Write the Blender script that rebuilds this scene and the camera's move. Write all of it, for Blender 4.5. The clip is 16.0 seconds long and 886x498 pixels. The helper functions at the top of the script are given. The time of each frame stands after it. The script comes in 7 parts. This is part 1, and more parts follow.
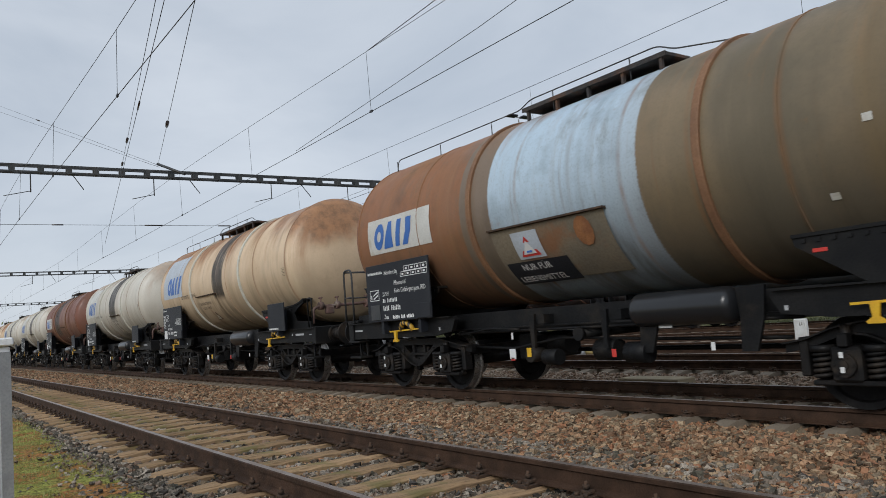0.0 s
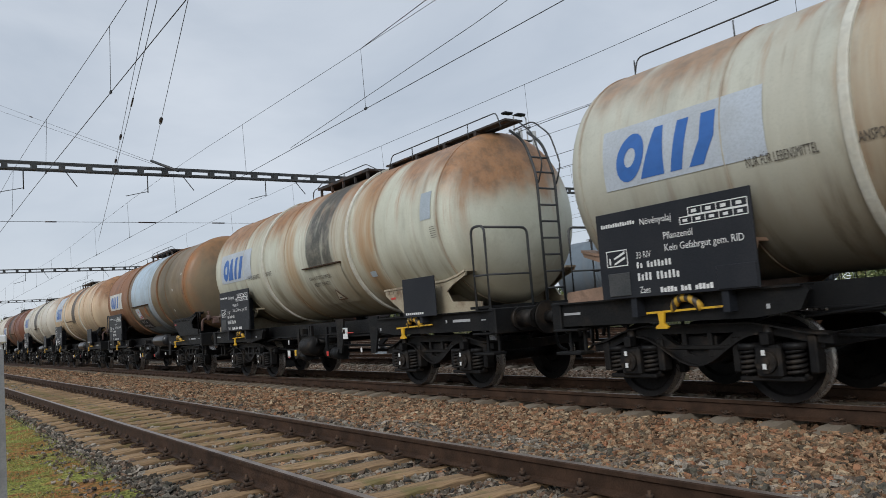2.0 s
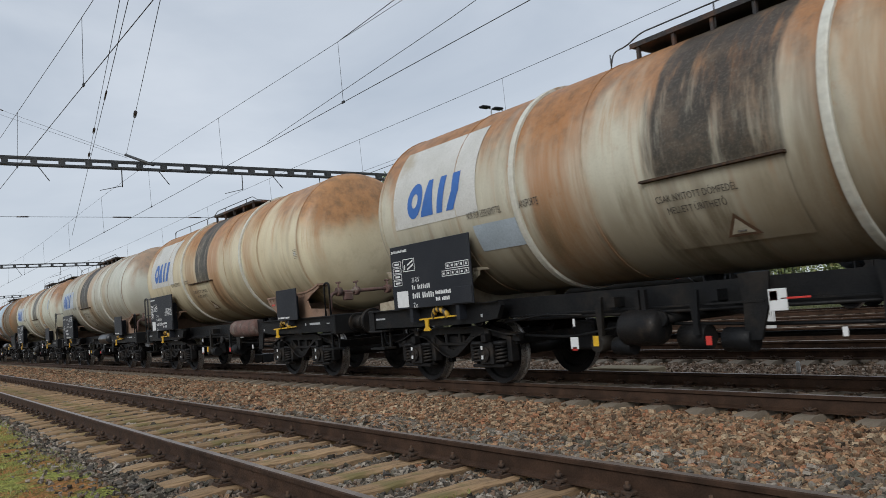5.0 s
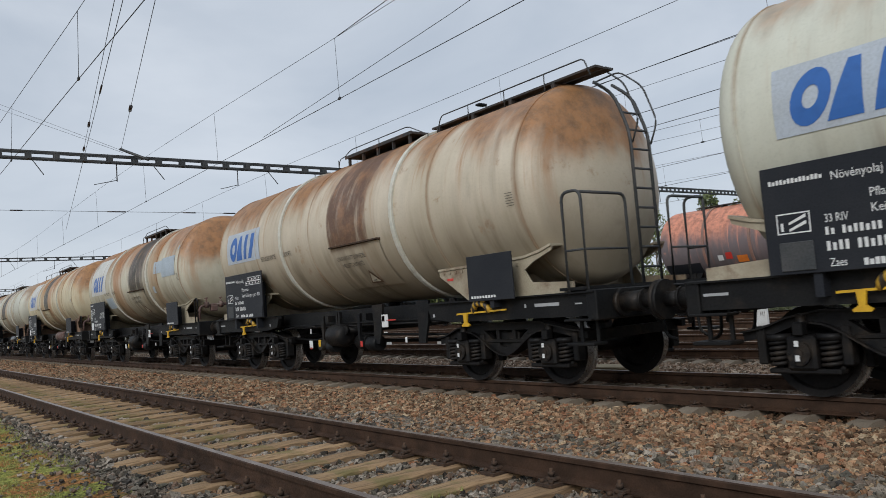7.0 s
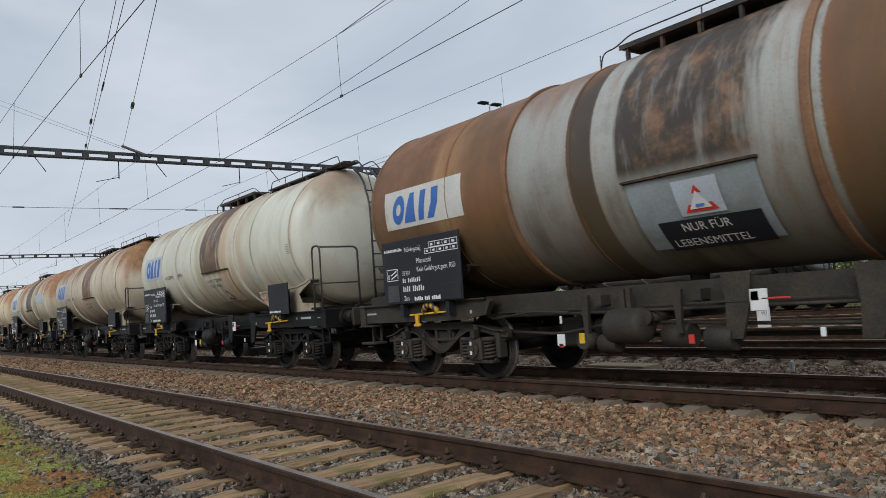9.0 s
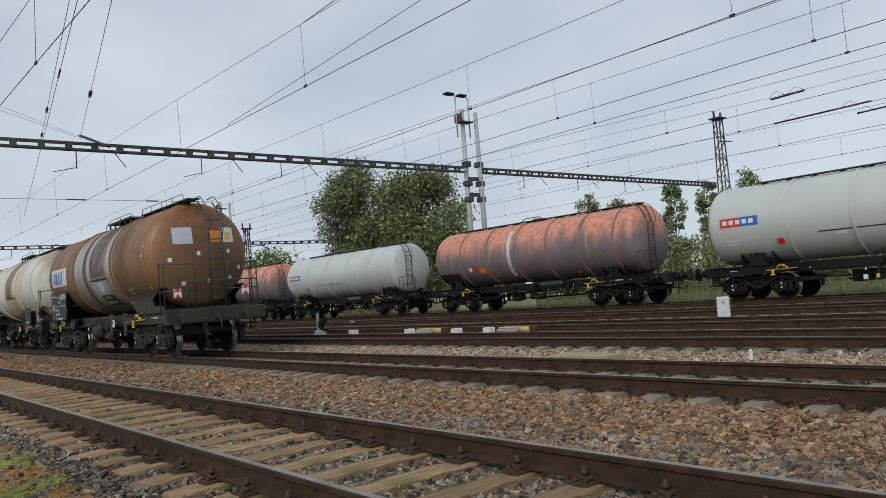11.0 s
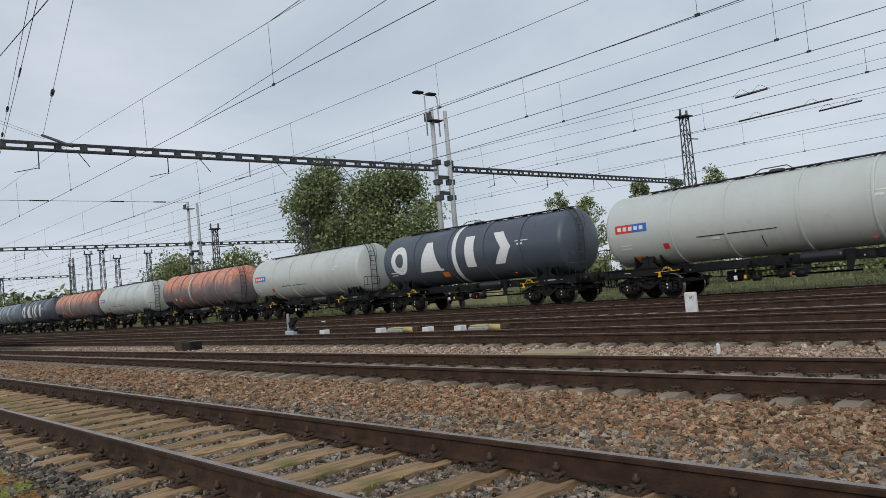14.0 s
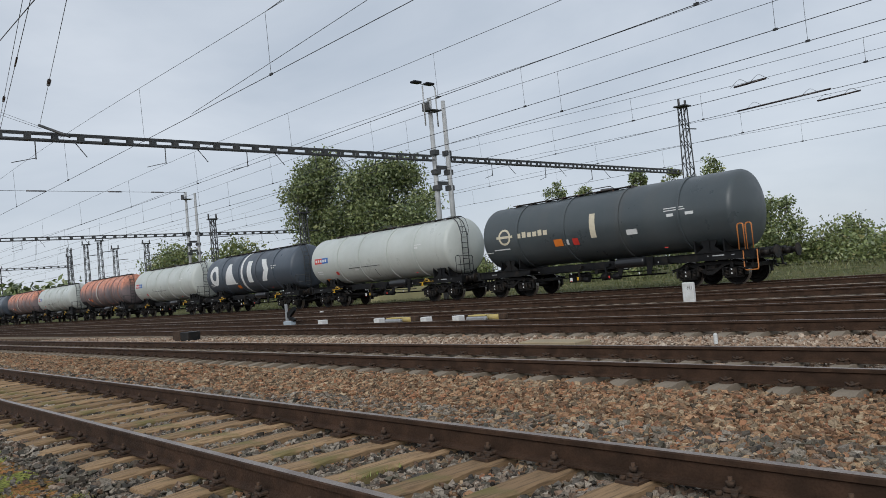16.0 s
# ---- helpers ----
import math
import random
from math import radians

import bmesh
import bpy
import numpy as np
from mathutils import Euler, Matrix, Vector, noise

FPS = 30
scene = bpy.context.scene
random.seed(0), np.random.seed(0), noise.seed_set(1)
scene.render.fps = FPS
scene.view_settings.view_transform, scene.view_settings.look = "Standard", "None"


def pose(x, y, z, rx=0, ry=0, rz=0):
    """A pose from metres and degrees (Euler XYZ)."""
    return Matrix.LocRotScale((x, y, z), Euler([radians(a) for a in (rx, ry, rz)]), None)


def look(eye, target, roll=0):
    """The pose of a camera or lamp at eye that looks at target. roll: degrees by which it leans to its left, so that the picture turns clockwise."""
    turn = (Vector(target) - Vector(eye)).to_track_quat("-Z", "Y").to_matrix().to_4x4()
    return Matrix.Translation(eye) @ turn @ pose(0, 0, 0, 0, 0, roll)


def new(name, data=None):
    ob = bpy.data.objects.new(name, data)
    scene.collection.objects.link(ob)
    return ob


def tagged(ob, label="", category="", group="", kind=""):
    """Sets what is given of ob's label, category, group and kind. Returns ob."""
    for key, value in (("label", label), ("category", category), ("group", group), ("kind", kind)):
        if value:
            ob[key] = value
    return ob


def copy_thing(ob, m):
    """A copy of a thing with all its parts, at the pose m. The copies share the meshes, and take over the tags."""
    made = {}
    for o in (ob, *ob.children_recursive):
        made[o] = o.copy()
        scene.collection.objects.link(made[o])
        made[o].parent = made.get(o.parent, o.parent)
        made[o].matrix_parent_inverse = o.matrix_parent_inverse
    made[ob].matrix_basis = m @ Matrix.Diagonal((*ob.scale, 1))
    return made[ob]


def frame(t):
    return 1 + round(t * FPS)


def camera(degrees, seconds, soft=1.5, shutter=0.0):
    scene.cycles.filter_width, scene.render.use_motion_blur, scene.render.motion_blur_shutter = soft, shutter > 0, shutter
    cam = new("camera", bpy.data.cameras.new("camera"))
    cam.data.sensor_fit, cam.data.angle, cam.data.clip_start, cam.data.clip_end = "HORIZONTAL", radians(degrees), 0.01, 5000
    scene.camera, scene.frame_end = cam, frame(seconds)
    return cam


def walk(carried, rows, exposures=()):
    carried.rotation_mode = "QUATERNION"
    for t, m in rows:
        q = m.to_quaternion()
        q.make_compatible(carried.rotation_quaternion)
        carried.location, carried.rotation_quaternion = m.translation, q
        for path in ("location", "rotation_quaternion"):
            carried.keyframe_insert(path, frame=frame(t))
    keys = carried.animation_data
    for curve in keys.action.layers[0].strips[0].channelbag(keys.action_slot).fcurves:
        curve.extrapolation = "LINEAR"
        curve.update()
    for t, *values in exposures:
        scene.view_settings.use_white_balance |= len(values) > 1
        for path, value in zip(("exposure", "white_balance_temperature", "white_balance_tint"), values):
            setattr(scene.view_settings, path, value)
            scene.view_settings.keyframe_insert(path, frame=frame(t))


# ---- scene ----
# x runs along the tracks, y away from the camera across them, z up from the rail tops of the first main track
EYE = (0.0, 0.0, 1.19)
cam = camera(61.06, 16.0, soft=0.5, shutter=0.05)
# seconds, turn to the left from straight across the tracks, tilt up, lean to the right
TURNS = [
    (0.0, 55.01, 5.30, 4.52),
    (0.5, 54.92, 5.24, 4.35),
    (1.0, 54.87, 5.22, 4.38),
    (1.5, 54.69, 5.15, 4.39),
    (2.0, 54.59, 5.07, 4.51),
    (2.5, 54.46, 4.98, 4.52),
    (3.0, 54.22, 4.89, 4.65),
    (3.5, 53.82, 4.76, 4.63),
    (4.0, 53.65, 4.67, 4.74),
    (4.5, 53.35, 4.58, 4.91),
    (5.0, 52.97, 4.47, 4.87),
    (7.5, 52.56, 4.20, 4.32),
    (8.0, 52.62, 4.10, 4.28),
    (8.5, 52.72, 4.05, 4.21),
    (9.0, 52.66, 4.10, 4.21),
    (9.5, 52.24, 4.05, 4.18),
    (10.0, 51.49, 3.68, 4.17),
    (12.5, 48.55, 3.17, 5.05),
    (13.0, 48.28, 3.12, 5.08),
    (13.5, 48.02, 3.03, 5.09),
    (14.0, 47.83, 2.94, 5.10),
    (14.5, 47.70, 2.84, 5.06),
    (15.0, 47.61, 2.67, 5.22),
    (15.5, 47.60, 2.44, 5.17),
    (16.0, 47.69, 2.18, 5.14),
]
walk(cam, [(t, pose(*EYE, 90 + tilt, lean, turn)) for t, turn, tilt, lean in TURNS])

# ---- world and light: overcast daylight ----
SUN_EL, SUN_AZ = radians(31), radians(150)
world = bpy.data.worlds.new("overcast_sky")
scene.world = world
world.use_nodes = True
wn, wl = world.node_tree.nodes, world.node_tree.links
wn.clear()
w_out = wn.new("ShaderNodeOutputWorld")
w_bg = wn.new("ShaderNodeBackground")
w_sky = wn.new("ShaderNodeTexSky")
w_sky.sky_type, w_sky.sun_disc = "NISHITA", False
w_sky.sun_elevation, w_sky.sun_rotation = SUN_EL, SUN_AZ
w_scale = wn.new("ShaderNodeVectorMath")
w_scale.operation = "SCALE"
w_scale.inputs["Scale"].default_value = 0.10
w_tc = wn.new("ShaderNodeTexCoord")
w_map = wn.new("ShaderNodeMapping")
w_map.inputs["Scale"].default_value = (1.0, 1.0, 2.6)
w_noise = wn.new("ShaderNodeTexNoise")
w_noise.inputs["Scale"].default_value = 2.3
w_noise.inputs["Detail"].default_value = 6.0
w_noise.inputs["Roughness"].default_value = 0.52
w_noise.inputs["Distortion"].default_value = 0.4
w_ramp = wn.new("ShaderNodeValToRGB")
w_ramp.color_ramp.elements[0].position = 0.30
w_ramp.color_ramp.elements[0].color = (0.495, 0.56, 0.652, 1)
w_ramp.color_ramp.elements[1].position = 0.72
w_ramp.color_ramp.elements[1].color = (0.70, 0.755, 0.832, 1)
w_mix = wn.new("ShaderNodeMixRGB")
w_mix.inputs["Fac"].default_value = 0.90
wl.new(w_tc.outputs["Generated"], w_map.inputs["Vector"])
wl.new(w_map.outputs["Vector"], w_noise.inputs["Vector"])
wl.new(w_noise.outputs["Fac"], w_ramp.inputs["Fac"])
wl.new(w_sky.outputs["Color"], w_scale.inputs[0])
wl.new(w_scale.outputs["Vector"], w_mix.inputs["Color1"])
wl.new(w_ramp.outputs["Color"], w_mix.inputs["Color2"])
wl.new(w_mix.outputs["Color"], w_bg.inputs["Color"])
wl.new(w_bg.outputs["Background"], w_out.inputs["Surface"])
sun = new("sun", bpy.data.lights.new("sun", "SUN"))
sun.data.energy, sun.data.angle, sun.data.color = 1.62, radians(24), (1.0, 0.985, 0.965)
sun.matrix_basis = look((0, 0, 50), (-50 * math.sin(SUN_AZ) * math.cos(SUN_EL), -50 * math.cos(SUN_AZ) * math.cos(SUN_EL), 50 - 50 * math.sin(SUN_EL)))
scene.view_settings.exposure = 0.0


# ---- materials ----
class Nodes:
    """A small wrapper round a material's node tree."""

    def __init__(self, name, rough=0.6, metal=0.0):
        self.mat = bpy.data.materials.new(name)
        self.mat.use_nodes = True
        self.n, self.l = self.mat.node_tree.nodes, self.mat.node_tree.links
        self.bsdf = self.n["Principled BSDF"]
        self.bsdf.inputs["Roughness"].default_value = rough
        self.bsdf.inputs["Metallic"].default_value = metal
        self.coord = self.n.new("ShaderNodeTexCoord").outputs["Object"]

    def link(self, a, b):
        self.l.new(a, b)

    def put(self, socket, value):
        if hasattr(value, "is_output"):
            self.l.new(value, socket)
        else:
            socket.default_value = value

    def mapped(self, scale, vec=None):
        m = self.n.new("ShaderNodeMapping")
        m.inputs["Scale"].default_value = scale
        self.l.new(vec or self.coord, m.inputs["Vector"])
        return m.outputs["Vector"]

    def noise(self, scale, detail=4.0, rough=0.55, vec=None, distort=0.0):
        t = self.n.new("ShaderNodeTexNoise")
        t.inputs["Scale"].default_value = scale
        t.inputs["Detail"].default_value = detail
        t.inputs["Roughness"].default_value = rough
        t.inputs["Distortion"].default_value = distort
        self.l.new(vec or self.coord, t.inputs["Vector"])
        return t.outputs["Fac"]

    def ramp(self, fac, a, b, lo=0.0, hi=1.0):
        m = self.n.new("ShaderNodeMapRange")
        m.interpolation_type = "SMOOTHSTEP"
        self.put(m.inputs["Value"], fac)
        m.inputs["From Min"].default_value, m.inputs["From Max"].default_value = a, b
        m.inputs["To Min"].default_value, m.inputs["To Max"].default_value = lo, hi
        return m.outputs["Result"]

    def maths(self, op, a, b=0.0):
        m = self.n.new("ShaderNodeMath")
        m.operation = op
        self.put(m.inputs[0], a)
        self.put(m.inputs[1], b)
        return m.outputs[0]

    def mix(self, fac, a, b, blend="MIX"):
        m = self.n.new("ShaderNodeMixRGB")
        m.blend_type = blend
        self.put(m.inputs["Fac"], fac)
        for s, v in ((m.inputs["Color1"], a), (m.inputs["Color2"], b)):
            if isinstance(v, tuple):
                s.default_value = (*v[:3], 1)
            else:
                self.l.new(v, s)
        return m.outputs["Color"]

    def island(self):
        return self.n.new("ShaderNodeNewGeometry").outputs["Random Per Island"]

    def random(self):
        return self.n.new("ShaderNodeObjectInfo").outputs["Random"]

    def xyz(self):
        s = self.n.new("ShaderNodeSeparateXYZ")
        self.l.new(self.coord, s.inputs[0])
        return s.outputs

    def bump(self, height, strength=0.3, distance=0.01):
        b = self.n.new("ShaderNodeBump")
        b.inputs["Strength"].default_value, b.inputs["Distance"].default_value = strength, distance
        self.l.new(height, b.inputs["Height"])
        self.l.new(b.outputs["Normal"], self.bsdf.inputs["Normal"])

    def color(self, c):
        if isinstance(c, tuple):
            self.bsdf.inputs["Base Color"].default_value = (*c[:3], 1)
        else:
            self.l.new(c, self.bsdf.inputs["Base Color"])
        return self


def worn(name, a, b, scale=3.0, rough=0.6, metal=0.0, grain=60.0, bump=0.25, dirt=None):
    """Paint, steel, wood or stone in two tones, with grain and, at will, patches of dirt."""
    k = Nodes(name, rough, metal)
    big = k.ramp(k.noise(scale, 5), 0.35, 0.68)
    col = k.mix(big, a, b)
    fine = k.noise(grain, 3)
    col = k.mix(k.ramp(fine, 0.35, 0.75, 0.0, 0.35), col, tuple(v * 0.55 for v in a))
    if dirt:
        col = k.mix(k.ramp(k.noise(scale * 0.6, 6, 0.65), 0.52, 0.68, 0, 0.85), col, dirt)
    k.color(col)
    k.link(k.ramp(fine, 0.2, 0.8, max(rough - 0.12, 0.05), min(rough + 0.15, 1)), k.bsdf.inputs["Roughness"])
    k.bump(fine, bump, 0.006)
    return k.mat


def plain(name, c, rough=0.5, metal=0.0):
    k = Nodes(name, rough, metal)
    k.color(k.mix(k.ramp(k.noise(9.0, 5), 0.4, 0.75, 0, 0.3), c, tuple(v * 0.6 for v in c)))
    return k.mat


def tank_paint(name, base, shade, rust=(0.23, 0.085, 0.032), top=0.5, blotch=0.3, streak=0.4, dark=None, bands=(), grime=0.4, low=(0.17, 0.13, 0.075), rough=0.55, band=(1.65, 3.05), lines=0.7, stains=(), ring=0.5, spoil=0.6, spill=((0.022, 0.019, 0.016), (0.06, 0.042, 0.028))):
    """Weathered tank paint. top: rust lying on the crown; blotch: rust patches; dark: (x from, x to, z down to) of an oily spill;
    bands: (x from, x to, colour) of bare or repainted courses; grime: brown film on the belly."""
    k = Nodes(name, rough)
    x, y, z = k.xyz()
    streaky = k.noise(1.0, 4, 0.5, k.mapped((2.6, 0.5, 0.22)))
    cloud = k.noise(0.55, 6, 0.6)
    fine = k.noise(34.0, 5, 0.6)
    col = k.mix(k.ramp(cloud, 0.35, 0.66), base, shade)
    for x0, x1, c in stains:
        xe = k.maths("ADD", x, k.maths("MULTIPLY", k.maths("SUBTRACT", k.noise(1.0, 5, 0.6, k.mapped((1.4, 0.9, 0.5))), 0.5), 1.0))
        m = k.maths("MULTIPLY", k.ramp(xe, x0 - 0.15, x0 + 0.15), k.ramp(xe, x1 - 0.2, x1 + 0.2, 1, 0))
        m = k.maths("MULTIPLY", m, k.ramp(k.noise(1.0, 5, 0.6, k.mapped((3.0, 0.7, 0.3))), 0.30, 0.62, 0.25, 0.9))
        col = k.mix(m, col, c)
    for x0, x1, c in bands:
        xe = k.maths("ADD", x, k.maths("MULTIPLY", k.maths("SUBTRACT", fine, 0.5), 0.05))
        m = k.maths("MULTIPLY", k.ramp(xe, x0 - 0.02, x0 + 0.02), k.ramp(xe, x1 - 0.02, x1 + 0.02, 1, 0))
        worn_c = k.mix(k.ramp(k.noise(1.4, 6, 0.62), 0.48, 0.72, 0, 0.55), c, tuple(v * 0.55 for v in c))
        worn_c = k.mix(k.ramp(k.noise(1.0, 7, 0.66, k.mapped((5.0, 0.9, 0.5))), 0.52, 0.70, 0, spoil), worn_c, tuple(0.4 * a + 0.6 * b for a, b in zip(c, rust)))
        col = k.mix(m, col, worn_c)
    # rings of discolouration beside the seams, from condensation and dirt
    ringy = k.noise(1.0, 2, 0.5, k.mapped((1.1, 0.05, 0.09)))
    col = k.mix(k.ramp(ringy, 0.50, 0.75, 0, ring * 0.7), col, tuple(0.35 * a + 0.65 * b for a, b in zip(shade, (0.25, 0.16, 0.08))))
    # washed streaks that run down the sides
    col = k.mix(k.ramp(streaky, 0.48, 0.74, 0, streak * 0.6), col, tuple(v * 0.5 for v in shade))
    col = k.mix(k.ramp(k.noise(1.0, 8, 0.68, k.mapped((2.2, 1.0, 0.9))), 0.54, 0.68, 0, streak * 0.75), col, tuple(0.5 * a + 0.5 * b for a, b in zip(shade, (0.13, 0.105, 0.065))))
    col = k.mix(k.ramp(k.noise(1.0, 3, 0.5, k.mapped((5.0, 0.9, 0.3))), 0.58, 0.80, 0, streak * 0.5), col, tuple(min(v * 1.35, 0.8) for v in base))
    # brown film of road dirt on the belly
    film = k.maths("ADD", z, k.maths("MULTIPLY", k.maths("SUBTRACT", streaky, 0.5), 1.7))
    col = k.mix(k.ramp(film, band[0], band[1], grime, 0), col, low)
    # rust on the crown and in patches
    crown = k.maths("ADD", z, k.maths("MULTIPLY", k.maths("SUBTRACT", k.noise(1.0, 5, 0.55, k.mapped((1.5, 0.5, 0.3))), 0.5), 2.6))
    rust2 = k.mix(k.ramp(k.noise(5.0, 6, 0.65), 0.35, 0.7), rust, tuple(v * 0.5 for v in rust))
    col = k.mix(k.ramp(crown, 4.25 - 1.9 * top, 4.75 - 1.35 * top, 0, min(top * 1.6, 0.93)), col, rust2)
    # rust runs below the crown
    runs = k.maths("MULTIPLY", k.ramp(k.noise(1.0, 6, 0.62, k.mapped((4.2, 0.8, 0.22))), 0.55, 0.70), k.ramp(crown, 3.4 - 1.8 * top, 4.2 - 1.4 * top, 0, min(top * 1.1, 0.7)))
    col = k.mix(runs, col, rust)
    # narrow dark drips
    drips = k.ramp(k.noise(1.0, 4, 0.55, k.mapped((5.2, 0.9, 0.2))), 0.60, 0.72, 0, streak * 0.6)
    col = k.mix(drips, col, tuple(0.45 * a + 0.55 * b for a, b in zip(rust, (0.06, 0.045, 0.03))))
    # dark smears running off the lower half
    smear = k.maths("MULTIPLY", k.ramp(k.noise(1.0, 5, 0.6, k.mapped((3.0, 0.6, 0.22))), 0.50, 0.68), k.ramp(z, 1.7, 2.75, grime * 1.1, 0.0))
    col = k.mix(smear, col, tuple(0.5 * a + 0.5 * b for a, b in zip(low, (0.05, 0.04, 0.022))))
    # dirt that gathers along the weld seams and the bands
    damp = k.ramp(k.noise(1.0, 5, 0.6, k.mapped((0.6, 1.1, 1.1))), 0.36, 0.62, 0.15, 0.8)
    for xs in (-5.2, -3.2, -1.84, -0.7, 1.2, 2.17, 3.22, 5.2):
        near = k.ramp(k.maths("ABSOLUTE", k.maths("SUBTRACT", x, xs)), 0.0, 0.055, lines, 0.0)
        col = k.mix(k.maths("MULTIPLY", near, damp), col, tuple(0.6 * a + 0.4 * b for a, b in zip(rust, (0.05, 0.04, 0.03))))
    spots = k.ramp(k.noise(1.5, 8, 0.7), 0.66 - 0.2 * blotch, 0.76 - 0.16 * blotch, 0, min(blotch * 1.8, 0.95))
    col = k.mix(spots, col, rust2)
    if dark:
        x0, x1, zd = dark
        xe = k.maths("ADD", x, k.maths("MULTIPLY", k.maths("SUBTRACT", k.noise(1.0, 5, 0.6, k.mapped((3.0, 0.8, 0.35))), 0.5), 0.7))
        m = k.maths("MULTIPLY", k.ramp(xe, x0 - 0.06, x0 + 0.08), k.ramp(xe, x1 - 0.10, x1 + 0.06, 1, 0))
        m = k.maths("MULTIPLY", m, k.ramp(z, zd - 0.15, zd + 0.05))
        m = k.maths("MULTIPLY", m, k.ramp(k.noise(1.0, 7, 0.66, k.mapped((5.0, 1.0, 0.8))), 0.30, 0.50, 0.45, 0.97))
        col = k.mix(m, col, k.mix(k.ramp(k.noise(3.0, 6, 0.65), 0.45, 0.7), *spill))
    col = k.mix(k.ramp(fine, 0.45, 0.8, 0, 0.25), col, tuple(v * 0.6 for v in shade))
    k.color(col)
    k.link(k.ramp(cloud, 0.3, 0.7, rough - 0.14, rough + 0.2), k.bsdf.inputs["Roughness"])
    k.bump(k.mix(0.5, k.noise(7.0, 5, 0.6), fine), 0.16, 0.012)
    return k.mat


M = {
    "black_steel": worn("black_steel", (0.006, 0.0065, 0.0075), (0.012, 0.012, 0.012), 2.5, 0.55, 0.0, 40, 0.3, (0.024, 0.02, 0.016)),
    "bogie_steel": worn("dusty_bogie_steel", (0.007, 0.007, 0.0075), (0.016, 0.0145, 0.0135), 4.0, 0.5, 0.0, 50, 0.4, (0.042, 0.032, 0.024)),
    "wheel_steel": worn("dark_wheel_steel", (0.007, 0.0065, 0.0065), (0.014, 0.012, 0.011), 5.0, 0.6, 0.2, 30, 0.3),
    "tread": worn("bright_tread_steel", (0.35, 0.34, 0.33), (0.45, 0.44, 0.42), 8.0, 0.3, 0.9, 60, 0.1),
    "board": worn("black_board", (0.017, 0.0195, 0.025), (0.025, 0.027, 0.032), 1.5, 0.5, 0.0, 60, 0.1),
    "white": plain("white_marking", (0.68, 0.69, 0.68), 0.5),
    "blue": plain("blue_logo", (0.03, 0.13, 0.42), 0.45),
    "logo_white": worn("white_logo_panel", (0.60, 0.60, 0.57), (0.52, 0.52, 0.48), 1.5, 0.5, 0, 40, 0.1, (0.38, 0.33, 0.24)),
    "logo_grey": worn("pale_blue_logo_panel", (0.47, 0.53, 0.60), (0.42, 0.46, 0.50), 1.5, 0.5, 0, 40, 0.1),
    "text_dark": plain("dark_lettering", (0.07, 0.06, 0.05), 0.6),
    "red": plain("red_paint", (0.55, 0.04, 0.03), 0.45),
    "orange": plain("orange_paint", (0.72, 0.20, 0.03), 0.5),
    "yellow": worn("yellow_paint", (0.72, 0.43, 0.02), (0.62, 0.35, 0.02), 6.0, 0.45, 0, 60, 0.1, (0.25, 0.15, 0.03)),
    "band": worn("pale_support_band", (0.60, 0.60, 0.53), (0.52, 0.50, 0.42), 2.0, 0.55, 0, 12, 0.1, (0.30, 0.19, 0.10)),
    "band_rust": worn("rusty_support_band", (0.23, 0.12, 0.06), (0.15, 0.075, 0.04), 2.0, 0.65, 0, 40, 0.2),
    "galv": worn("galvanised_steel", (0.36, 0.37, 0.38), (0.28, 0.29, 0.30), 6.0, 0.45, 0.3, 60, 0.1),
    "mast": worn("weathered_grey_mast", (0.44, 0.45, 0.45), (0.33, 0.34, 0.34), 1.2, 0.6, 0.1, 50, 0.1),
    "lattice": worn("dark_lattice_steel", (0.045, 0.05, 0.053), (0.075, 0.075, 0.075), 2.0, 0.6, 0.2, 50, 0.1),
    "gloss_black": plain("glossy_black_enamel", (0.014, 0.015, 0.017), 0.28),
    "wire": plain("oxidised_wire", (0.035, 0.037, 0.04), 0.5, 0.4),
    "insulator": plain("brown_insulator", (0.03, 0.02, 0.018), 0.3),
    "rail_side": worn("rusty_rail_flank", (0.038, 0.022, 0.014), (0.072, 0.040, 0.025), 5.0, 0.7, 0.1, 70, 0.35),
    "rail_top": worn("worn_rail_head", (0.22, 0.175, 0.15), (0.34, 0.285, 0.25), 3.0, 0.42, 0.5, 80, 0.1),
    "clip": worn("rusty_fastening", (0.05, 0.036, 0.028), (0.10, 0.06, 0.038), 20.0, 0.8, 0.1, 80, 0.35),
    "concrete": worn("weathered_concrete", (0.22, 0.18, 0.135), (0.29, 0.24, 0.185), 2.5, 0.9, 0, 60, 0.35, (0.20, 0.145, 0.10)),
    "white_concrete": worn("white_painted_concrete", (0.68, 0.69, 0.68), (0.55, 0.55, 0.53), 5.0, 0.8, 0, 60, 0.2),
}


def sleeper_wood():
    k = Nodes("old_wooden_sleeper", 0.9)
    k.bsdf.inputs["Specular IOR Level"].default_value = 0.12
    grain = k.noise(1.0, 7, 0.7, k.mapped((46.0, 2.6, 46.0)))
    tone = k.mix(k.random(), (0.25, 0.165, 0.095), (0.42, 0.28, 0.16))
    col = k.mix(k.ramp(grain, 0.42, 0.68, 0, 0.62), tone, (0.05, 0.037, 0.026))
    col = k.mix(k.ramp(k.noise(2.2, 5, 0.6), 0.48, 0.66, 0, 0.65), col, (0.15, 0.145, 0.055))
    k.color(col)
    k.bump(grain, 0.6, 0.012)
    return k.mat


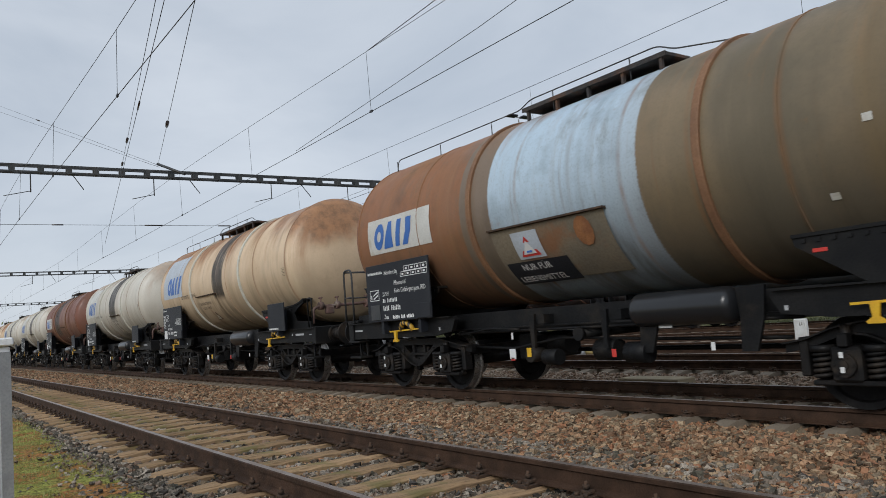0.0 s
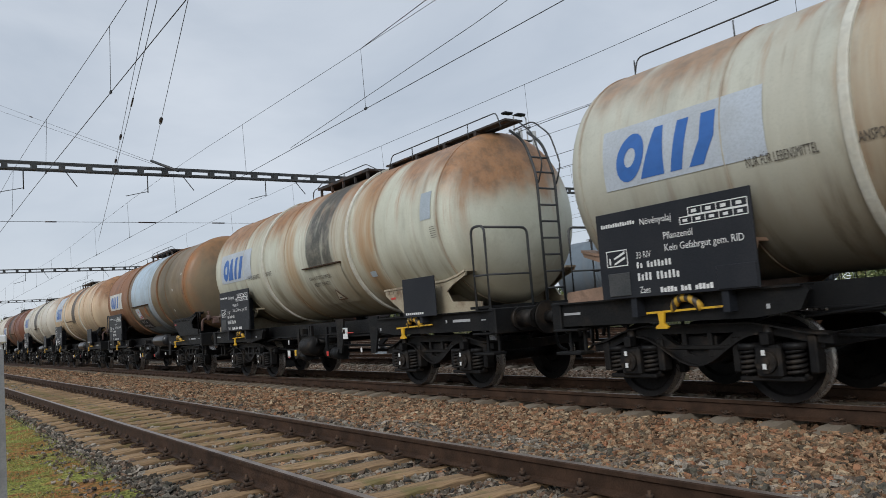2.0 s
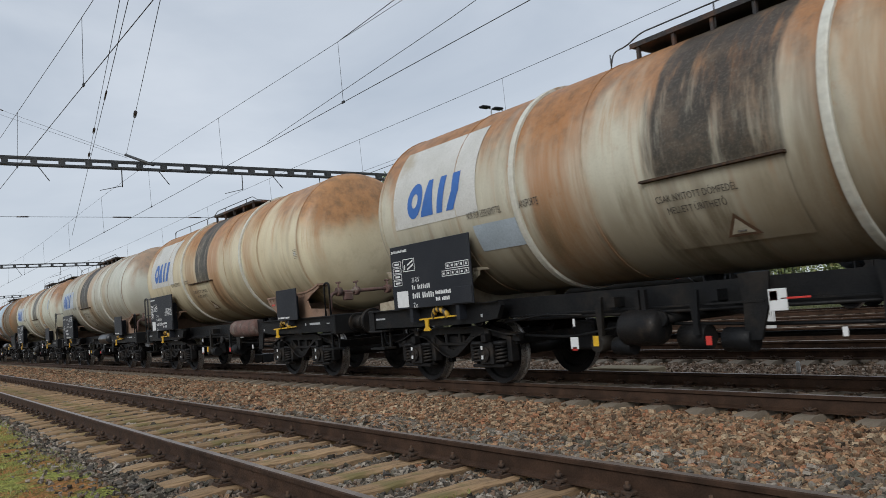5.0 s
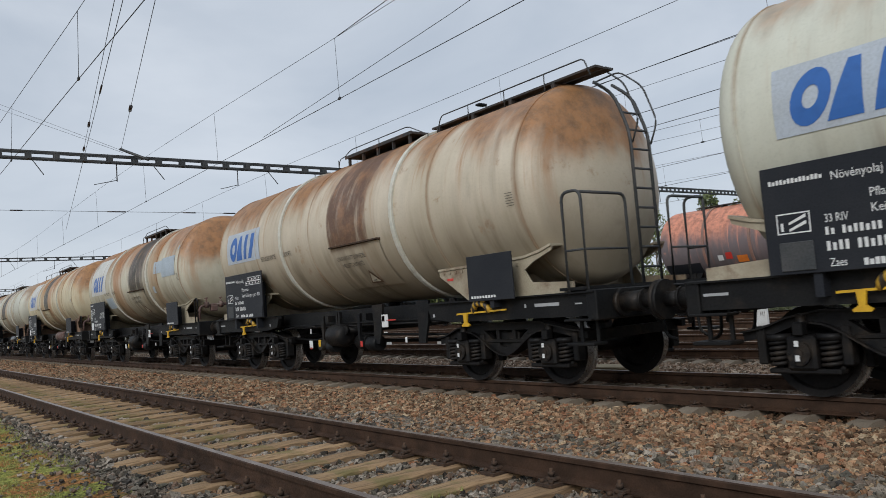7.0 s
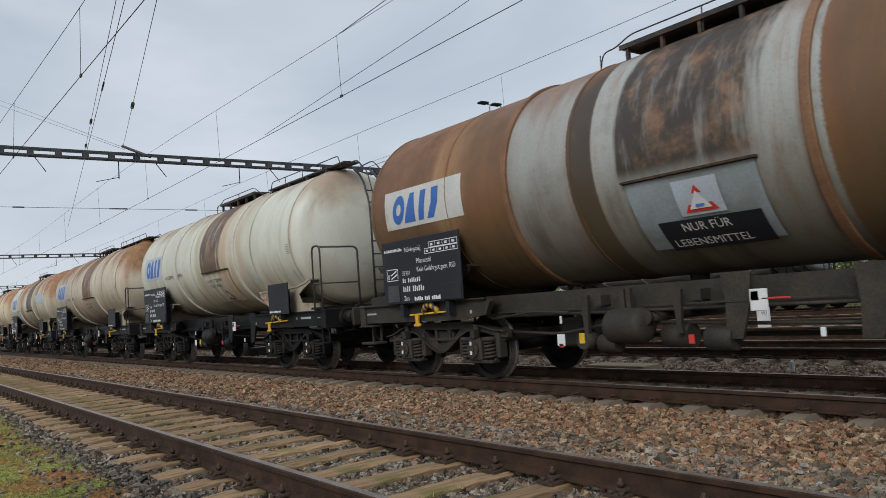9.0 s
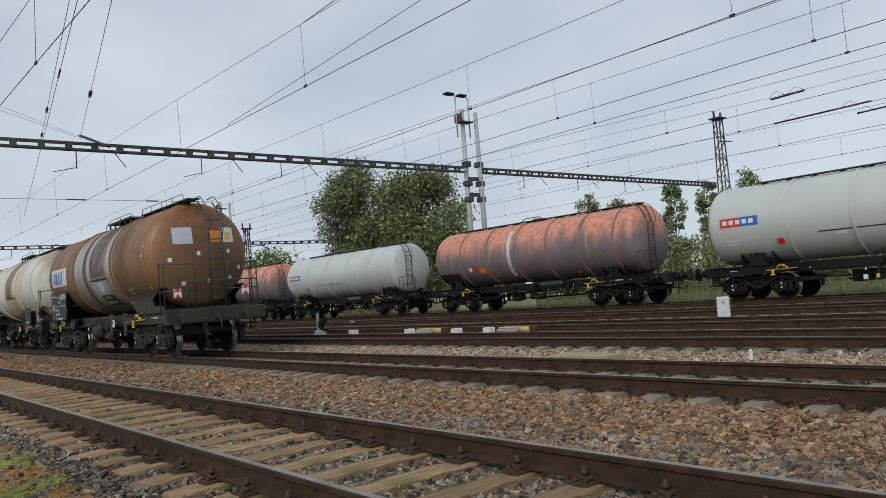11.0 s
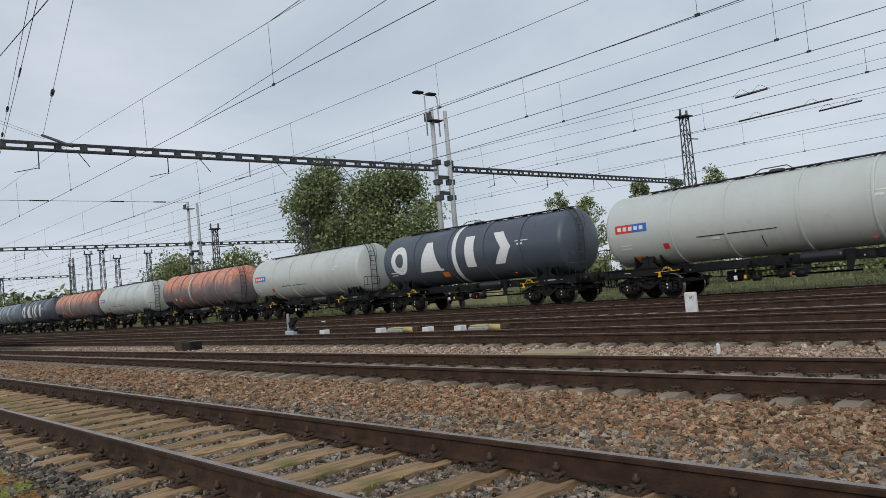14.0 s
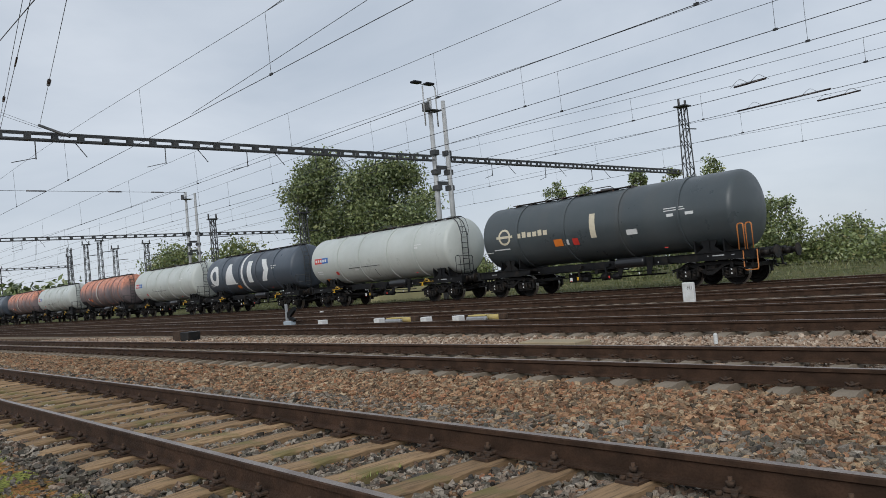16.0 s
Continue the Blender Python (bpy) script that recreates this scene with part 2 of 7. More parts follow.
def stone(name, tones, spread=1.0):
    k = Nodes(name, 0.9)
    k.bsdf.inputs["Specular IOR Level"].default_value = 0.12
    r = k.island()
    ramp = k.n.new("ShaderNodeValToRGB")
    ramp.color_ramp.interpolation = "LINEAR"
    ramp.color_ramp.elements[0].color = (*tones[0], 1)
    ramp.color_ramp.elements[1].color = (*tones[-1], 1)
    for i, c in enumerate(tones[1:-1], 1):
        e = ramp.color_ramp.elements.new(i / (len(tones) - 1))
        e.color = (*c, 1)
    k.link(r, ramp.inputs["Fac"])
    fine = k.noise(55.0, 4)
    col = k.mix(k.ramp(fine, 0.42, 0.7, 0, 0.55), ramp.outputs["Color"], tuple(v * 0.45 for v in tones[0]))
    k.color(col)
    k.bump(fine, 0.4, 0.006)
    return k.mat


BROWN_STONES = [(0.056, 0.036, 0.024), (0.254, 0.139, 0.077), (0.446, 0.270, 0.156), (0.138, 0.098, 0.066), (0.389, 0.279, 0.173), (0.357, 0.164, 0.089), (0.118, 0.097, 0.069), (0.505, 0.376, 0.242), (0.069, 0.058, 0.045), (0.289, 0.170, 0.097)]
GREY_STONES = [(0.033, 0.028, 0.024), (0.143, 0.121, 0.094), (0.291, 0.251, 0.200), (0.077, 0.065, 0.053), (0.223, 0.142, 0.096), (0.376, 0.322, 0.260), (0.052, 0.049, 0.046), (0.136, 0.124, 0.094), (0.391, 0.341, 0.282), (0.118, 0.080, 0.056)]
PALE_STONES = [(0.135, 0.094, 0.067), (0.320, 0.232, 0.167), (0.492, 0.388, 0.298), (0.258, 0.166, 0.111), (0.405, 0.284, 0.197), (0.599, 0.509, 0.411), (0.185, 0.137, 0.101), (0.384, 0.243, 0.155)]
M["pale_stone"] = stone("pale_ballast", PALE_STONES)
M["brown_stone"] = stone("rust_dusted_ballast", BROWN_STONES)
M["grey_stone"] = stone("grey_ballast", GREY_STONES)
M["wood"] = sleeper_wood()
for key in ("concrete", "rail_side", "clip", "black_steel", "bogie_steel", "wheel_steel", "board"):
    M[key].node_tree.nodes["Principled BSDF"].inputs["Specular IOR Level"].default_value = 0.2


def ground_mat():
    """Ballast bed with its rust-brown strips along the tracks and painted shade between its stones, soil and grass
    beyond them, moss by the siding.
    """
    k = Nodes("trackbed_and_verge", 0.95)
    k.bsdf.inputs["Specular IOR Level"].default_value = 0.08
    x, y, z = k.xyz()
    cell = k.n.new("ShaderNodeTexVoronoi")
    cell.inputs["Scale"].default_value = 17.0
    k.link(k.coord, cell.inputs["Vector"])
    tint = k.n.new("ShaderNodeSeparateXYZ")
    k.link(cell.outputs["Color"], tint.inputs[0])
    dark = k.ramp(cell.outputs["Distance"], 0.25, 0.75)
    brown = k.mix(tint.outputs[0], (0.10, 0.067, 0.042), (0.34, 0.215, 0.13))
    grey = k.mix(tint.outputs[1], (0.045, 0.04, 0.034), (0.20, 0.17, 0.135))
    patch = k.noise(0.7, 5, 0.6)
    which = k.maths("ADD", k.ramp(y, 4.4, 5.6), k.maths("MULTIPLY", k.maths("SUBTRACT", patch, 0.5), 1.2))
    col = k.mix(k.ramp(which, 0.3, 0.8), grey, brown)
    # shade in the gaps between stones, painted as near-black cell edges
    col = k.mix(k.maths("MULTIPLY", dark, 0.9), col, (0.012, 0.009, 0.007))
    # grass beyond the yard and tufts at its edge
    ye = k.maths("ADD", y, k.maths("MULTIPLY", k.maths("SUBTRACT", k.noise(0.25, 5), 0.5), 3.0))
    grass = k.mix(k.ramp(k.noise(0.9, 6, 0.65), 0.4, 0.65), (0.07, 0.082, 0.032), (0.16, 0.145, 0.07))
    col = k.mix(k.ramp(ye, 28.9, 29.6), col, grass)
    # mossy verge with ochre soil by the camera
    near = k.maths("ADD", y, k.maths("MULTIPLY", k.maths("SUBTRACT", k.noise(0.8, 6, 0.65), 0.5), 1.5))
    moss = k.mix(k.ramp(k.noise(1.3, 7, 0.68), 0.42, 0.54), (0.35, 0.37, 0.09), (0.42, 0.19, 0.07))
    moss = k.mix(k.ramp(k.noise(7.0, 6, 0.7), 0.46, 0.62, 0, 0.75), moss, (0.13, 0.13, 0.035))
    moss = k.mix(k.ramp(k.noise(36.0, 4), 0.42, 0.66, 0, 0.8), moss, (0.05, 0.042, 0.02))
    col = k.mix(k.ramp(near, 2.0, 1.6), col, moss)
    k.color(col)
    h = k.mix(0.35, k.ramp(cell.outputs["Distance"], 0.0, 0.8, 1, 0), k.noise(60.0, 4))
    k.bump(h, 0.9, 0.04)
    return k.mat


def leaf_mat(name, a, b, c):
    k = Nodes(name, 0.42)
    r = k.island()
    col = k.mix(k.ramp(r, 0.0, 0.6), a, b)
    col = k.mix(k.ramp(r, 0.82, 1.0), col, c)
    col = k.mix(k.ramp(k.noise(0.5, 4), 0.4, 0.65, 0, 0.5), col, a)
    k.color(col)
    return k.mat


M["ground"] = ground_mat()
M["leaf"] = leaf_mat("tree_leaves", (0.07, 0.10, 0.042), (0.20, 0.24, 0.09), (0.38, 0.39, 0.19))
M["leaf2"] = leaf_mat("bush_leaves", (0.10, 0.135, 0.05), (0.20, 0.235, 0.085), (0.31, 0.28, 0.12))
M["bark"] = worn("bark", (0.07, 0.055, 0.042), (0.11, 0.09, 0.07), 4.0, 0.9, 0, 30, 0.6)
M["grass"] = leaf_mat("grass_blades", (0.16, 0.185, 0.045), (0.32, 0.34, 0.085), (0.44, 0.35, 0.12))
M["far_grass"] = leaf_mat("rough_grass_blades", (0.08, 0.095, 0.035), (0.155, 0.165, 0.06), (0.27, 0.235, 0.115))


# ---- building blocks ----
def part(name, bm, material, parent=None, label=""):
    """One mesh object out of a bmesh (or a mesh), under a thing or a part."""
    if isinstance(bm, bmesh.types.BMesh):
        me = bpy.data.meshes.new(name)
        bm.to_mesh(me)
        bm.free()
        me.materials.append(material)
    else:
        me = bm
    ob = new(name, me)
    ob.parent = parent
    if label:
        ob["label"] = label
    return ob


def box(bm, x0, x1, y0, y1, z0, z1, bevel=0.0):
    r = bmesh.ops.create_cube(bm, size=1.0)
    for v in r["verts"]:
        v.co = Vector(((x0 + x1) / 2 + v.co.x * (x1 - x0), (y0 + y1) / 2 + v.co.y * (y1 - y0), (z0 + z1) / 2 + v.co.z * (z1 - z0)))
    if bevel:
        es = list({e for v in r["verts"] for e in v.link_edges})
        bmesh.ops.bevel(bm, geom=es, offset=bevel, segments=1, affect="EDGES")
    return bm


def rod(bm, a, b, r, seg=8, r2=None, smooth=True):
    a, b = Vector(a), Vector(b)
    d = b - a
    m = Matrix.Translation((a + b) / 2) @ d.to_track_quat("Z", "Y").to_matrix().to_4x4()
    res = bmesh.ops.create_cone(bm, cap_ends=True, segments=seg, radius1=r, radius2=r if r2 is None else r2, depth=d.length, matrix=m)
    if smooth:
        for f in {f for v in res["verts"] for f in v.link_faces}:
            f.smooth = len(f.verts) == 4
    return bm


def tube(bm, pts, r, seg=6):
    """A bent round bar with mitred joints."""
    pts = [Vector(p) for p in pts]
    rings = []
    for i, p in enumerate(pts):
        d = (pts[min(i + 1, len(pts) - 1)] - pts[max(i - 1, 0)]).normalized()
        q = d.to_track_quat("Z", "Y")
        rings.append([bm.verts.new(p + q @ Vector((r * math.cos(2 * math.pi * j / seg), r * math.sin(2 * math.pi * j / seg), 0))) for j in range(seg)])
    for a, b in zip(rings, rings[1:]):
        for j in range(seg):
            f = bm.faces.new((a[j], a[(j + 1) % seg], b[(j + 1) % seg], b[j]))
            f.smooth = True
    bm.faces.new(rings[0][::-1]), bm.faces.new(rings[-1])
    return bm


def bend(pts, r=0.12, n=4):
    """Round the corners of a path."""
    pts = [Vector(p) for p in pts]
    out = [pts[0]]
    for a, b, c in zip(pts, pts[1:], pts[2:]):
        p, q = b + (a - b).normalized() * r, b + (c - b).normalized() * r
        for i in range(n + 1):
            t = i / n
            out.append(p * (1 - t) ** 2 + b * 2 * t * (1 - t) + q * t * t)
    return out + [pts[-1]]


def slab(bm, pts, y0, y1):
    """A plate cut to an outline in x and z, from y0 to y1."""
    a = [bm.verts.new((x, y0, z)) for x, z in pts]
    b = [bm.verts.new((x, y1, z)) for x, z in pts]
    n = len(pts)
    bm.faces.new(a), bm.faces.new(b[::-1])
    for i in range(n):
        bm.faces.new((a[(i + 1) % n], a[i], b[i], b[(i + 1) % n]))
    bmesh.ops.recalc_face_normals(bm, faces=bm.faces[:])
    return bm


def lathe(bm, prof, seg=64, axis_z=0.0, smooth=True, close=False):
    """A body of revolution round the x axis at the height axis_z, out of (x, radius) pairs."""
    rings = []
    for x, r in prof:
        if r < 1e-5:
            rings.append([bm.verts.new((x, 0, axis_z))])
        else:
            rings.append([bm.verts.new((x, -r * math.cos(2 * math.pi * j / seg), axis_z + r * math.sin(2 * math.pi * j / seg))) for j in range(seg)])
    for a, b in zip(rings, rings[1:]):
        for j in range(seg):
            k = (j + 1) % seg
            if len(a) == 1:
                f = bm.faces.new((a[0], b[j], b[k]))
            elif len(b) == 1:
                f = bm.faces.new((a[j], b[0], a[k]))
            else:
                f = bm.faces.new((a[j], b[j], b[k], a[k]))
            f.smooth = smooth
    if close:
        for j in range(seg):
            k = (j + 1) % seg
            bm.faces.new((rings[-1][j], rings[0][j], rings[0][k], rings[-1][k])).smooth = smooth
    bmesh.ops.recalc_face_normals(bm, faces=bm.faces[:])
    return bm


TEXTS = {}


def letters(text, size):
    """Flat lettering in the built-in font: vertices in x and y from its lower left corner, and faces."""
    if (text, size) not in TEXTS:
        cu = bpy.data.curves.new("lettering", "FONT")
        cu.body, cu.size, cu.resolution_u = text, size, 2
        ob = bpy.data.objects.new("lettering", cu)
        scene.collection.objects.link(ob)
        me = bpy.data.meshes.new_from_object(ob.evaluated_get(bpy.context.evaluated_depsgraph_get()))
        TEXTS[text, size] = [v.co.copy() for v in me.vertices], [tuple(p.vertices) for p in me.polygons]
        bpy.data.objects.remove(ob), bpy.data.curves.remove(cu), bpy.data.meshes.remove(me)
    return TEXTS[text, size]


def add_text(bm, text, size, place, stretch=1.0):
    """Put lettering into a bmesh; place maps (x, y) of the writing to a point."""
    vs, fs = letters(text, size)
    vv = [bm.verts.new(place(v.x * stretch, v.y)) for v in vs]
    for f in fs:
        try:
            bm.faces.new([vv[i] for i in f])
        except ValueError:
            pass
    return bm


def add_shape(bm, pts, place, cuts=1):
    """A flat shape of outline pts, mapped by place."""
    bm.faces.new([bm.verts.new(place(*p)) for p in pts])
    return bm


def strip(bm, x0, x1, y0, y1, place, n=6, slant=0.0):
    """A rectangle (leaning by slant) in n slices upward, mapped by place."""
    rows = [[bm.verts.new(place(x + slant * (i / n), y0 + (y1 - y0) * i / n)) for x in (x0, x1)] for i in range(n + 1)]
    for a, b in zip(rows, rows[1:]):
        f = bm.faces.new((a[0], a[1], b[1], b[0]))
        f.smooth = True
    return bm


def ring_shape(bm, cx, cy, ro, ri, place, a0=0.0, a1=360.0, n=20, sx=1.0, sq=1.0):
    """A flat ring or part of one, mapped by place."""
    rows = []
    for i in range(n + 1):
        a = radians(a0 + (a1 - a0) * i / n)
        c, s = math.cos(a), math.sin(a)
        rows.append([bm.verts.new(place(cx + c * r * sx, cy + s * r * sq)) for r in (ro, ri)])
    for a, b in zip(rows, rows[1:]):
        bm.faces.new((a[0], b[0], b[1], a[1]))
    return bm


# ---- the ground and the tracks ----
def ground():
    bm = bmesh.new()
    xs = [-3000, -900, -300, -120, -60, -30, -15, -5, 0, 8, 20, 60, 300, 900, 3000]
    ys = [-900, -200, -40, -8, -2, 0.2, 1.1, 1.7, 1.85, 4.3, 4.8, 5.8, 6.7, 7.0, 9.6, 10.2, 11.2, 14.6, 16, 18.3, 19.5, 23, 26, 28.3, 29.2, 40, 80, 250, 900, 3000]

    def height(x, y):
        if y < 1.75:
            return -0.17
        if y < 28.5:
            return -0.25
        return -0.12 if y < 40 else -0.2
    grid = [[bm.verts.new((x, y, height(x, y))) for y in ys] for x in xs]
    for a, b in zip(grid, grid[1:]):
        for i in range(len(ys) - 1):
            bm.faces.new((a[i], b[i], b[i + 1], a[i + 1]))
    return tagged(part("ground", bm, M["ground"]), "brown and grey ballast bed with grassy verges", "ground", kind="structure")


ground()

RAIL = [(-0.075, -0.172), (0.075, -0.172), (0.075, -0.160), (0.014, -0.140), (0.010, -0.05), (0.036, -0.038), (0.036, -0.008), (0.028, 0.0), (-0.028, 0.0), (-0.036, -0.008), (-0.036, -0.038), (-0.010, -0.05), (-0.014, -0.140), (-0.075, -0.160)]
SHARED = {}


def shared(name, make, material):
    """A mesh that alike pieces share."""
    if name not in SHARED:
        bm = make()
        me = bpy.data.meshes.new(name)
        bm.to_mesh(me)
        bm.free()
        me.materials.append(material)
        SHARED[name] = me
    return SHARED[name]


def rail_mesh(x0, x1):
    bm = bmesh.new()
    n = len(RAIL)
    xs = [x0 + (x1 - x0) * i / 12 for i in range(13)]
    rings = [[bm.verts.new((x, y, z)) for y, z in RAIL] for x in xs]
    for a, b in zip(rings, rings[1:]):
        for i in range(n):
            f = bm.faces.new((a[i], a[(i + 1) % n], b[(i + 1) % n], b[i]))
            f.material_index = 1 if i == 7 else 0
    bm.faces.new(rings[0][::-1]), bm.faces.new(rings[-1])
    bmesh.ops.recalc_face_normals(bm, faces=bm.faces[:])
    me = bpy.data.meshes.new("rail")
    bm.to_mesh(me)
    bm.free()
    me.materials.append(M["rail_side"])
    me.materials.append(M["rail_top"])
    return me


def concrete_sleeper():
    bm = bmesh.new()
    prof = [(-1.30, -0.232, 0.155), (-1.22, -0.212, 0.15), (-1.0, -0.175, 0.13), (-0.5, -0.176, 0.13), (-0.25, -0.22, 0.11), (0.25, -0.22, 0.11), (0.5, -0.176, 0.13), (1.0, -0.175, 0.13), (1.22, -0.212, 0.15), (1.30, -0.232, 0.155)]
    rings = [[bm.verts.new(p) for p in ((-w, y, -0.37), (w, y, -0.37), (w * 0.78, y, z), (-w * 0.78, y, z))] for y, z, w in prof]
    for a, b in zip(rings, rings[1:]):
        for i in range(4):
            bm.faces.new((a[i], a[(i + 1) % 4], b[(i + 1) % 4], b[i]))
    bm.faces.new(rings[0][::-1]), bm.faces.new(rings[-1])
    bmesh.ops.recalc_face_normals(bm, faces=bm.faces[:])
    return bm


def wooden_sleeper():
    """An old baulk with eroded edges and ends."""
    bm = bmesh.new()
    rng = random.Random(41)
    rings = []
    for i in range(15):
        y = -1.25 + 2.5 * i / 14
        a, b = 0.108 + rng.uniform(-0.012, 0.008), 0.108 + rng.uniform(-0.012, 0.008)
        z = -0.185 + rng.uniform(-0.009, 0.003) - (0.012 if i in (0, 14) else 0)
        c = rng.uniform(0.012, 0.03)
        rings.append([bm.verts.new(p) for p in ((-a, y, -0.33), (b, y, -0.33), (b, y, z - c), (b - c, y, z), (0.03, y, z - rng.uniform(0, 0.006)), (c - a, y, z), (-a, y, z - c))])
    for p, q in zip(rings, rings[1:]):
        for i in range(7):
            bm.faces.new((p[i], p[(i + 1) % 7], q[(i + 1) % 7], q[i]))
    bm.faces.new(rings[0][::-1]), bm.faces.new(rings[-1])
    bmesh.ops.recalc_face_normals(bm, faces=bm.faces[:])
    return bm


def clip_fastening():
    """Spring clips either side of a rail foot."""
    bm = bmesh.new()
    for s in (-1, 1):
        box(bm, -0.07, 0.07, s * 0.115 - 0.035, s * 0.115 + 0.035, -0.178, -0.15)
        tube(bm, [(-0.055, s * 0.08, -0.145), (-0.06, s * 0.13, -0.115), (0, s * 0.155, -0.135), (0.06, s * 0.13, -0.115), (0.055, s * 0.08, -0.145)], 0.010, 5)
        rod(bm, (0, s * 0.125, -0.15), (0, s * 0.125, -0.105), 0.017, 6)
    return bm


def plate_fastening():
    """A ribbed plate with clamps and bolts."""
    bm = bmesh.new()
    box(bm, -0.08, 0.08, -0.19, 0.19, -0.19, -0.168)
    for s in (-1, 1):
        box(bm, -0.045, 0.045, s * 0.085 - 0.035, s * 0.085 + 0.035, -0.165, -0.135, 0.008)
        rod(bm, (0, s * 0.10, -0.14), (0, s * 0.10, -0.075), 0.013, 6)
        rod(bm, (0, s * 0.10, -0.125), (0, s * 0.10, -0.098), 0.026, 6)
        for e in (-1, 1):
            rod(bm, (e * 0.045, s * 0.155, -0.17), (e * 0.045, s * 0.155, -0.145), 0.019, 6)
    return bm


def track(y, z, label, wooden=False, x0=-95.0, x1=9.0, pieces=True, far0=-420.0):
    root = new("railway_track")
    root.location = (0, y, z)
    tagged(root, label, "railway track", group="yard tracks", kind="structure")
    for s in (-1, 1):
        part("rail", rail_mesh(far0, 165.0), None, root).location = (0, s * 0.7525, 0)
    sm = shared("wooden_sleeper", wooden_sleeper, M["wood"]) if wooden else shared("concrete_sleeper", concrete_sleeper, M["concrete"])
    fm = shared("plate_fastening", plate_fastening, M["clip"]) if wooden else shared("clip_fastening", clip_fastening, M["clip"])
    rng = random.Random(int(y * 10))
    x = x1
    while x > x0:
        s = part("sleeper", sm, None, root)
        s.location = (x + rng.uniform(-0.02, 0.02), rng.uniform(-0.04, 0.04), rng.uniform(-0.006, 0.006))
        if wooden:
            s.rotation_euler = (0, 0, rng.uniform(-0.03, 0.03) + (math.pi if rng.random() < 0.5 else 0))
        if x > pieces:
            for e in (-1, 1):
                part("rail_fastening", fm, None, root).location = (x, e * 0.7525, 0)
        x -= 0.615
    # the far run of sleepers
    if far0 < x0:
        bm = bmesh.new()
        while x > far0:
            box(bm, x - 0.12, x + 0.12, -1.28, 1.28, -0.35, -0.185)
            x -= 0.615
        tagged(part("sleeper_row", bm, M["wood"] if wooden else M["concrete"], root), kind="stuff")
    return root


# ---- tank wagons ----
TANK_Z = 2.76


def on_tank(r, zc=TANK_Z):
    """Maps (x, arc height above the tank's middle) to its near side, just proud of the shell."""
    def place(x, s):
        a = s / r
        return Vector((x, -r * math.cos(a), zc + r * math.sin(a)))
    return place


def arc(z, r, zc=TANK_Z):
    return r * math.asin(max(-1, min(1, (z - zc) / r)))


def head_profile(r):
    """(depth from the tip, radius) pairs of a dished head: a crown of twice the tank's radius and a tight knuckle."""
    big, k = 2.0 * r, 0.2 * r
    tilt = math.asin((r - k) / (big - k))
    h = big - math.sqrt((big - k) ** 2 - (r - k) ** 2)
    pts = [(big * (1 - math.cos(tilt * i / 5)), big * math.sin(tilt * i / 5)) for i in range(1, 6)]
    for i in range(1, 9):
        a = tilt + (math.pi / 2 - tilt) * i / 8
        pts.append((h - k * math.cos(a), r - k + k * math.sin(a)))
    return pts


def tank_mesh(half, r, zc, shift=0.0):
    ends = head_profile(r)
    h = ends[-1][0]
    prof = [(shift - half, 0.0)] + [(shift - half + d, q) for d, q in ends]
    n = 14
    prof += [(shift - half + h + (2 * half - 2 * h) * i / n, r) for i in range(1, n)]
    prof += [(shift + half - d, q) for d, q in reversed(ends)] + [(shift + half, 0.0)]
    return lathe(bmesh.new(), prof, 72, zc)


def band_mesh(x, w, r0, r1, zc):
    return lathe(bmesh.new(), [(x - w / 2, r0 - 0.02), (x - w / 2, r1), (x - w * 0.3, r1 + 0.006), (x + w * 0.3, r1 + 0.006), (x + w / 2, r1), (x + w / 2, r0 - 0.02)], 64, zc, False)


def wheelset():
    bm = bmesh.new()
    rod(bm, (0, -1.0, 0), (0, 1.0, 0), 0.085, 10)
    for s in (-1, 1):
        prof = [(0.0, 0.08), (0.10, 0.09), (0.10, 0.18), (0.045, 0.22), (0.045, 0.37), (0.075, 0.39), (0.10, 0.455), (-0.02, 0.46), (-0.03, 0.488), (-0.055, 0.488), (-0.06, 0.39), (-0.01, 0.36), (-0.01, 0.22), (-0.05, 0.18), (-0.05, 0.09)]
        b2 = lathe(bmesh.new(), [(s * p, r) for p, r in prof], 36, 0.0, False)
        m = Matrix.Translation((0, s * 0.76, 0)) @ Matrix.Rotation(radians(90), 4, "Z")
        bmesh.ops.transform(b2, matrix=m, verts=b2.verts[:])
        me = bpy.data.meshes.new("tmp")
        b2.to_mesh(me)
        b2.free()
        bm.from_mesh(me)
        bpy.data.meshes.remove(me)
    for f in bm.faces:
        f.material_index = 1 if all(math.hypot(v.co.x, v.co.z) > 0.45 for v in f.verts) else 0
    return bm


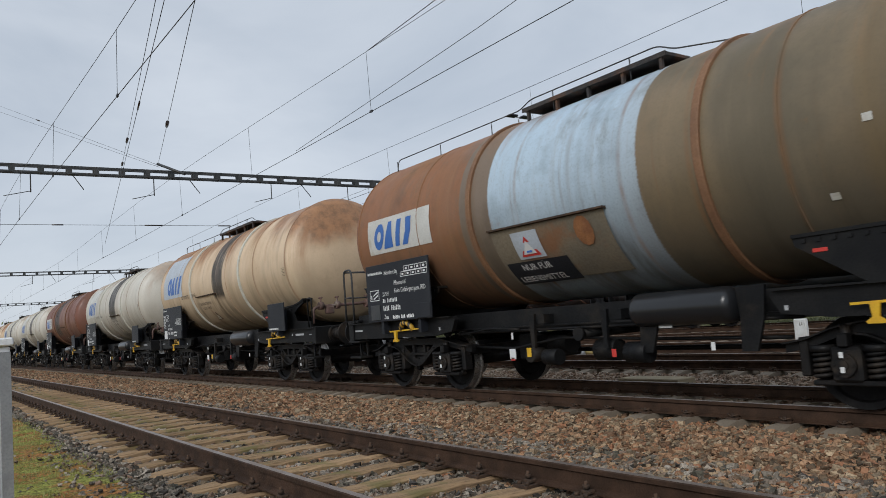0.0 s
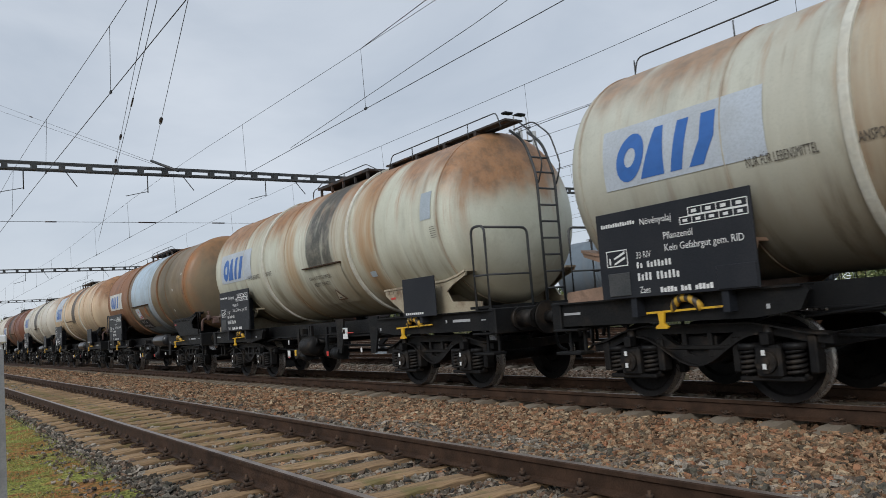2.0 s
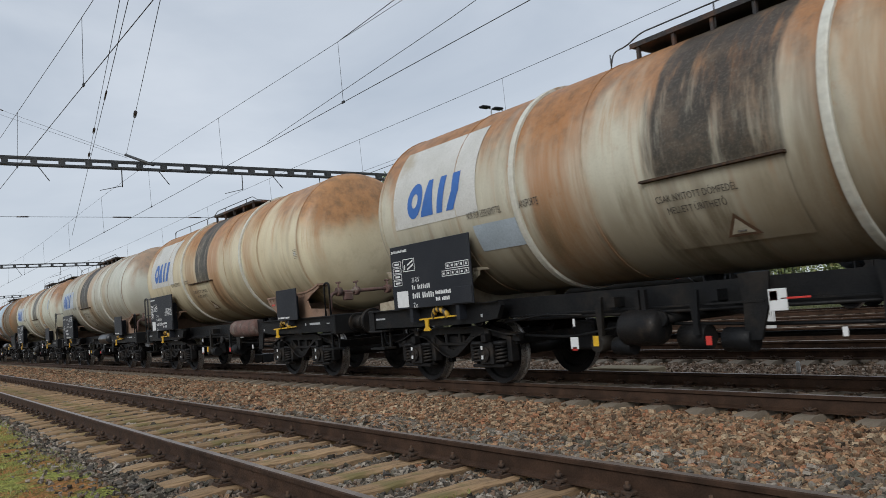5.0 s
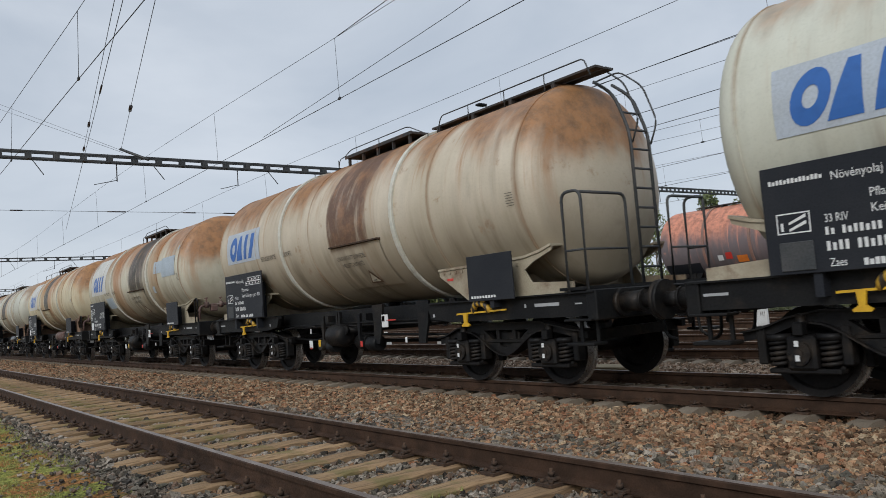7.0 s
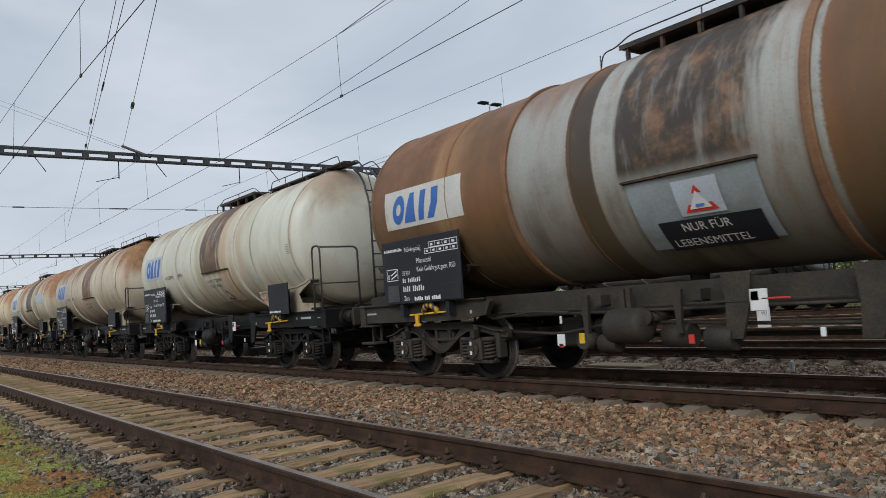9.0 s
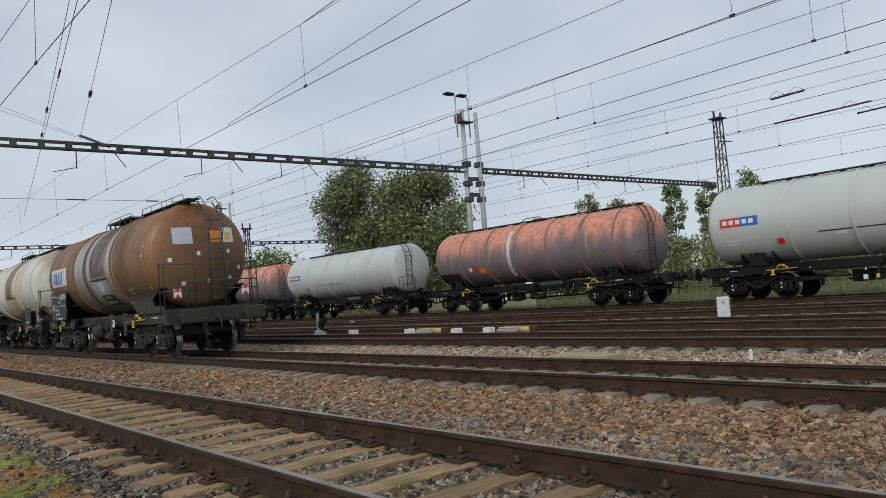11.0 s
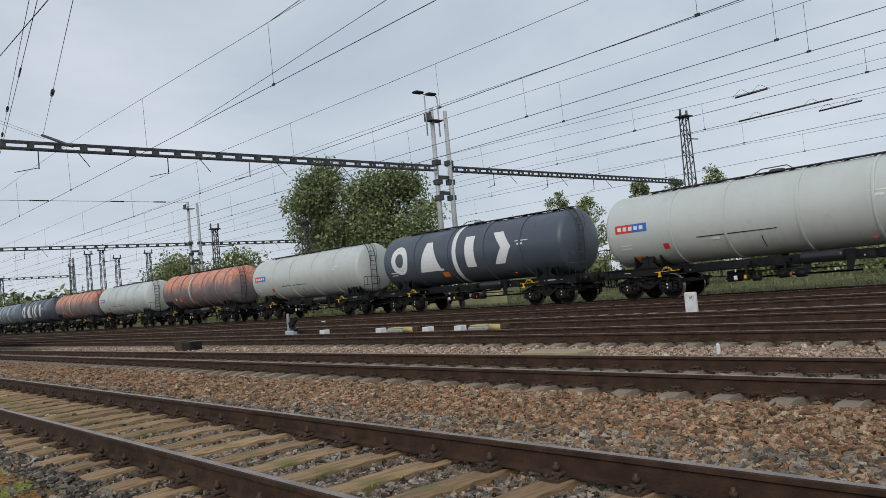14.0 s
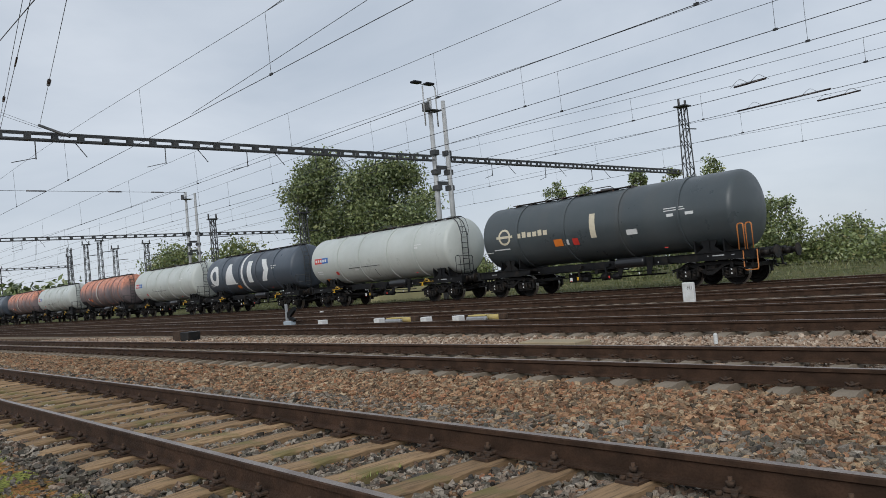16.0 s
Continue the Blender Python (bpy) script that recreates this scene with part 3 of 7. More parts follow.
def side_frame():
    """The side of a bogie: a top chord that falls off to both ends, and under it a deep bowed belly with a window."""
    bm = bmesh.new()
    top = [(-1.54, 0.66), (-1.30, 0.70), (-1.02, 0.80), (-0.72, 0.855), (0.72, 0.855), (1.02, 0.80), (1.30, 0.74), (1.54, 0.72)]
    slab(bm, top + [(x, z - 0.09) for x, z in reversed(top)], -0.045, 0.045)
    slab(bm, [(x, z + 0.018) for x, z in top] + list(reversed(top)), -0.115, 0.10)
    xs = [-0.80 + 0.1 * i for i in range(17)]
    arcs = [(x, 0.40 + 0.34 * (0.5 - 0.5 * math.cos(math.pi * min(abs(x) / 0.80, 1)))) for x in xs]
    slab(bm, arcs + [(x * 0.92, z + 0.12) for x, z in reversed(arcs)], -0.045, 0.045)
    slab(bm, arcs + [(x, z + 0.02) for x, z in reversed(arcs)], -0.115, 0.10)
    for x in (-0.17, 0.17):
        box(bm, x - 0.03, x + 0.03, -0.05, 0.05, 0.50, 0.78, 0.008)
    box(bm, -0.42, 0.42, -0.06, 0.05, 0.585, 0.635, 0.010)
    for x in (-1.34, 1.34, -0.50, 0.50):
        box(bm, x - 0.045, x + 0.045, -0.08, 0.08, 0.34, 0.72, 0.015)
    for x in (-0.9, 0.9):
        rod(bm, (x, -0.08, 0.60), (x, -0.08, 0.84), 0.05, 8)
    return bm


def axle_box():
    bm = bmesh.new()
    box(bm, -0.145, 0.145, -0.13, 0.10, -0.17, 0.17, 0.03)
    rod(bm, (0, -0.13, 0), (0, -0.17, 0), 0.115, 16)
    rod(bm, (0, -0.17, 0), (0, -0.185, 0), 0.05, 10)
    for a in range(6):
        c, s = math.cos(a * 1.047), math.sin(a * 1.047)
        rod(bm, (c * 0.09, -0.165, s * 0.09), (c * 0.09, -0.18, s * 0.09), 0.014, 6)
    box(bm, -0.35, 0.35, -0.10, 0.08, -0.20, -0.15, 0.012)
    box(bm, -0.05, 0.05, -0.155, -0.05, 0.17, 0.30, 0.012)
    return bm


def coil_spring():
    bm = bmesh.new()
    pts = [(0.085 * math.cos(a * 0.7), 0.085 * math.sin(a * 0.7), -0.14 + 0.29 * a / 50) for a in range(51)]
    tube(bm, pts, 0.022, 6)
    rod(bm, (0, 0, -0.145), (0, 0, 0.15), 0.05, 10)
    rod(bm, (0, 0, 0.13), (0, 0, 0.19), 0.12, 12)
    return bm


def bogie_beam():
    bm = bmesh.new()
    box(bm, -0.22, 0.22, -1.0, 1.0, 0.50, 0.74, 0.02)
    for x in (-1.38, 1.38):
        box(bm, x - 0.05, x + 0.05, -1.0, 1.0, 0.58, 0.72, 0.01)
    rod(bm, (0, 0, 0.7), (0, 0, 0.92), 0.2, 14)
    for s in (-1, 1):
        box(bm, -0.14, 0.14, s * 0.85 - 0.12, s * 0.85 + 0.12, 0.74, 0.90, 0.02)
        # wheel guards and brake rigging seen between the wheels
        for x in (-0.42, 0.42):
            box(bm, x - 0.04, x + 0.04, s * 0.76 - 0.05, s * 0.76 + 0.05, 0.30, 0.60, 0.01)
    rod(bm, (-0.5, 0.3, 0.42), (0.5, 0.3, 0.42), 0.025, 6)
    return bm


def white_tag():
    return box(bmesh.new(), -0.02, 0.02, -1.222, -1.215, -0.028, 0.028)


def make_bogie(root, x):
    b = part("bogie", shared("bogie_beam", bogie_beam, M["bogie_steel"]), None, root, "dusty black two-axle bogie")
    b.location = (x, 0, 0)
    sets = []
    for s in (-1, 1):
        o = part("side_frame", shared("side_frame", side_frame, M["bogie_steel"]), None, b)
        o.location = (0, s * 1.0, 0)
        for e in (-1, 1):
            o = part("axle_box", shared("axle_box", axle_box, M["bogie_steel"]), None, b)
            o.location, o.rotation_euler = (e * 0.9, s * 1.03, 0.46), (0, 0, 0 if s < 0 else math.pi)
            for q in (-1, 1):
                o = part("coil_spring", shared("coil_spring", coil_spring, M["bogie_steel"]), None, b)
                o.location = (e * 0.9 + q * 0.255, s * 1.05, 0.455)
    for tx in (-0.9, 0.9):
        for tz in (0.42, 0.56):
            part("white_tag", shared("white_tag", white_tag, M["white"]), None, b, "small white inspection mark").location = (tx, 0, tz)
    for e in (-1, 1):
        me = shared("wheelset", wheelset, M["wheel_steel"])
        if len(me.materials) < 2:
            me.materials.append(M["tread"])
        w = part("wheelset", me, None, b, "dark steel wheelset with a bright tread")
        w.location = (e * 0.9, 0, 0.46)
        sets.append((w, e * 0.9))
    return sets


def underframe(root, half, piv):
    """Central sill, side members over the bogies, cross members and head beams."""
    hb = half - 0.62
    tag = "%.2f_%.2f" % (half, piv)

    def sill():
        bm = bmesh.new()
        for s in (-1, 1):
            box(bm, -piv + 1.2, piv - 1.2, *sorted((s * 0.30, s * 0.42)), 0.90, 1.20)
        box(bm, -hb, hb, -0.42, 0.42, 1.10, 1.215)
        for e in (-1, 1):
            box(bm, *sorted((e * (piv - 0.3), e * (piv + 0.3))), -1.22, 1.22, 0.93, 1.2)
        for x in (-0.85, 0.55):
            box(bm, x - 0.06, x + 0.06, -1.15, 1.15, 1.02, 1.14)
        return bm

    def member(e, s):
        bm = slab(bmesh.new(), [(e * (hb - 0.02), 0.92), (e * (hb - 0.02), 1.22), (e * (piv - 1.45), 1.22), (e * (piv - 1.5), 1.16), (e * (piv - 1.4), 0.98), (e * (piv - 0.9), 0.92)], *sorted((s * 1.22, s * 1.30)))
        box(bm, *sorted((e * (hb - 0.02), e * (piv - 1.45))), *sorted((s * 1.10, s * 1.36)), 1.205, 1.225)
        return bm
    part("centre_sill", shared("centre_sill_" + tag, sill, M["black_steel"]), None, root, "black steel centre sill")
    for e in (-1, 1):
        part("head_beam", shared("head_beam_%d_%s" % (e, tag), lambda: box(bmesh.new(), *sorted((e * (hb - 0.16), e * hb)), -1.34, 1.34, 0.86, 1.24, 0.015), M["black_steel"]), None, root)
        for s in (-1, 1):
            part("side_member", shared("side_member_%d_%d_%s" % (e, s, tag), lambda: member(e, s), M["black_steel"]), None, root)
    for s in (-1, 1):
        part("brake_pipe", shared("brake_pipe_%d_%s" % (s, tag), lambda: rod(bmesh.new(), (-piv + 1.3, s * 1.06, 0.93), (piv - 1.3, s * 1.06, 0.93), 0.02, 6), M["black_steel"]), None, root)


def cradle_mesh(e, piv, zb):
    """Plain cross cradle under one end of a far wagon's tank."""
    def make():
        bm = bmesh.new()
        for x in (-0.55, 0.0, 0.6):
            slab(bm, [(e * piv + x - 0.03, 1.2), (e * piv + x + 0.03, 1.2), (e * piv + x + 0.03, zb), (e * piv + x - 0.03, zb)], -1.0, 1.0)
        for s in (-1, 1):
            slab(bm, [(e * piv - 0.5, 1.22), (e * piv + 0.5, 1.22), (e * piv + 0.22, 1.42), (e * piv + 0.34, zb), (e * piv - 0.34, zb), (e * piv - 0.22, 1.42)], *sorted((s * 0.92, s * 0.96)))
        return bm
    return shared("cradle_%d_%.2f_%.2f" % (e, piv, zb), make, M["black_steel"])


def buffer_mesh(square):
    def make():
        bm = bmesh.new()
        rod(bm, (0, 0, 0), (0.06, 0, 0), 0.17, 16)
        rod(bm, (0.06, 0, 0), (0.34, 0, 0), 0.125, 18)
        rod(bm, (0.34, 0, 0), (0.37, 0, 0), 0.14, 18)
        rod(bm, (0.37, 0, 0), (0.57, 0, 0), 0.09, 14)
        if square:
            box(bm, 0.57, 0.62, -0.27, 0.27, -0.17, 0.17, 0.02)
        else:
            rod(bm, (0.57, 0, 0), (0.62, 0, 0), 0.235, 24)
        return bm
    return shared("buffer_%d" % square, make, M["bogie_steel"])


def coupling_mesh():
    bm = bmesh.new()
    tube(bm, bend([(0, 0, 0.02), (0.16, 0, 0.0), (0.3, 0, -0.06), (0.36, 0, -0.32)], 0.05), 0.03, 6)
    box(bm, -0.02, 0.12, -0.06, 0.06, -0.09, 0.09, 0.01)
    return bm


def hose_mesh(s):
    bm = tube(bmesh.new(), bend([(0, s * 0.38, -0.04), (0.2, s * 0.38, -0.1), (0.24, s * 0.36, -0.45), (0.38, s * 0.33, -0.5)], 0.08), 0.022, 6)
    rod(bm, (0.2, s * 0.38, -0.15), (0.2, s * 0.38, -0.05), 0.03, 6)
    return bm


def end_valve_mesh(hb):
    """Outlet pipe with valves across the wagon's end."""
    bm = tube(bmesh.new(), bend([(hb - 0.3, -1.15, 1.3), (hb - 0.3, -1.15, 1.66), (hb - 0.3, 0.9, 1.72), (hb - 0.3, 0.9, 1.3)], 0.15), 0.035, 8)
    for y in (-0.95, -0.55, 0.2):
        rod(bm, (hb - 0.3, y - 0.05, 1.68), (hb - 0.3, y + 0.05, 1.68), 0.085, 12)
        rod(bm, (hb - 0.3, y, 1.68), (hb - 0.3, y, 1.86), 0.02, 6)
        rod(bm, (hb - 0.38, y, 1.86), (hb - 0.22, y, 1.86), 0.02, 6)
    for y in (-0.75, 0.5):
        box(bm, hb - 0.36, hb - 0.24, y - 0.1, y + 0.1, 1.5, 1.66, 0.02)
    return bm


def saddle_mesh(e, piv, zb=1.70):
    """The cradle on which one end of the tank rests: a plate with a curved flange."""
    def make():
        bm = bmesh.new()
        o = piv - 4.28
        up = [(3.08, zb), (4.6, zb + 0.02), (5.0, zb + 0.035), (5.3, zb + 0.085), (5.52, zb + 0.15)]
        pts = [(x + o, z) for x, z in up] + [(5.50 + o, zb + 0.09), (5.16 + o, zb - 0.03), (4.98 + o, zb - 0.13), (5.1 + o, 1.40), (5.85 + o, 1.36), (5.85 + o, 1.225), (3.75 + o, 1.225), (3.10 + o, zb - 0.08)]
        for s in (-1, 1):
            slab(bm, [(e * x, z) for x, z in pts], *sorted((s * 1.17, s * 1.20)))
            for (xa, za), (xb, zb2) in zip(up, up[1:]):
                slab(bm, [(e * (xa + o), za), (e * (xb + o), zb2), (e * (xb + o), zb2 + 0.035), (e * (xa + o), za + 0.035)], *sorted((s * 0.97, s * 1.22)))
            for i in range(12):
                x = e * (3.2 + o + i * 0.15)
                box(bm, x - 0.022, x + 0.022, *sorted((s * 1.2, s * 1.215)), zb - 0.055, zb - 0.015)
        for x in (3.9, 4.28, 4.7):
            box(bm, e * (x + o) - 0.02, e * (x + o) + 0.02, -1.17, 1.17, 1.225, 1.52)
        return bm
    return shared("saddle_%d_%.2f_%.2f" % (e, piv, zb), make, M["black_steel"])


def hand_brake(flip):
    """Yellow change-over bar with its hub and striped wheel."""
    bm = bmesh.new()
    slab(bm, [(-0.5, 1.02), (0.58, 1.05), (0.58, 1.072), (-0.5, 1.044)], -1.37, -1.35)
    slab(bm, [(-0.32, 1.04), (-0.23, 1.04), (-0.245, 0.91), (-0.185, 0.87), (-0.20, 0.85), (-0.35, 0.85), (-0.365, 0.87), (-0.305, 0.91)], -1.40, -1.37)
    return bm


def striped_wheel():
    bm = bmesh.new()
    tube(bm, [(0.04 + 0.17 * math.cos(a), -1.33 - 0.05 * math.sin(a), 1.04 + 0.14 * math.sin(a)) for a in [math.pi * i / 8 for i in range(9)]], 0.048, 8)
    return bm


def step_mesh(x, s):
    """Two-tread shunter's step hung from one side."""
    bm = bmesh.new()
    box(bm, x - 0.22, x + 0.22, *sorted((s * 1.12, s * 1.38)), 0.56, 0.60, 0.008)
    box(bm, x - 0.22, x + 0.22, *sorted((s * 1.16, s * 1.40)), 0.86, 0.89, 0.008)
    for d in (-0.13, 0.13):
        box(bm, x + d - 0.022, x + d + 0.022, *sorted((s * 1.16, s * 1.19)), 0.58, 0.95)
    return bm


def lamp_hooks(bm, x, s):
    tube(bm, bend([(x, s * 1.26, 1.2), (x, s * 1.26, 1.86), (x + 0.20, s * 1.26, 1.86), (x + 0.20, s * 1.26, 1.2)], 0.09), 0.022, 6)
    return bm


def platform_mesh(e, hb):
    """End platform boards on brackets."""
    bm = bmesh.new()
    box(bm, *sorted((e * (hb - 0.48), e * hb)), -1.30, 1.30, 1.245, 1.285)
    for y in (-1.2, -0.4, 0.4, 1.2):
        box(bm, *sorted((e * (hb - 0.40), e * (hb - 0.05))), y - 0.03, y + 0.03, 1.10, 1.25)
    return bm


def platform_rails(e, hb, s, tall=2.28):
    """Hoop rail of an end platform, on one side."""
    bm = bmesh.new()
    x0, x1 = e * (hb - 0.20), e * (hb + 0.0)
    tube(bm, bend([(x0 - e * 0.12, s * 1.30, 1.2), (x0 - e * 0.12, s * 1.30, tall), (x1, s * 1.30, tall), (x1, s * 1.30, 1.2)], 0.12), 0.021, 6)
    tube(bm, [(x0 - e * 0.12, s * 1.30, 1.74), (x1, s * 1.30, 1.74)], 0.016, 6)
    tube(bm, bend([(x1, s * 1.30, tall - 0.03), (x1, s * 0.45, tall - 0.03), (x1, s * 0.45, 1.25)], 0.12), 0.021, 6)
    tube(bm, [(x1, s * 1.30, 1.74), (x1, s * 0.45, 1.74)], 0.016, 6)
    return bm


def ladder_mesh(e, x, y0, zt, over=0.16):
    """Ladder up the tank's end with rails that arch over its top."""
    bm = bmesh.new()
    for y in (y0 - 0.2, y0 + 0.2):
        pts = [(x, y, 1.25), (x, y, 3.35), (x - e * 0.22, y, 3.95), (x - e * 0.55, y, zt)]
        tube(bm, bend(pts, 0.2), 0.024, 6)
        arch = [(x + e * 0.03, y, 3.2), (x + e * 0.17, y, 3.5), (x - e * 0.02, y, 4.05), (x - e * 0.40, y, zt + over), (x - e * 0.9, y, zt + over * 0.8)]
        tube(bm, bend(arch, 0.12), 0.013, 6)
    for i in range(9):
        z = 1.5 + i * 0.27
        xx = x if z < 3.35 else x - e * (z - 3.35) * 0.37
        rod(bm, (xx, y0 - 0.2, z), (xx, y0 + 0.2, z), 0.017, 6)
    return bm


def walkway_mesh(x0, x1, zt, y=-0.05):
    """Grating platform round the manhole on the crown."""
    bm = bmesh.new()
    box(bm, x0, x1, y - 0.62, y - 0.12, zt + 0.01, zt + 0.05)
    box(bm, x0, x1, y + 0.22, y + 0.72, zt + 0.01, zt + 0.05)
    for yy in (y - 0.62, y + 0.70):
        box(bm, x0, x1, yy, yy + 0.02, zt + 0.0, zt + 0.06)
    n = 5
    for i in range(n):
        x = x0 + 0.1 + (x1 - x0 - 0.2) * i / (n - 1)
        box(bm, x - 0.02, x + 0.02, y - 0.6, y - 0.55, zt - 0.22, zt + 0.02)
        box(bm, x - 0.02, x + 0.02, y + 0.65, y + 0.7, zt - 0.22, zt + 0.02)
    rod(bm, ((x0 + x1) / 2, 0, zt - 0.1), ((x0 + x1) / 2, 0, zt + 0.12), 0.25, 18)
    return bm


def crown_rail(xa, xb, x0, x1, zt, y=-0.62):
    """The thin hand rail along the crown, with its posts."""
    bm = bmesh.new()
    for yy in (y,):
        tube(bm, bend([(xa, yy, zt - 0.12), (xa + 0.05, yy, zt + 0.07), (x0 - 0.1, yy, zt + 0.07), (x0 + 0.15, yy, zt + 0.17), (x1 - 0.15, yy, zt + 0.17), (x1 + 0.1, yy, zt + 0.05), (xb, yy, zt - 0.1)], 0.1), 0.010, 5)
        n = max(int((xb - xa) / 1.3), 2)
        for i in range(n + 1):
            x = xa + (xb - xa) * i / n
            top = zt + 0.16 if x0 < x < x1 else zt + (0.05 if x < x1 else -0.1)
            rod(bm, (x, yy, zt - 0.15), (x, yy, top), 0.009, 5)
    return bm


def upper_rail(xa, xb, zt, y=-0.5):
    """Low straight hand rail beside the roof walk, on short posts."""
    bm = tube(bmesh.new(), bend([(xa, y, zt - 0.12), (xa + 0.15, y, zt + 0.17), (xb - 0.1, y, zt + 0.17), (xb, y, zt - 0.1)], 0.08), 0.011, 5)
    for i in range(1, 4):
        x = xa + (xb - xa) * i / 4
        rod(bm, (x, y, zt - 0.12), (x, y, zt + 0.17), 0.009, 5)
    return bm


def roof_walk(xa, xb, zt):
    """The narrow boarded run along the crown."""
    bm = bmesh.new()
    for y in (-0.36, -0.16):
        box(bm, xa, xb, y - 0.085, y + 0.085, zt + 0.015, zt + 0.045)
    x = xa + 0.2
    while x < xb:
        box(bm, x - 0.03, x + 0.03, -0.45, -0.06, zt - 0.1, zt + 0.016)
        x += 0.9
    return bm


def air_tank(x0, x1, z=0.96, r=0.2, y=-1.12):
    prof = [(x0, 0), (x0, r * 0.5), (x0 + 0.03, r * 0.85), (x0 + 0.07, r * 0.97), (x0 + 0.10, r), (x1 - 0.10, r), (x1 - 0.07, r * 0.97), (x1 - 0.03, r * 0.85), (x1, r * 0.5), (x1, 0)]
    bm = lathe(bmesh.new(), prof, 24, z)
    bmesh.ops.translate(bm, vec=(0, y, 0), verts=bm.verts[:])
    for x in (x0 + 0.25, x1 - 0.25):
        box(bm, x - 0.03, x + 0.03, y - 0.03, y + 0.03, z, 1.2)
    return bm


def brake_gear():
    """Valves, levers and hangers below the middle of the wagon."""
    bm = bmesh.new()
    for x, z0 in ((-0.95, 0.58), (0.42, 0.66)):
        slab(bm, [(x - 0.06, 1.15), (x + 0.06, 1.15), (x + 0.03, z0 + 0.1), (x + 0.045, z0), (x - 0.045, z0), (x - 0.03, z0 + 0.1)], -1.12, -1.07)
    for x in (1.2, 2.55):
        slab(bm, [(x - 0.17, 1.28), (x + 0.17, 1.28), (x + 0.13, 0.95), (x + 0.02, 0.60), (x - 0.16, 0.60), (x - 0.14, 0.95)], -1.19, -1.15)
    box(bm, -3.0, 3.2, -0.96, -0.92, 0.99, 1.235)
    box(bm, -3.0, 3.2, -1.03, -0.92, 0.975, 0.992)
    rod(bm, (0.78, -1.1, 0.60), (1.10, -1.1, 0.60), 0.13, 12)
    box(bm, 0.62, 1.3, -1.2, -1.17, 0.98, 1.0)
    rod(bm, (-0.95, -1.2, 0.58), (-0.95, -0.95, 0.58), 0.10, 12)
    rod(bm, (-0.72, -1.1, 0.55), (-0.45, -1.1, 0.55), 0.11, 12)
    rod(bm, (0.1, -0.9, 0.62), (0.45, -0.9, 0.62), 0.14, 14)
    tube(bm, bend([(-3.0, -0.9, 0.72), (-1.6, -0.9, 0.66), (-0.6, -0.9, 0.8), (1.2, -0.9, 0.74), (2.8, -0.9, 0.72)], 0.2), 0.022, 6)
    tube(bm, bend([(-2.7, -1.14, 0.9), (-1.9, -1.14, 0.98), (-1.2, -1.14, 0.95)], 0.1), 0.016, 6)
    rod(bm, (-2.4, 0.2, 0.55), (2.4, 0.2, 0.55), 0.035, 8)
    box(bm, -2.0, -1.6, -0.5, 0.5, 0.45, 0.85, 0.03)
    rod(bm, (-1.5, -0.2, 0.68), (-1.1, -0.2, 0.68), 0.16, 14)
    # outlet pipe in the middle
    rod(bm, (0, 0, 1.35), (0, 0, 0.9), 0.12, 12)
    rod(bm, (0, -1.15, 0.85), (0, 1.15, 0.85), 0.06, 10)
    rod(bm, (0, -1.18, 0.85), (0, -1.12, 0.85), 0.09, 12)
    return bm


def tags(items):
    bm = bmesh.new()
    for x, z, w, h in items:
        box(bm, x - w / 2, x + w / 2, -1.205, -1.190, z - h / 2, z + h / 2, 0.004)
    return bm


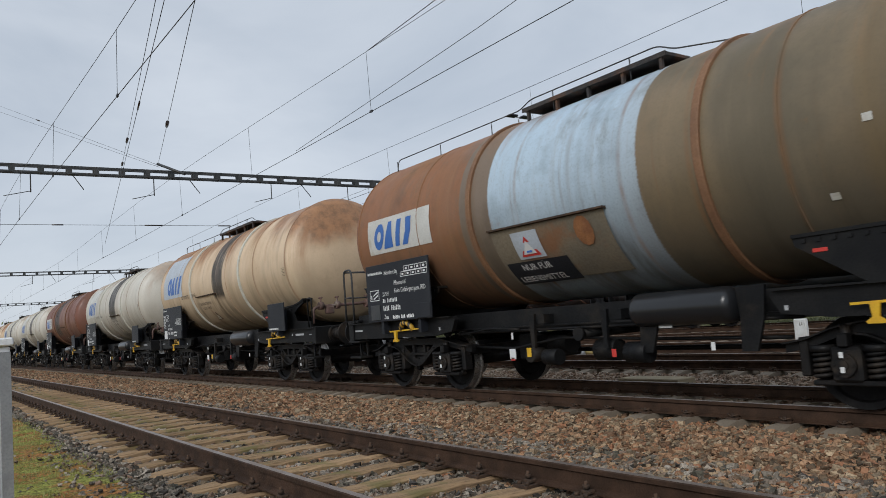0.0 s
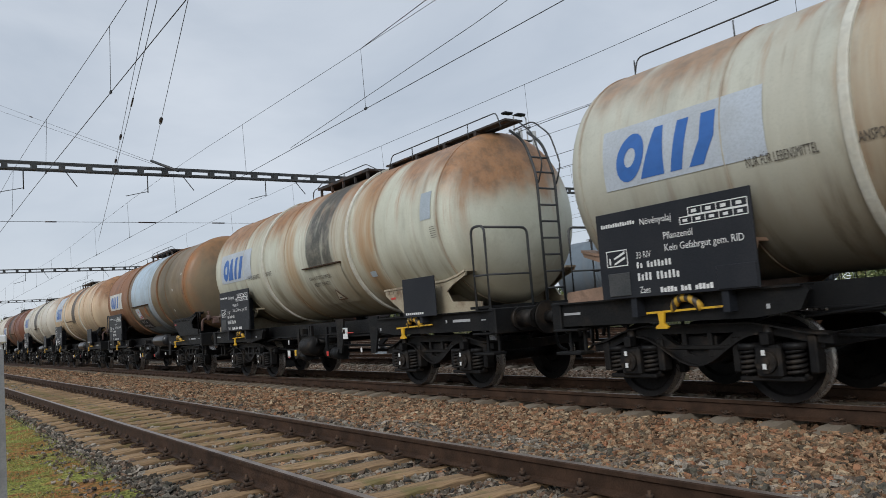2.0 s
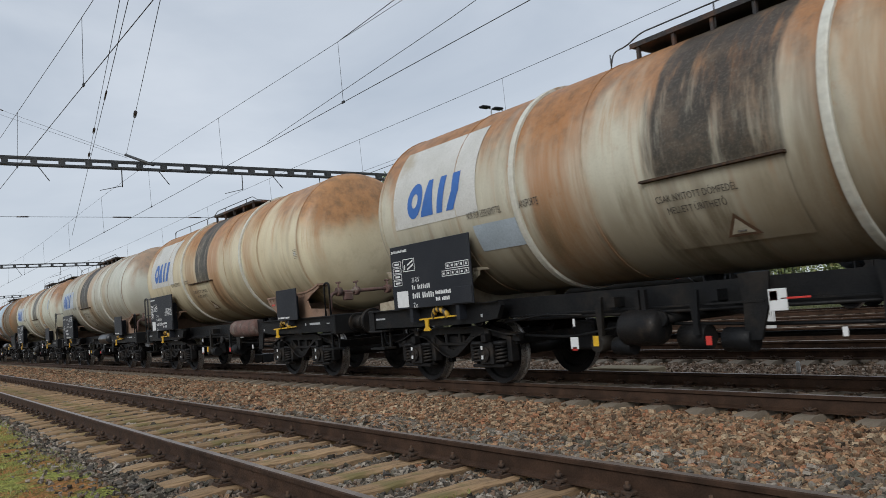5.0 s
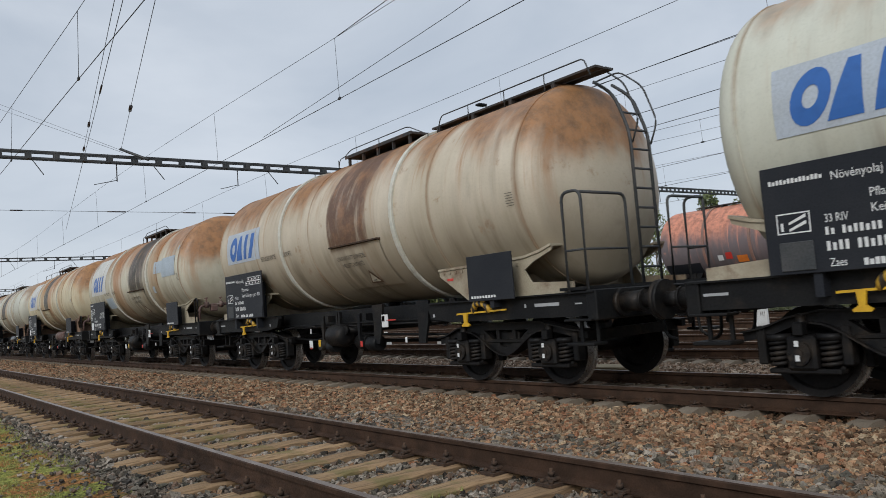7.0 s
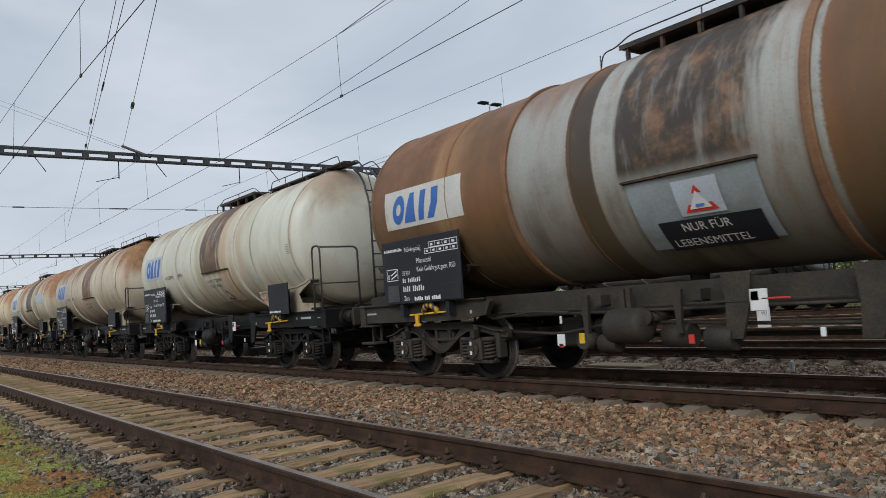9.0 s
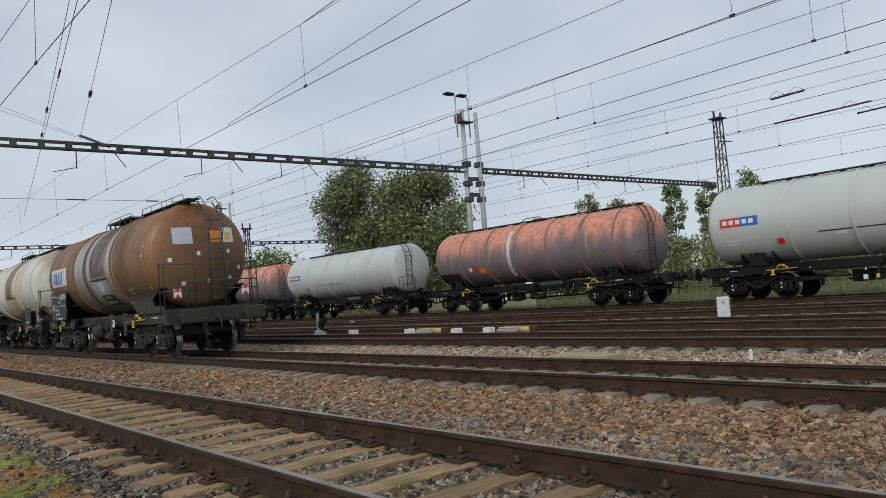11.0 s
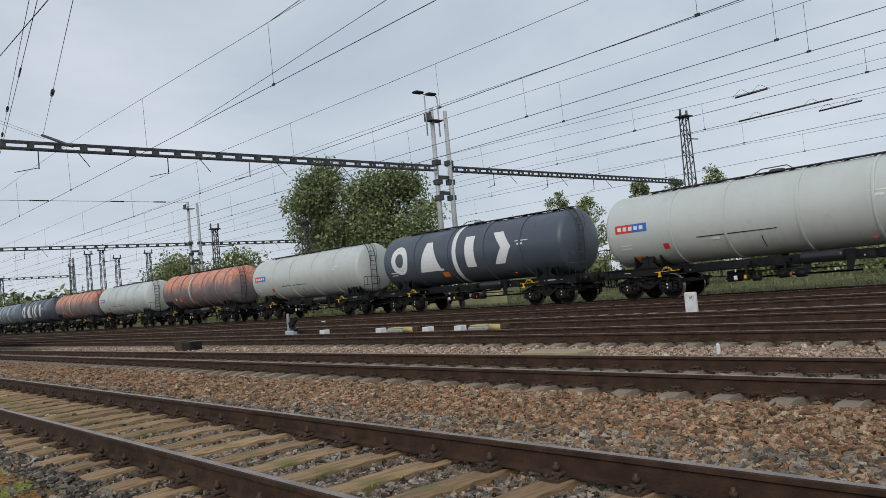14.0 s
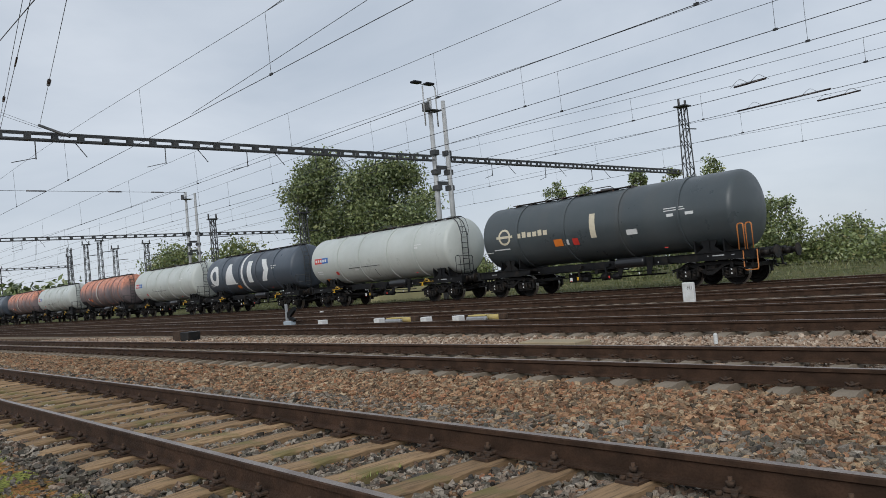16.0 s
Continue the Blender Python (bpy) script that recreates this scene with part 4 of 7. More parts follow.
def board_writing(words, square):
    """White lettering, with numbers and addresses as bars, on a black board 2.06 m wide."""
    bm = bmesh.new()
    u = lambda f: -5.0 + 2.06 * f
    w = lambda f: 2.24 - 1.02 * f
    flat = lambda x, z: Vector((x, -1.470, z))

    def bar(a, b, v0, v1):
        bm.faces.new([bm.verts.new(flat(*p)) for p in ((u(a), w(v1)), (u(b), w(v1)), (u(b), w(v0)), (u(a), w(v0)))])

    def frame_box(a, b, v0, v1, t=0.006):
        bar(a, b, v0, v0 + 2 * t), bar(a, b, v1 - 2 * t, v1), bar(a, a + t, v0 + 2 * t, v1 - 2 * t), bar(b - t, b, v0 + 2 * t, v1 - 2 * t)

    def line(a, b, v0, v1, n, gap=0.28, skip=()):
        for i in range(n):
            if i not in skip:
                q, d = a + (b - a) * i / n, (b - a) / n
                low = v0 + (v1 - v0) * (0.22 if i % 3 == 1 else 0.0)
                bar(q, q + d * (1 - gap), low, v1)

    def word(text, a, v1, size, stretch):
        add_text(bm, text, size, lambda x, y: flat(u(a) + x, w(v1) + y), stretch)

    def grid(a, b, v0, v1, n, ends=False):
        frame_box(a, b, v0, v1, 0.005)
        for i in range(n):
            q, d = a + (b - a) * i / n, (b - a) / n
            bar(q + d * 0.94, q + d, v0 + 0.012, v1 - 0.012)
            bar(q + d * 0.26, q + d * 0.62, v0 + 0.028, v1 - 0.026)

    def pictogram(a, b, v0, v1):
        frame_box(a, b, v0, v1, 0.006)
        d, h = b - a, v1 - v0
        bar(a + d * 0.12, a + d * 0.2, v0 + h * 0.45, v1 - h * 0.15)
        for k in (0.0, 0.32):
            pts = ((0.36, 0.78 - k), (0.88, 0.42 - k), (0.88, 0.58 - k), (0.36, 0.90 - k))
            bm.faces.new([bm.verts.new(flat(u(a + d * x), w(v0 + h * min(max(y, 0.1), 0.9)))) for x, y in reversed(pts)])
    if words:
        line(0.04, 0.29, 0.125, 0.17, 14)
        word("Növényolaj", 0.32, 0.20, 0.112, 0.86)
        grid(0.64, 0.985, 0.10, 0.19, 4), grid(0.585, 0.985, 0.19, 0.275, 5)
        word("Pflanzenöl", 0.47, 0.395, 0.112, 0.86)
        word("Kein Gefahrgut gem. RID", 0.47, 0.525, 0.112, 0.86)
        pictogram(0.06, 0.215, 0.44, 0.63)
        top, foot = 0.48, "Zaes"
        line(0.42, 0.75, 0.905, 0.965, 15, 0.2, (5, 9))
    else:
        line(0.02, 0.24, 0.065, 0.105, 13)
        grid(0.72, 0.985, 0.38, 0.47, 5), grid(0.67, 0.985, 0.49, 0.575, 6)
        pictogram(0.17, 0.33, 0.22, 0.42)
        for i in range(4):
            frame_box(0.03, 0.145, 0.24 + i * 0.10, 0.33 + i * 0.10, 0.005), bar(0.055, 0.12, 0.27 + i * 0.10, 0.30 + i * 0.10)
        line(0.57, 0.76, 0.765, 0.82, 9, 0.2), line(0.57, 0.74, 0.86, 0.915, 9, 0.2, (3,))
        if square:
            bar(0.06, 0.215, 0.72, 0.975)
        top, foot = 0.515, "Zas"
    word("33 RIV", 0.275, top + 0.085, 0.108, 0.72)
    line(0.275, 0.515, top + 0.125, top + 0.195, 10, 0.42, (2,))
    line(0.275, 0.56, top + 0.25, top + 0.335, 11, 0.42, (4,))
    word(foot, 0.28, top + 0.475, 0.108, 0.72)
    return bm


def logo_shapes(tank, x, s, w, h, place):
    """A four-piece mark of plain shapes that lean to the right: disc with a hole, triangle, block and lozenge."""
    lean = lambda px, py: place(px + (py - s) * 0.24, py)
    u = w / 4
    pieces = [ring_shape(bmesh.new(), x + u * 0.46, s + h / 2, h * 0.5, h * 0.2, lean, 0, 360, 20, 0.72)]
    bm, rows = bmesh.new(), 6
    for i in range(rows):
        q0, q1 = i / rows, (i + 1) / rows
        add_shape(bm, [(x + u * (1.0 + 0.3 * q0), s + h * q0), (x + u * (1.92 - 0.3 * q0), s + h * q0), (x + u * (1.92 - 0.3 * q1), s + h * q1), (x + u * (1.0 + 0.3 * q1), s + h * q1)], lean)
    pieces.append(bm)
    pieces.append(strip(bmesh.new(), x + u * 2.16, x + u * 2.58, s, s + h, lean, 6))
    bm = strip(bmesh.new(), x + u * 2.85, x + u * 3.35, s, s + h * 0.5, lean, 3, u * 0.26)
    strip(bm, x + u * 3.11, x + u * 3.61, s + h * 0.5, s + h, lean, 3, -u * 0.1)
    pieces.append(bm)
    for bm in pieces:
        part("logo_piece", bm, M["blue"], tank, "blue piece of a mark")


SEAMS, SEAMS_B = (-3.2, -0.7, 3.22, 5.2, -5.2), (-3.2, 1.2, 3.22, 5.2, -5.2)


def wagon(cfg):
    """A bogie tank wagon in its own space: x along it, the side seen at -y, z from the rail tops."""
    half, piv, r, zc = cfg.get("half", 6.8), cfg.get("piv", 4.19), cfg.get("r", 1.45), cfg.get("zc", TANK_Z)
    th = cfg.get("tank", 5.76)
    hb = half - 0.62
    root = new("tank_wagon")
    tagged(root, cfg["label"], "railway wagon", group=cfg["group"])
    mat = cfg["paint"]
    zt = zc + r
    shift = cfg.get("shift", 0.0)
    tank = part("tank", tank_mesh(th, r, zc, shift), mat, root, cfg.get("tank_label", ""))
    for x in cfg.get("bands", (-1.92, 2.25)):
        part("support_band", band_mesh(x, cfg.get("band_w", 0.10), r, r + 0.035, zc), cfg.get("band_mat", M["band"]), tank)
    for x in cfg.get("seams", SEAMS_B if cfg.get("mirrored") else SEAMS):
        part("weld_seam", band_mesh(x, 0.022, r, r + 0.006, zc), mat, tank)
    ox = 0.0 if cfg.get("far") else 0.14
    underframe(root, half, piv)
    for o in root.children:
        if o is not tank:
            o.location.x = ox
    sets = make_bogie(root, ox - piv) + make_bogie(root, ox + piv)
    for e in (-1, 1):
        me = cradle_mesh(e, piv, 1.70) if cfg.get("far") else saddle_mesh(e, 4.28, 1.70)
        sad = part("saddle", me.copy() if cfg.get("saddle_mat") else me, None, root)
        if cfg.get("saddle_mat"):
            sad.data.materials[0] = cfg["saddle_mat"]
        for y in (-0.875, 0.875):
            b = part("buffer", buffer_mesh(cfg.get("square", False)), None, root)
            b.location, b.rotation_euler = (ox + e * hb, y, 1.06), (0, 0, 0 if e > 0 else math.pi)
        c = part("coupling", shared("coupling", coupling_mesh, M["black_steel"]), None, root)
        c.location, c.rotation_euler = (ox + e * hb, 0, 1.04), (0, 0, 0 if e > 0 else math.pi)
        for s in (-1, 1):
            h = part("brake_hose", shared("brake_hose_%d" % s, lambda: hose_mesh(s), M["black_steel"]), None, root)
            h.location, h.rotation_euler = c.location, c.rotation_euler
        for s in (-1, 1):
            part("step", shared("step_%d_%d_%.2f" % (e, s, hb), lambda: step_mesh(e * (hb - 0.28), s), M["black_steel"]), None, root).location = (ox, 0, 0)
    if cfg.get("reservoir_mat"):
        part("air_reservoir", air_tank(1.0, 2.38, 1.10, 0.2, -1.16), cfg["reservoir_mat"], root, "rusty red-brown air reservoir")
    elif cfg.get("reservoir", True):
        part("air_reservoir", shared("air_reservoir", lambda: air_tank(1.0, 2.38, 1.10, 0.2, -1.16), M["gloss_black"]), None, root)
    else:
        part("air_reservoir", shared("valve", lambda: air_tank(-0.57, 0.02, 0.76, 0.21), M["bogie_steel"]), None, root)
    part("brake_gear", shared("brake_gear", brake_gear, M["black_steel"]), None, root)
    for x, z, w, h in ((1.44, 0.99, 0.19, 0.22), (-1.32, 0.60, 0.13, 0.15), (2.05, 0.66, 0.05, 0.09), (-1.3, 0.86, 0.035, 0.1)):
        part("brake_tag", shared("brake_tag_%.2f" % x, lambda: tags([(x, z, w, h)]), M["white"]), None, root, "small white brake tag")
    for x, z, w, h in ((1.62, 1.0, 0.3, 0.02), (-1.32, 0.53, 0.08, 0.05), (0.62, 0.60, 0.07, 0.10), (3.35, 1.56, 0.15, 0.04), (1.40, 1.03, 0.09, 0.10)):
        part("red_tag", shared("red_tag_%.2f" % x, lambda: tags([(x, z, w, h)]), M["red"]), None, root, "red brake handle or tag")
    part("yellow_tag", shared("yellow_tag", lambda: tags([(-0.96, 0.62, 0.09, 0.13)]), M["yellow"]), None, root, "small yellow brake tag")
    for x, z, w, h in ((-5.7, 1.08, 0.36, 0.05), (5.45, 1.09, 0.55, 0.07), (-2.98, 1.03, 0.05, 0.08), (5.05, 1.09, 0.04, 0.08), (3.0, 1.03, 0.05, 0.08), (6.0, 1.08, 0.14, 0.03)):
        part("marking", shared("marking_%.2f" % x, lambda: tags_at([(x, z, w * 0.8, h * 0.6)]), M["mark_grey"]), None, root, "white stencilled mark")
    for x in (-3.95, 4.15) if cfg.get("handles", True) else ():
        h = part("brake_handle", shared("brake_handle", lambda: hand_brake(False), M["yellow"]), None, root, "yellow change-over bar")
        h.location = (x, 0, 0)
        o = part("striped_wheel", shared("striped_wheel", striped_wheel, M["stripe"]), None, h)
    if cfg.get("far"):
        far_fittings(cfg, root, tank, r, zc, th, hb)
        return root, sets
    # boards
    bm = box(bmesh.new(), -5.0, -2.94, -1.465, -1.435, 1.22, 2.24, 0.006)
    box(bm, -4.6, -4.52, -1.435, -1.2, 1.0, 2.0), box(bm, -3.4, -3.32, -1.435, -1.2, 1.0, 2.0)
    nb = part("number_board", bm, M["board"], root, "black number board with white lettering")
    part("card_holder", box(bmesh.new(), -3.40, -2.95, -1.482, -1.464, 1.235, 1.48, 0.004), M["board"], nb)
    if cfg.get("words"):
        part("clip_frame", box(bmesh.new(), -4.87, -4.55, -1.480, -1.464, 1.25, 1.52, 0.006), M["lattice"], nb)
    tagged(part("writing", board_writing(cfg.get("words", False), cfg.get("pale_square", True)), M["white"], nb), kind="stuff")
    if cfg.get("small", True):
        bm = box(bmesh.new(), 4.08, 5.02, -1.465, -1.44, 1.20, 1.84, 0.005)
        box(bm, 4.5, 4.58, -1.44, -1.2, 1.1, 1.7)
        sb = part("side_board", bm, M["board"], root, "small plain black board")
        bm = bmesh.new()
        for i in range(9):
            box(bm, 4.14 + i * 0.06, 4.18 + i * 0.06, -1.468, -1.464, 1.24, 1.275)
        tagged(part("writing", bm, M["white"], sb), kind="stuff")
    # logo panel
    place, place2 = on_tank(r + 0.008, zc), on_tank(r + 0.013, zc)
    px0, px1, pz0, pz1 = cfg.get("panel", (-4.85, -2.80, 2.52, 3.78))
    bm = strip(bmesh.new(), px0, px1, arc(pz0, r, zc), arc(pz1, r, zc), place, 14)
    lp = part("logo_panel", bm, cfg.get("panel_mat", M["logo_white"]), tank, "painted panel with a blue mark")
    lx, lw, lz, lh = cfg.get("logo", (-4.36, 1.5, 2.62, 0.56))
    logo_shapes(tank, lx, arc(lz, r, zc), lw, lh, place2)
    if cfg.get("motto", True):
        bm = bmesh.new()
        s0 = arc(2.42, r, zc)
        add_text(bm, "NUR FÜR LEBENSMITTEL", 0.145, lambda x, y: place2(-2.97 + x, s0 + y), 0.47)
        add_text(bm, "TRANSPORTE", 0.145, lambda x, y: place2(-1.95 + x, s0 + y), 0.5)
        tagged(part("writing", bm, M["text_dark"], tank), kind="stuff")
    # inspection hatch with a gutter over it
    mx = cfg.get("hatch", -1.42 if cfg.get("mirrored") else 0.1)
    mw = cfg.get("hatch_w", 1.68)
    hz0, hz1 = 1.62, 2.37
    hp = on_tank(r + 0.022, zc)
    bm = strip(bmesh.new(), mx + 0.03, mx + mw - 0.03, arc(hz0, r, zc), arc(hz1, r, zc), hp, 8)
    hatch = part("hatch", bm, cfg.get("hatch_mat", mat), tank, "stained inspection panel")
    bm = bmesh.new()
    g0 = on_tank(r - 0.01, zc)
    a, b = g0(0, arc(hz1, r, zc)), on_tank(r + 0.07, zc)(0, arc(hz1, r, zc) + 0.008)
    slab2 = [(a.y, a.z), (b.y, b.z), (b.y, b.z + 0.025), (a.y, a.z + 0.03)]
    vs = [[bm.verts.new((x, y, z)) for y, z in slab2] for x in (mx, mx + mw)]
    for i in range(4):
        bm.faces.new((vs[0][i], vs[0][(i + 1) % 4], vs[1][(i + 1) % 4], vs[1][i]))
    bm.faces.new(vs[0][::-1]), bm.faces.new(vs[1])
    part("gutter", bm, M["clip"], tank, "rusty drip gutter")
    wr = on_tank(r + 0.036, zc)
    sign_x = mx + cfg.get("sign", 0.95)
    tri = lambda q, w, h: [(sign_x - w / 2, q), (sign_x + w / 2, q), (sign_x, q + h)]
    bm = bmesh.new()
    if cfg.get("food_sign"):
        strip(bm, sign_x - 0.27, sign_x + 0.27, arc(1.93, r, zc), arc(2.30, r, zc), wr, 4)
        part("sign_plate", bm, M["logo_grey"], hatch, "pale grey sign plate")
        part("dark_plate", strip(bmesh.new(), sign_x - 0.62, sign_x + 0.62, arc(1.595, r, zc), arc(1.90, r, zc), on_tank(r + 0.033, zc), 4), M["board"], hatch, "black lettered plate")
        bm = bmesh.new()
        add_text(bm, "NUR FÜR", 0.16, lambda x, y: wr(sign_x - 0.35 + x, arc(1.78, r, zc) + y), 0.9)
        add_text(bm, "LEBENSMITTEL", 0.16, lambda x, y: wr(sign_x - 0.55 + x, arc(1.63, r, zc) + y), 0.9)
        tagged(part("writing", bm, M["white"], hatch), kind="stuff")
    else:
        add_text(bm, "CSAK NYITOTT DÓMFEDÉL", 0.115, lambda x, y: wr(mx + 0.12 + x, arc(2.13, r, zc) + y), 0.70)
        add_text(bm, "MELLETT ÜRÍTHETŐ", 0.115, lambda x, y: wr(mx + 0.22 + x, arc(2.0, r, zc) + y), 0.70)
        tagged(part("writing", bm, M["text_dark"], hatch), kind="stuff")
    w2, w3 = on_tank(r + 0.042, zc), on_tank(r + 0.047, zc)
    q = arc(1.96, r, zc) if cfg.get("food_sign") else arc(1.68, r, zc)
    part("warning_triangle", add_shape(bmesh.new(), tri(q, 0.40, 0.31), w2), M["red"] if cfg.get("food_sign") else M["faded_red"], hatch)
    bm = add_shape(bmesh.new(), tri(q + 0.035, 0.27, 0.21), w3)
    part("triangle_field", bm, M["white"] if cfg.get("food_sign") else M["hatch_cream"], hatch)
    bm = box(bmesh.new(), sign_x - 0.05, sign_x + 0.05, -0.006, 0.0, 0, 0.05)
    bmesh.ops.translate(bm, vec=on_tank(r + 0.052, zc)(0, q + 0.06), verts=bm.verts[:])
    part("pictogram", bm, M["blue"] if cfg.get("food_sign") else M["text_dark"], hatch)
    # a stencilled panel of small print on the end course
    if not cfg.get("tail"):
        bm = bmesh.new()
        for i in range(6):
            strip(bm, 4.98, 5.13, arc(2.44 + i * 0.034, r, zc), arc(2.44 + i * 0.034, r, zc) + 0.007, place, 1)
        tagged(part("small_print", bm, M["text_dark"], tank), kind="stuff")
    if cfg.get("rust_patch"):
        x0, x1, z0, z1 = cfg["rust_patch"]
        part("rust_patch", ring_shape(bmesh.new(), (x0 + x1) / 2, arc((z0 + z1) / 2, r, zc), (x1 - x0) / 2, 0.002, on_tank(r + 0.034, zc), 0, 360, 11, 0.85, 1.15), M["rust_patch"], tank, "bare rust patch")
    # crown fittings
    wx0, wx1 = cfg.get("walk_x", (-1.30, 1.42) if cfg.get("mirrored") else (-0.40, 1.88))
    part("walkway", walkway_mesh(wx0, wx1, zt), M["dark_grating"], root, "dark steel grating walkway")
    part("crown_rail", crown_rail(cfg.get("rail_from", -4.85 if cfg.get("mirrored") else wx0 - 0.35), cfg.get("rail_to", 2.3), wx0, wx1, zt), M["lattice"], root)
    if cfg.get("ladder"):
        part("roof_walk", roof_walk(2.2, 5.9, zt), M["dark_grating"], root, "rusty boarded roof walk")
        part("ladder", ladder_mesh(1, 5.98, 0.25, zt), M["lattice"], root, "dark steel end ladder")
        part("upper_rail", upper_rail(2.4, 5.85, zt), M["lattice"], root)
        part("end_platform", shared("end_platform", lambda: platform_mesh(1, hb), M["black_steel"]), None, root)
        for s in (-1, 1):
            part("platform_rail", shared("platform_rail_%d" % s, lambda: platform_rails(1, hb, s, 2.48), M["lattice"]), None, root)
    else:
        for s in (-1, 1):
            part("end_handrail", shared("end_handrail_%d" % s, lambda: lamp_hooks(bmesh.new(), hb - 0.32, s), M["bogie_steel"]), None, root)
        part("end_valve", shared("end_valve", lambda: end_valve_mesh(hb), M["valve"]), None, root, "rusty pink outlet valves")
    if cfg.get("left_rails"):
        part("end_platform", shared("end_platform_l", lambda: platform_mesh(-1, hb), M["black_steel"]), None, root)
        for s in (-1, 1):
            part("platform_rail", shared("platform_rail_l%d" % s, lambda: platform_rails(-1, hb, s), M["lattice"]), None, root)
    for x0, x1, z0, z1 in cfg.get("patches", ()):
        part("paint_patch", strip(bmesh.new(), x0, x1, arc(z0, r, zc), arc(z1, r, zc), place, 8), M["patch_blue"], tank, "faded blue paint patch")
    for x, z in cfg.get("labels", ()):
        part("label", strip(bmesh.new(), x, x + 0.09, arc(z, r, zc), arc(z, r, zc) + 0.075, place, 1), M["logo_white"], tank)
    for x, z in cfg.get("squares", ()):
        part("glue_mark", strip(bmesh.new(), x - 0.05, x + 0.05, arc(z, r, zc) - 0.05, arc(z, r, zc) + 0.05, place, 1), M["patch_blue"], tank, "faded blue square left by a sticker")
    if cfg.get("tail"):
        tail_fittings(root, tank, hb, th, zc)
    if cfg.get("dusty"):
        for o in root.children_recursive:
            for slot in o.material_slots:
                if slot.material in (M["black_steel"], M["bogie_steel"]):
                    slot.link = "OBJECT"
                    slot.material = M["dusty_steel"]
    return root, sets


def tags_at(items):
    bm = bmesh.new()
    for x, z, w, h in items:
        box(bm, x - w / 2, x + w / 2, -1.304, -1.299, z - h / 2, z + h / 2)
    return bm


def end_patch(y0, y1, z0, z1, th, zc, lift, r=1.45):
    """A thin patch that follows the domed end of a tank."""
    steps = [(0.0, 0.0)] + head_profile(r)
    depth = lambda q: float(np.interp(q * r, [b for a, b in steps], [a for a, b in steps]))
    bm = bmesh.new()
    n = 5
    grid = []
    for i in range(n + 1):
        y = y0 + (y1 - y0) * i / n
        row = []
        for j in range(n + 1):
            z = z0 + (z1 - z0) * j / n
            row.append(bm.verts.new((th - depth(math.hypot(y, z - zc) / r) + lift, y, z)))
        grid.append(row)
    for p, q in zip(grid, grid[1:]):
        for j in range(n):
            bm.faces.new((p[j], q[j], q[j + 1], p[j + 1]))
    return bm


def tail_fittings(root, tank, hb, th, zc):
    """Red and white tail plates, end placards and hoses of the last wagon."""
    for y in (-0.95, 0.95):
        p = part("tail_plate", box(bmesh.new(), hb - 0.01, hb + 0.01, y - 0.10, y + 0.10, 1.55, 1.81), M["white"], root, "red and white tail plate")
        bm = bmesh.new()
        for s in (-1, 1):
            vs = [(hb + 0.013, y - 0.10, 1.68 + s * 0.13), (hb + 0.013, y + 0.10, 1.68 + s * 0.13), (hb + 0.013, y, 1.68 + s * 0.015)]
            bm.faces.new([bm.verts.new(v) for v in vs])
        part("red_field", bm, M["red"], p)
    for name, mat, y0, y1, z0, z1, text in (("grey_panel", M["logo_grey"], -0.80, -0.28, 3.02, 3.48, "pale blue-grey painted panel"), ("orange_placard", M["orange"], 0.22, 0.52, 3.06, 3.44, "orange placard"),
                                            ("white_placard", M["white"], 0.55, 0.95, 3.06, 3.48, "white placard"), ("yellow_sign", M["pale_sign"], 0.66, 0.84, 3.14, 3.34, "yellow warning sign")):
        part(name, end_patch(y0, y1, z0, z1, th, zc, 0.006 if name != "yellow_sign" else 0.012), mat, tank, text)
    for y, z in ((-0.95, 2.55), (-0.6, 1.9), (0.1, 1.95), (0.75, 2.0), (0.7, 2.75), (-0.2, 2.7), (1.05, 2.3)):
        part("label", end_patch(y, y + 0.1, z, z + 0.11, th, zc, 0.006), M["white"], tank)
    for y in (-0.42, 0.42):
        part("brake_hose", tube(bmesh.new(), bend([(hb + 0.14, y, 0.95), (hb + 0.32, y, 0.86), (hb + 0.36, y * 0.9, 0.5), (hb + 0.24, y * 0.8, 0.36)], 0.1), 0.024, 6), M["black_steel"], root)
    bm = bmesh.new()
    tube(bm, bend([(hb + 0.12, -0.75, 1.29), (hb + 0.12, -0.75, 1.98), (hb + 0.12, 1.25, 1.98), (hb + 0.12, 1.25, 1.29)], 0.1), 0.02, 6)
    part("end_rail", bm, M["lattice"], root)
    bm = bmesh.new()
    tube(bm, bend([(hb - 0.4, 1.28, 1.25), (hb - 0.4, 1.28, 2.35), (hb + 0.05, 1.28, 2.35), (hb + 0.05, 1.28, 1.25)], 0.12), 0.02, 6)
    part("end_rail", bm, M["lattice"], root)


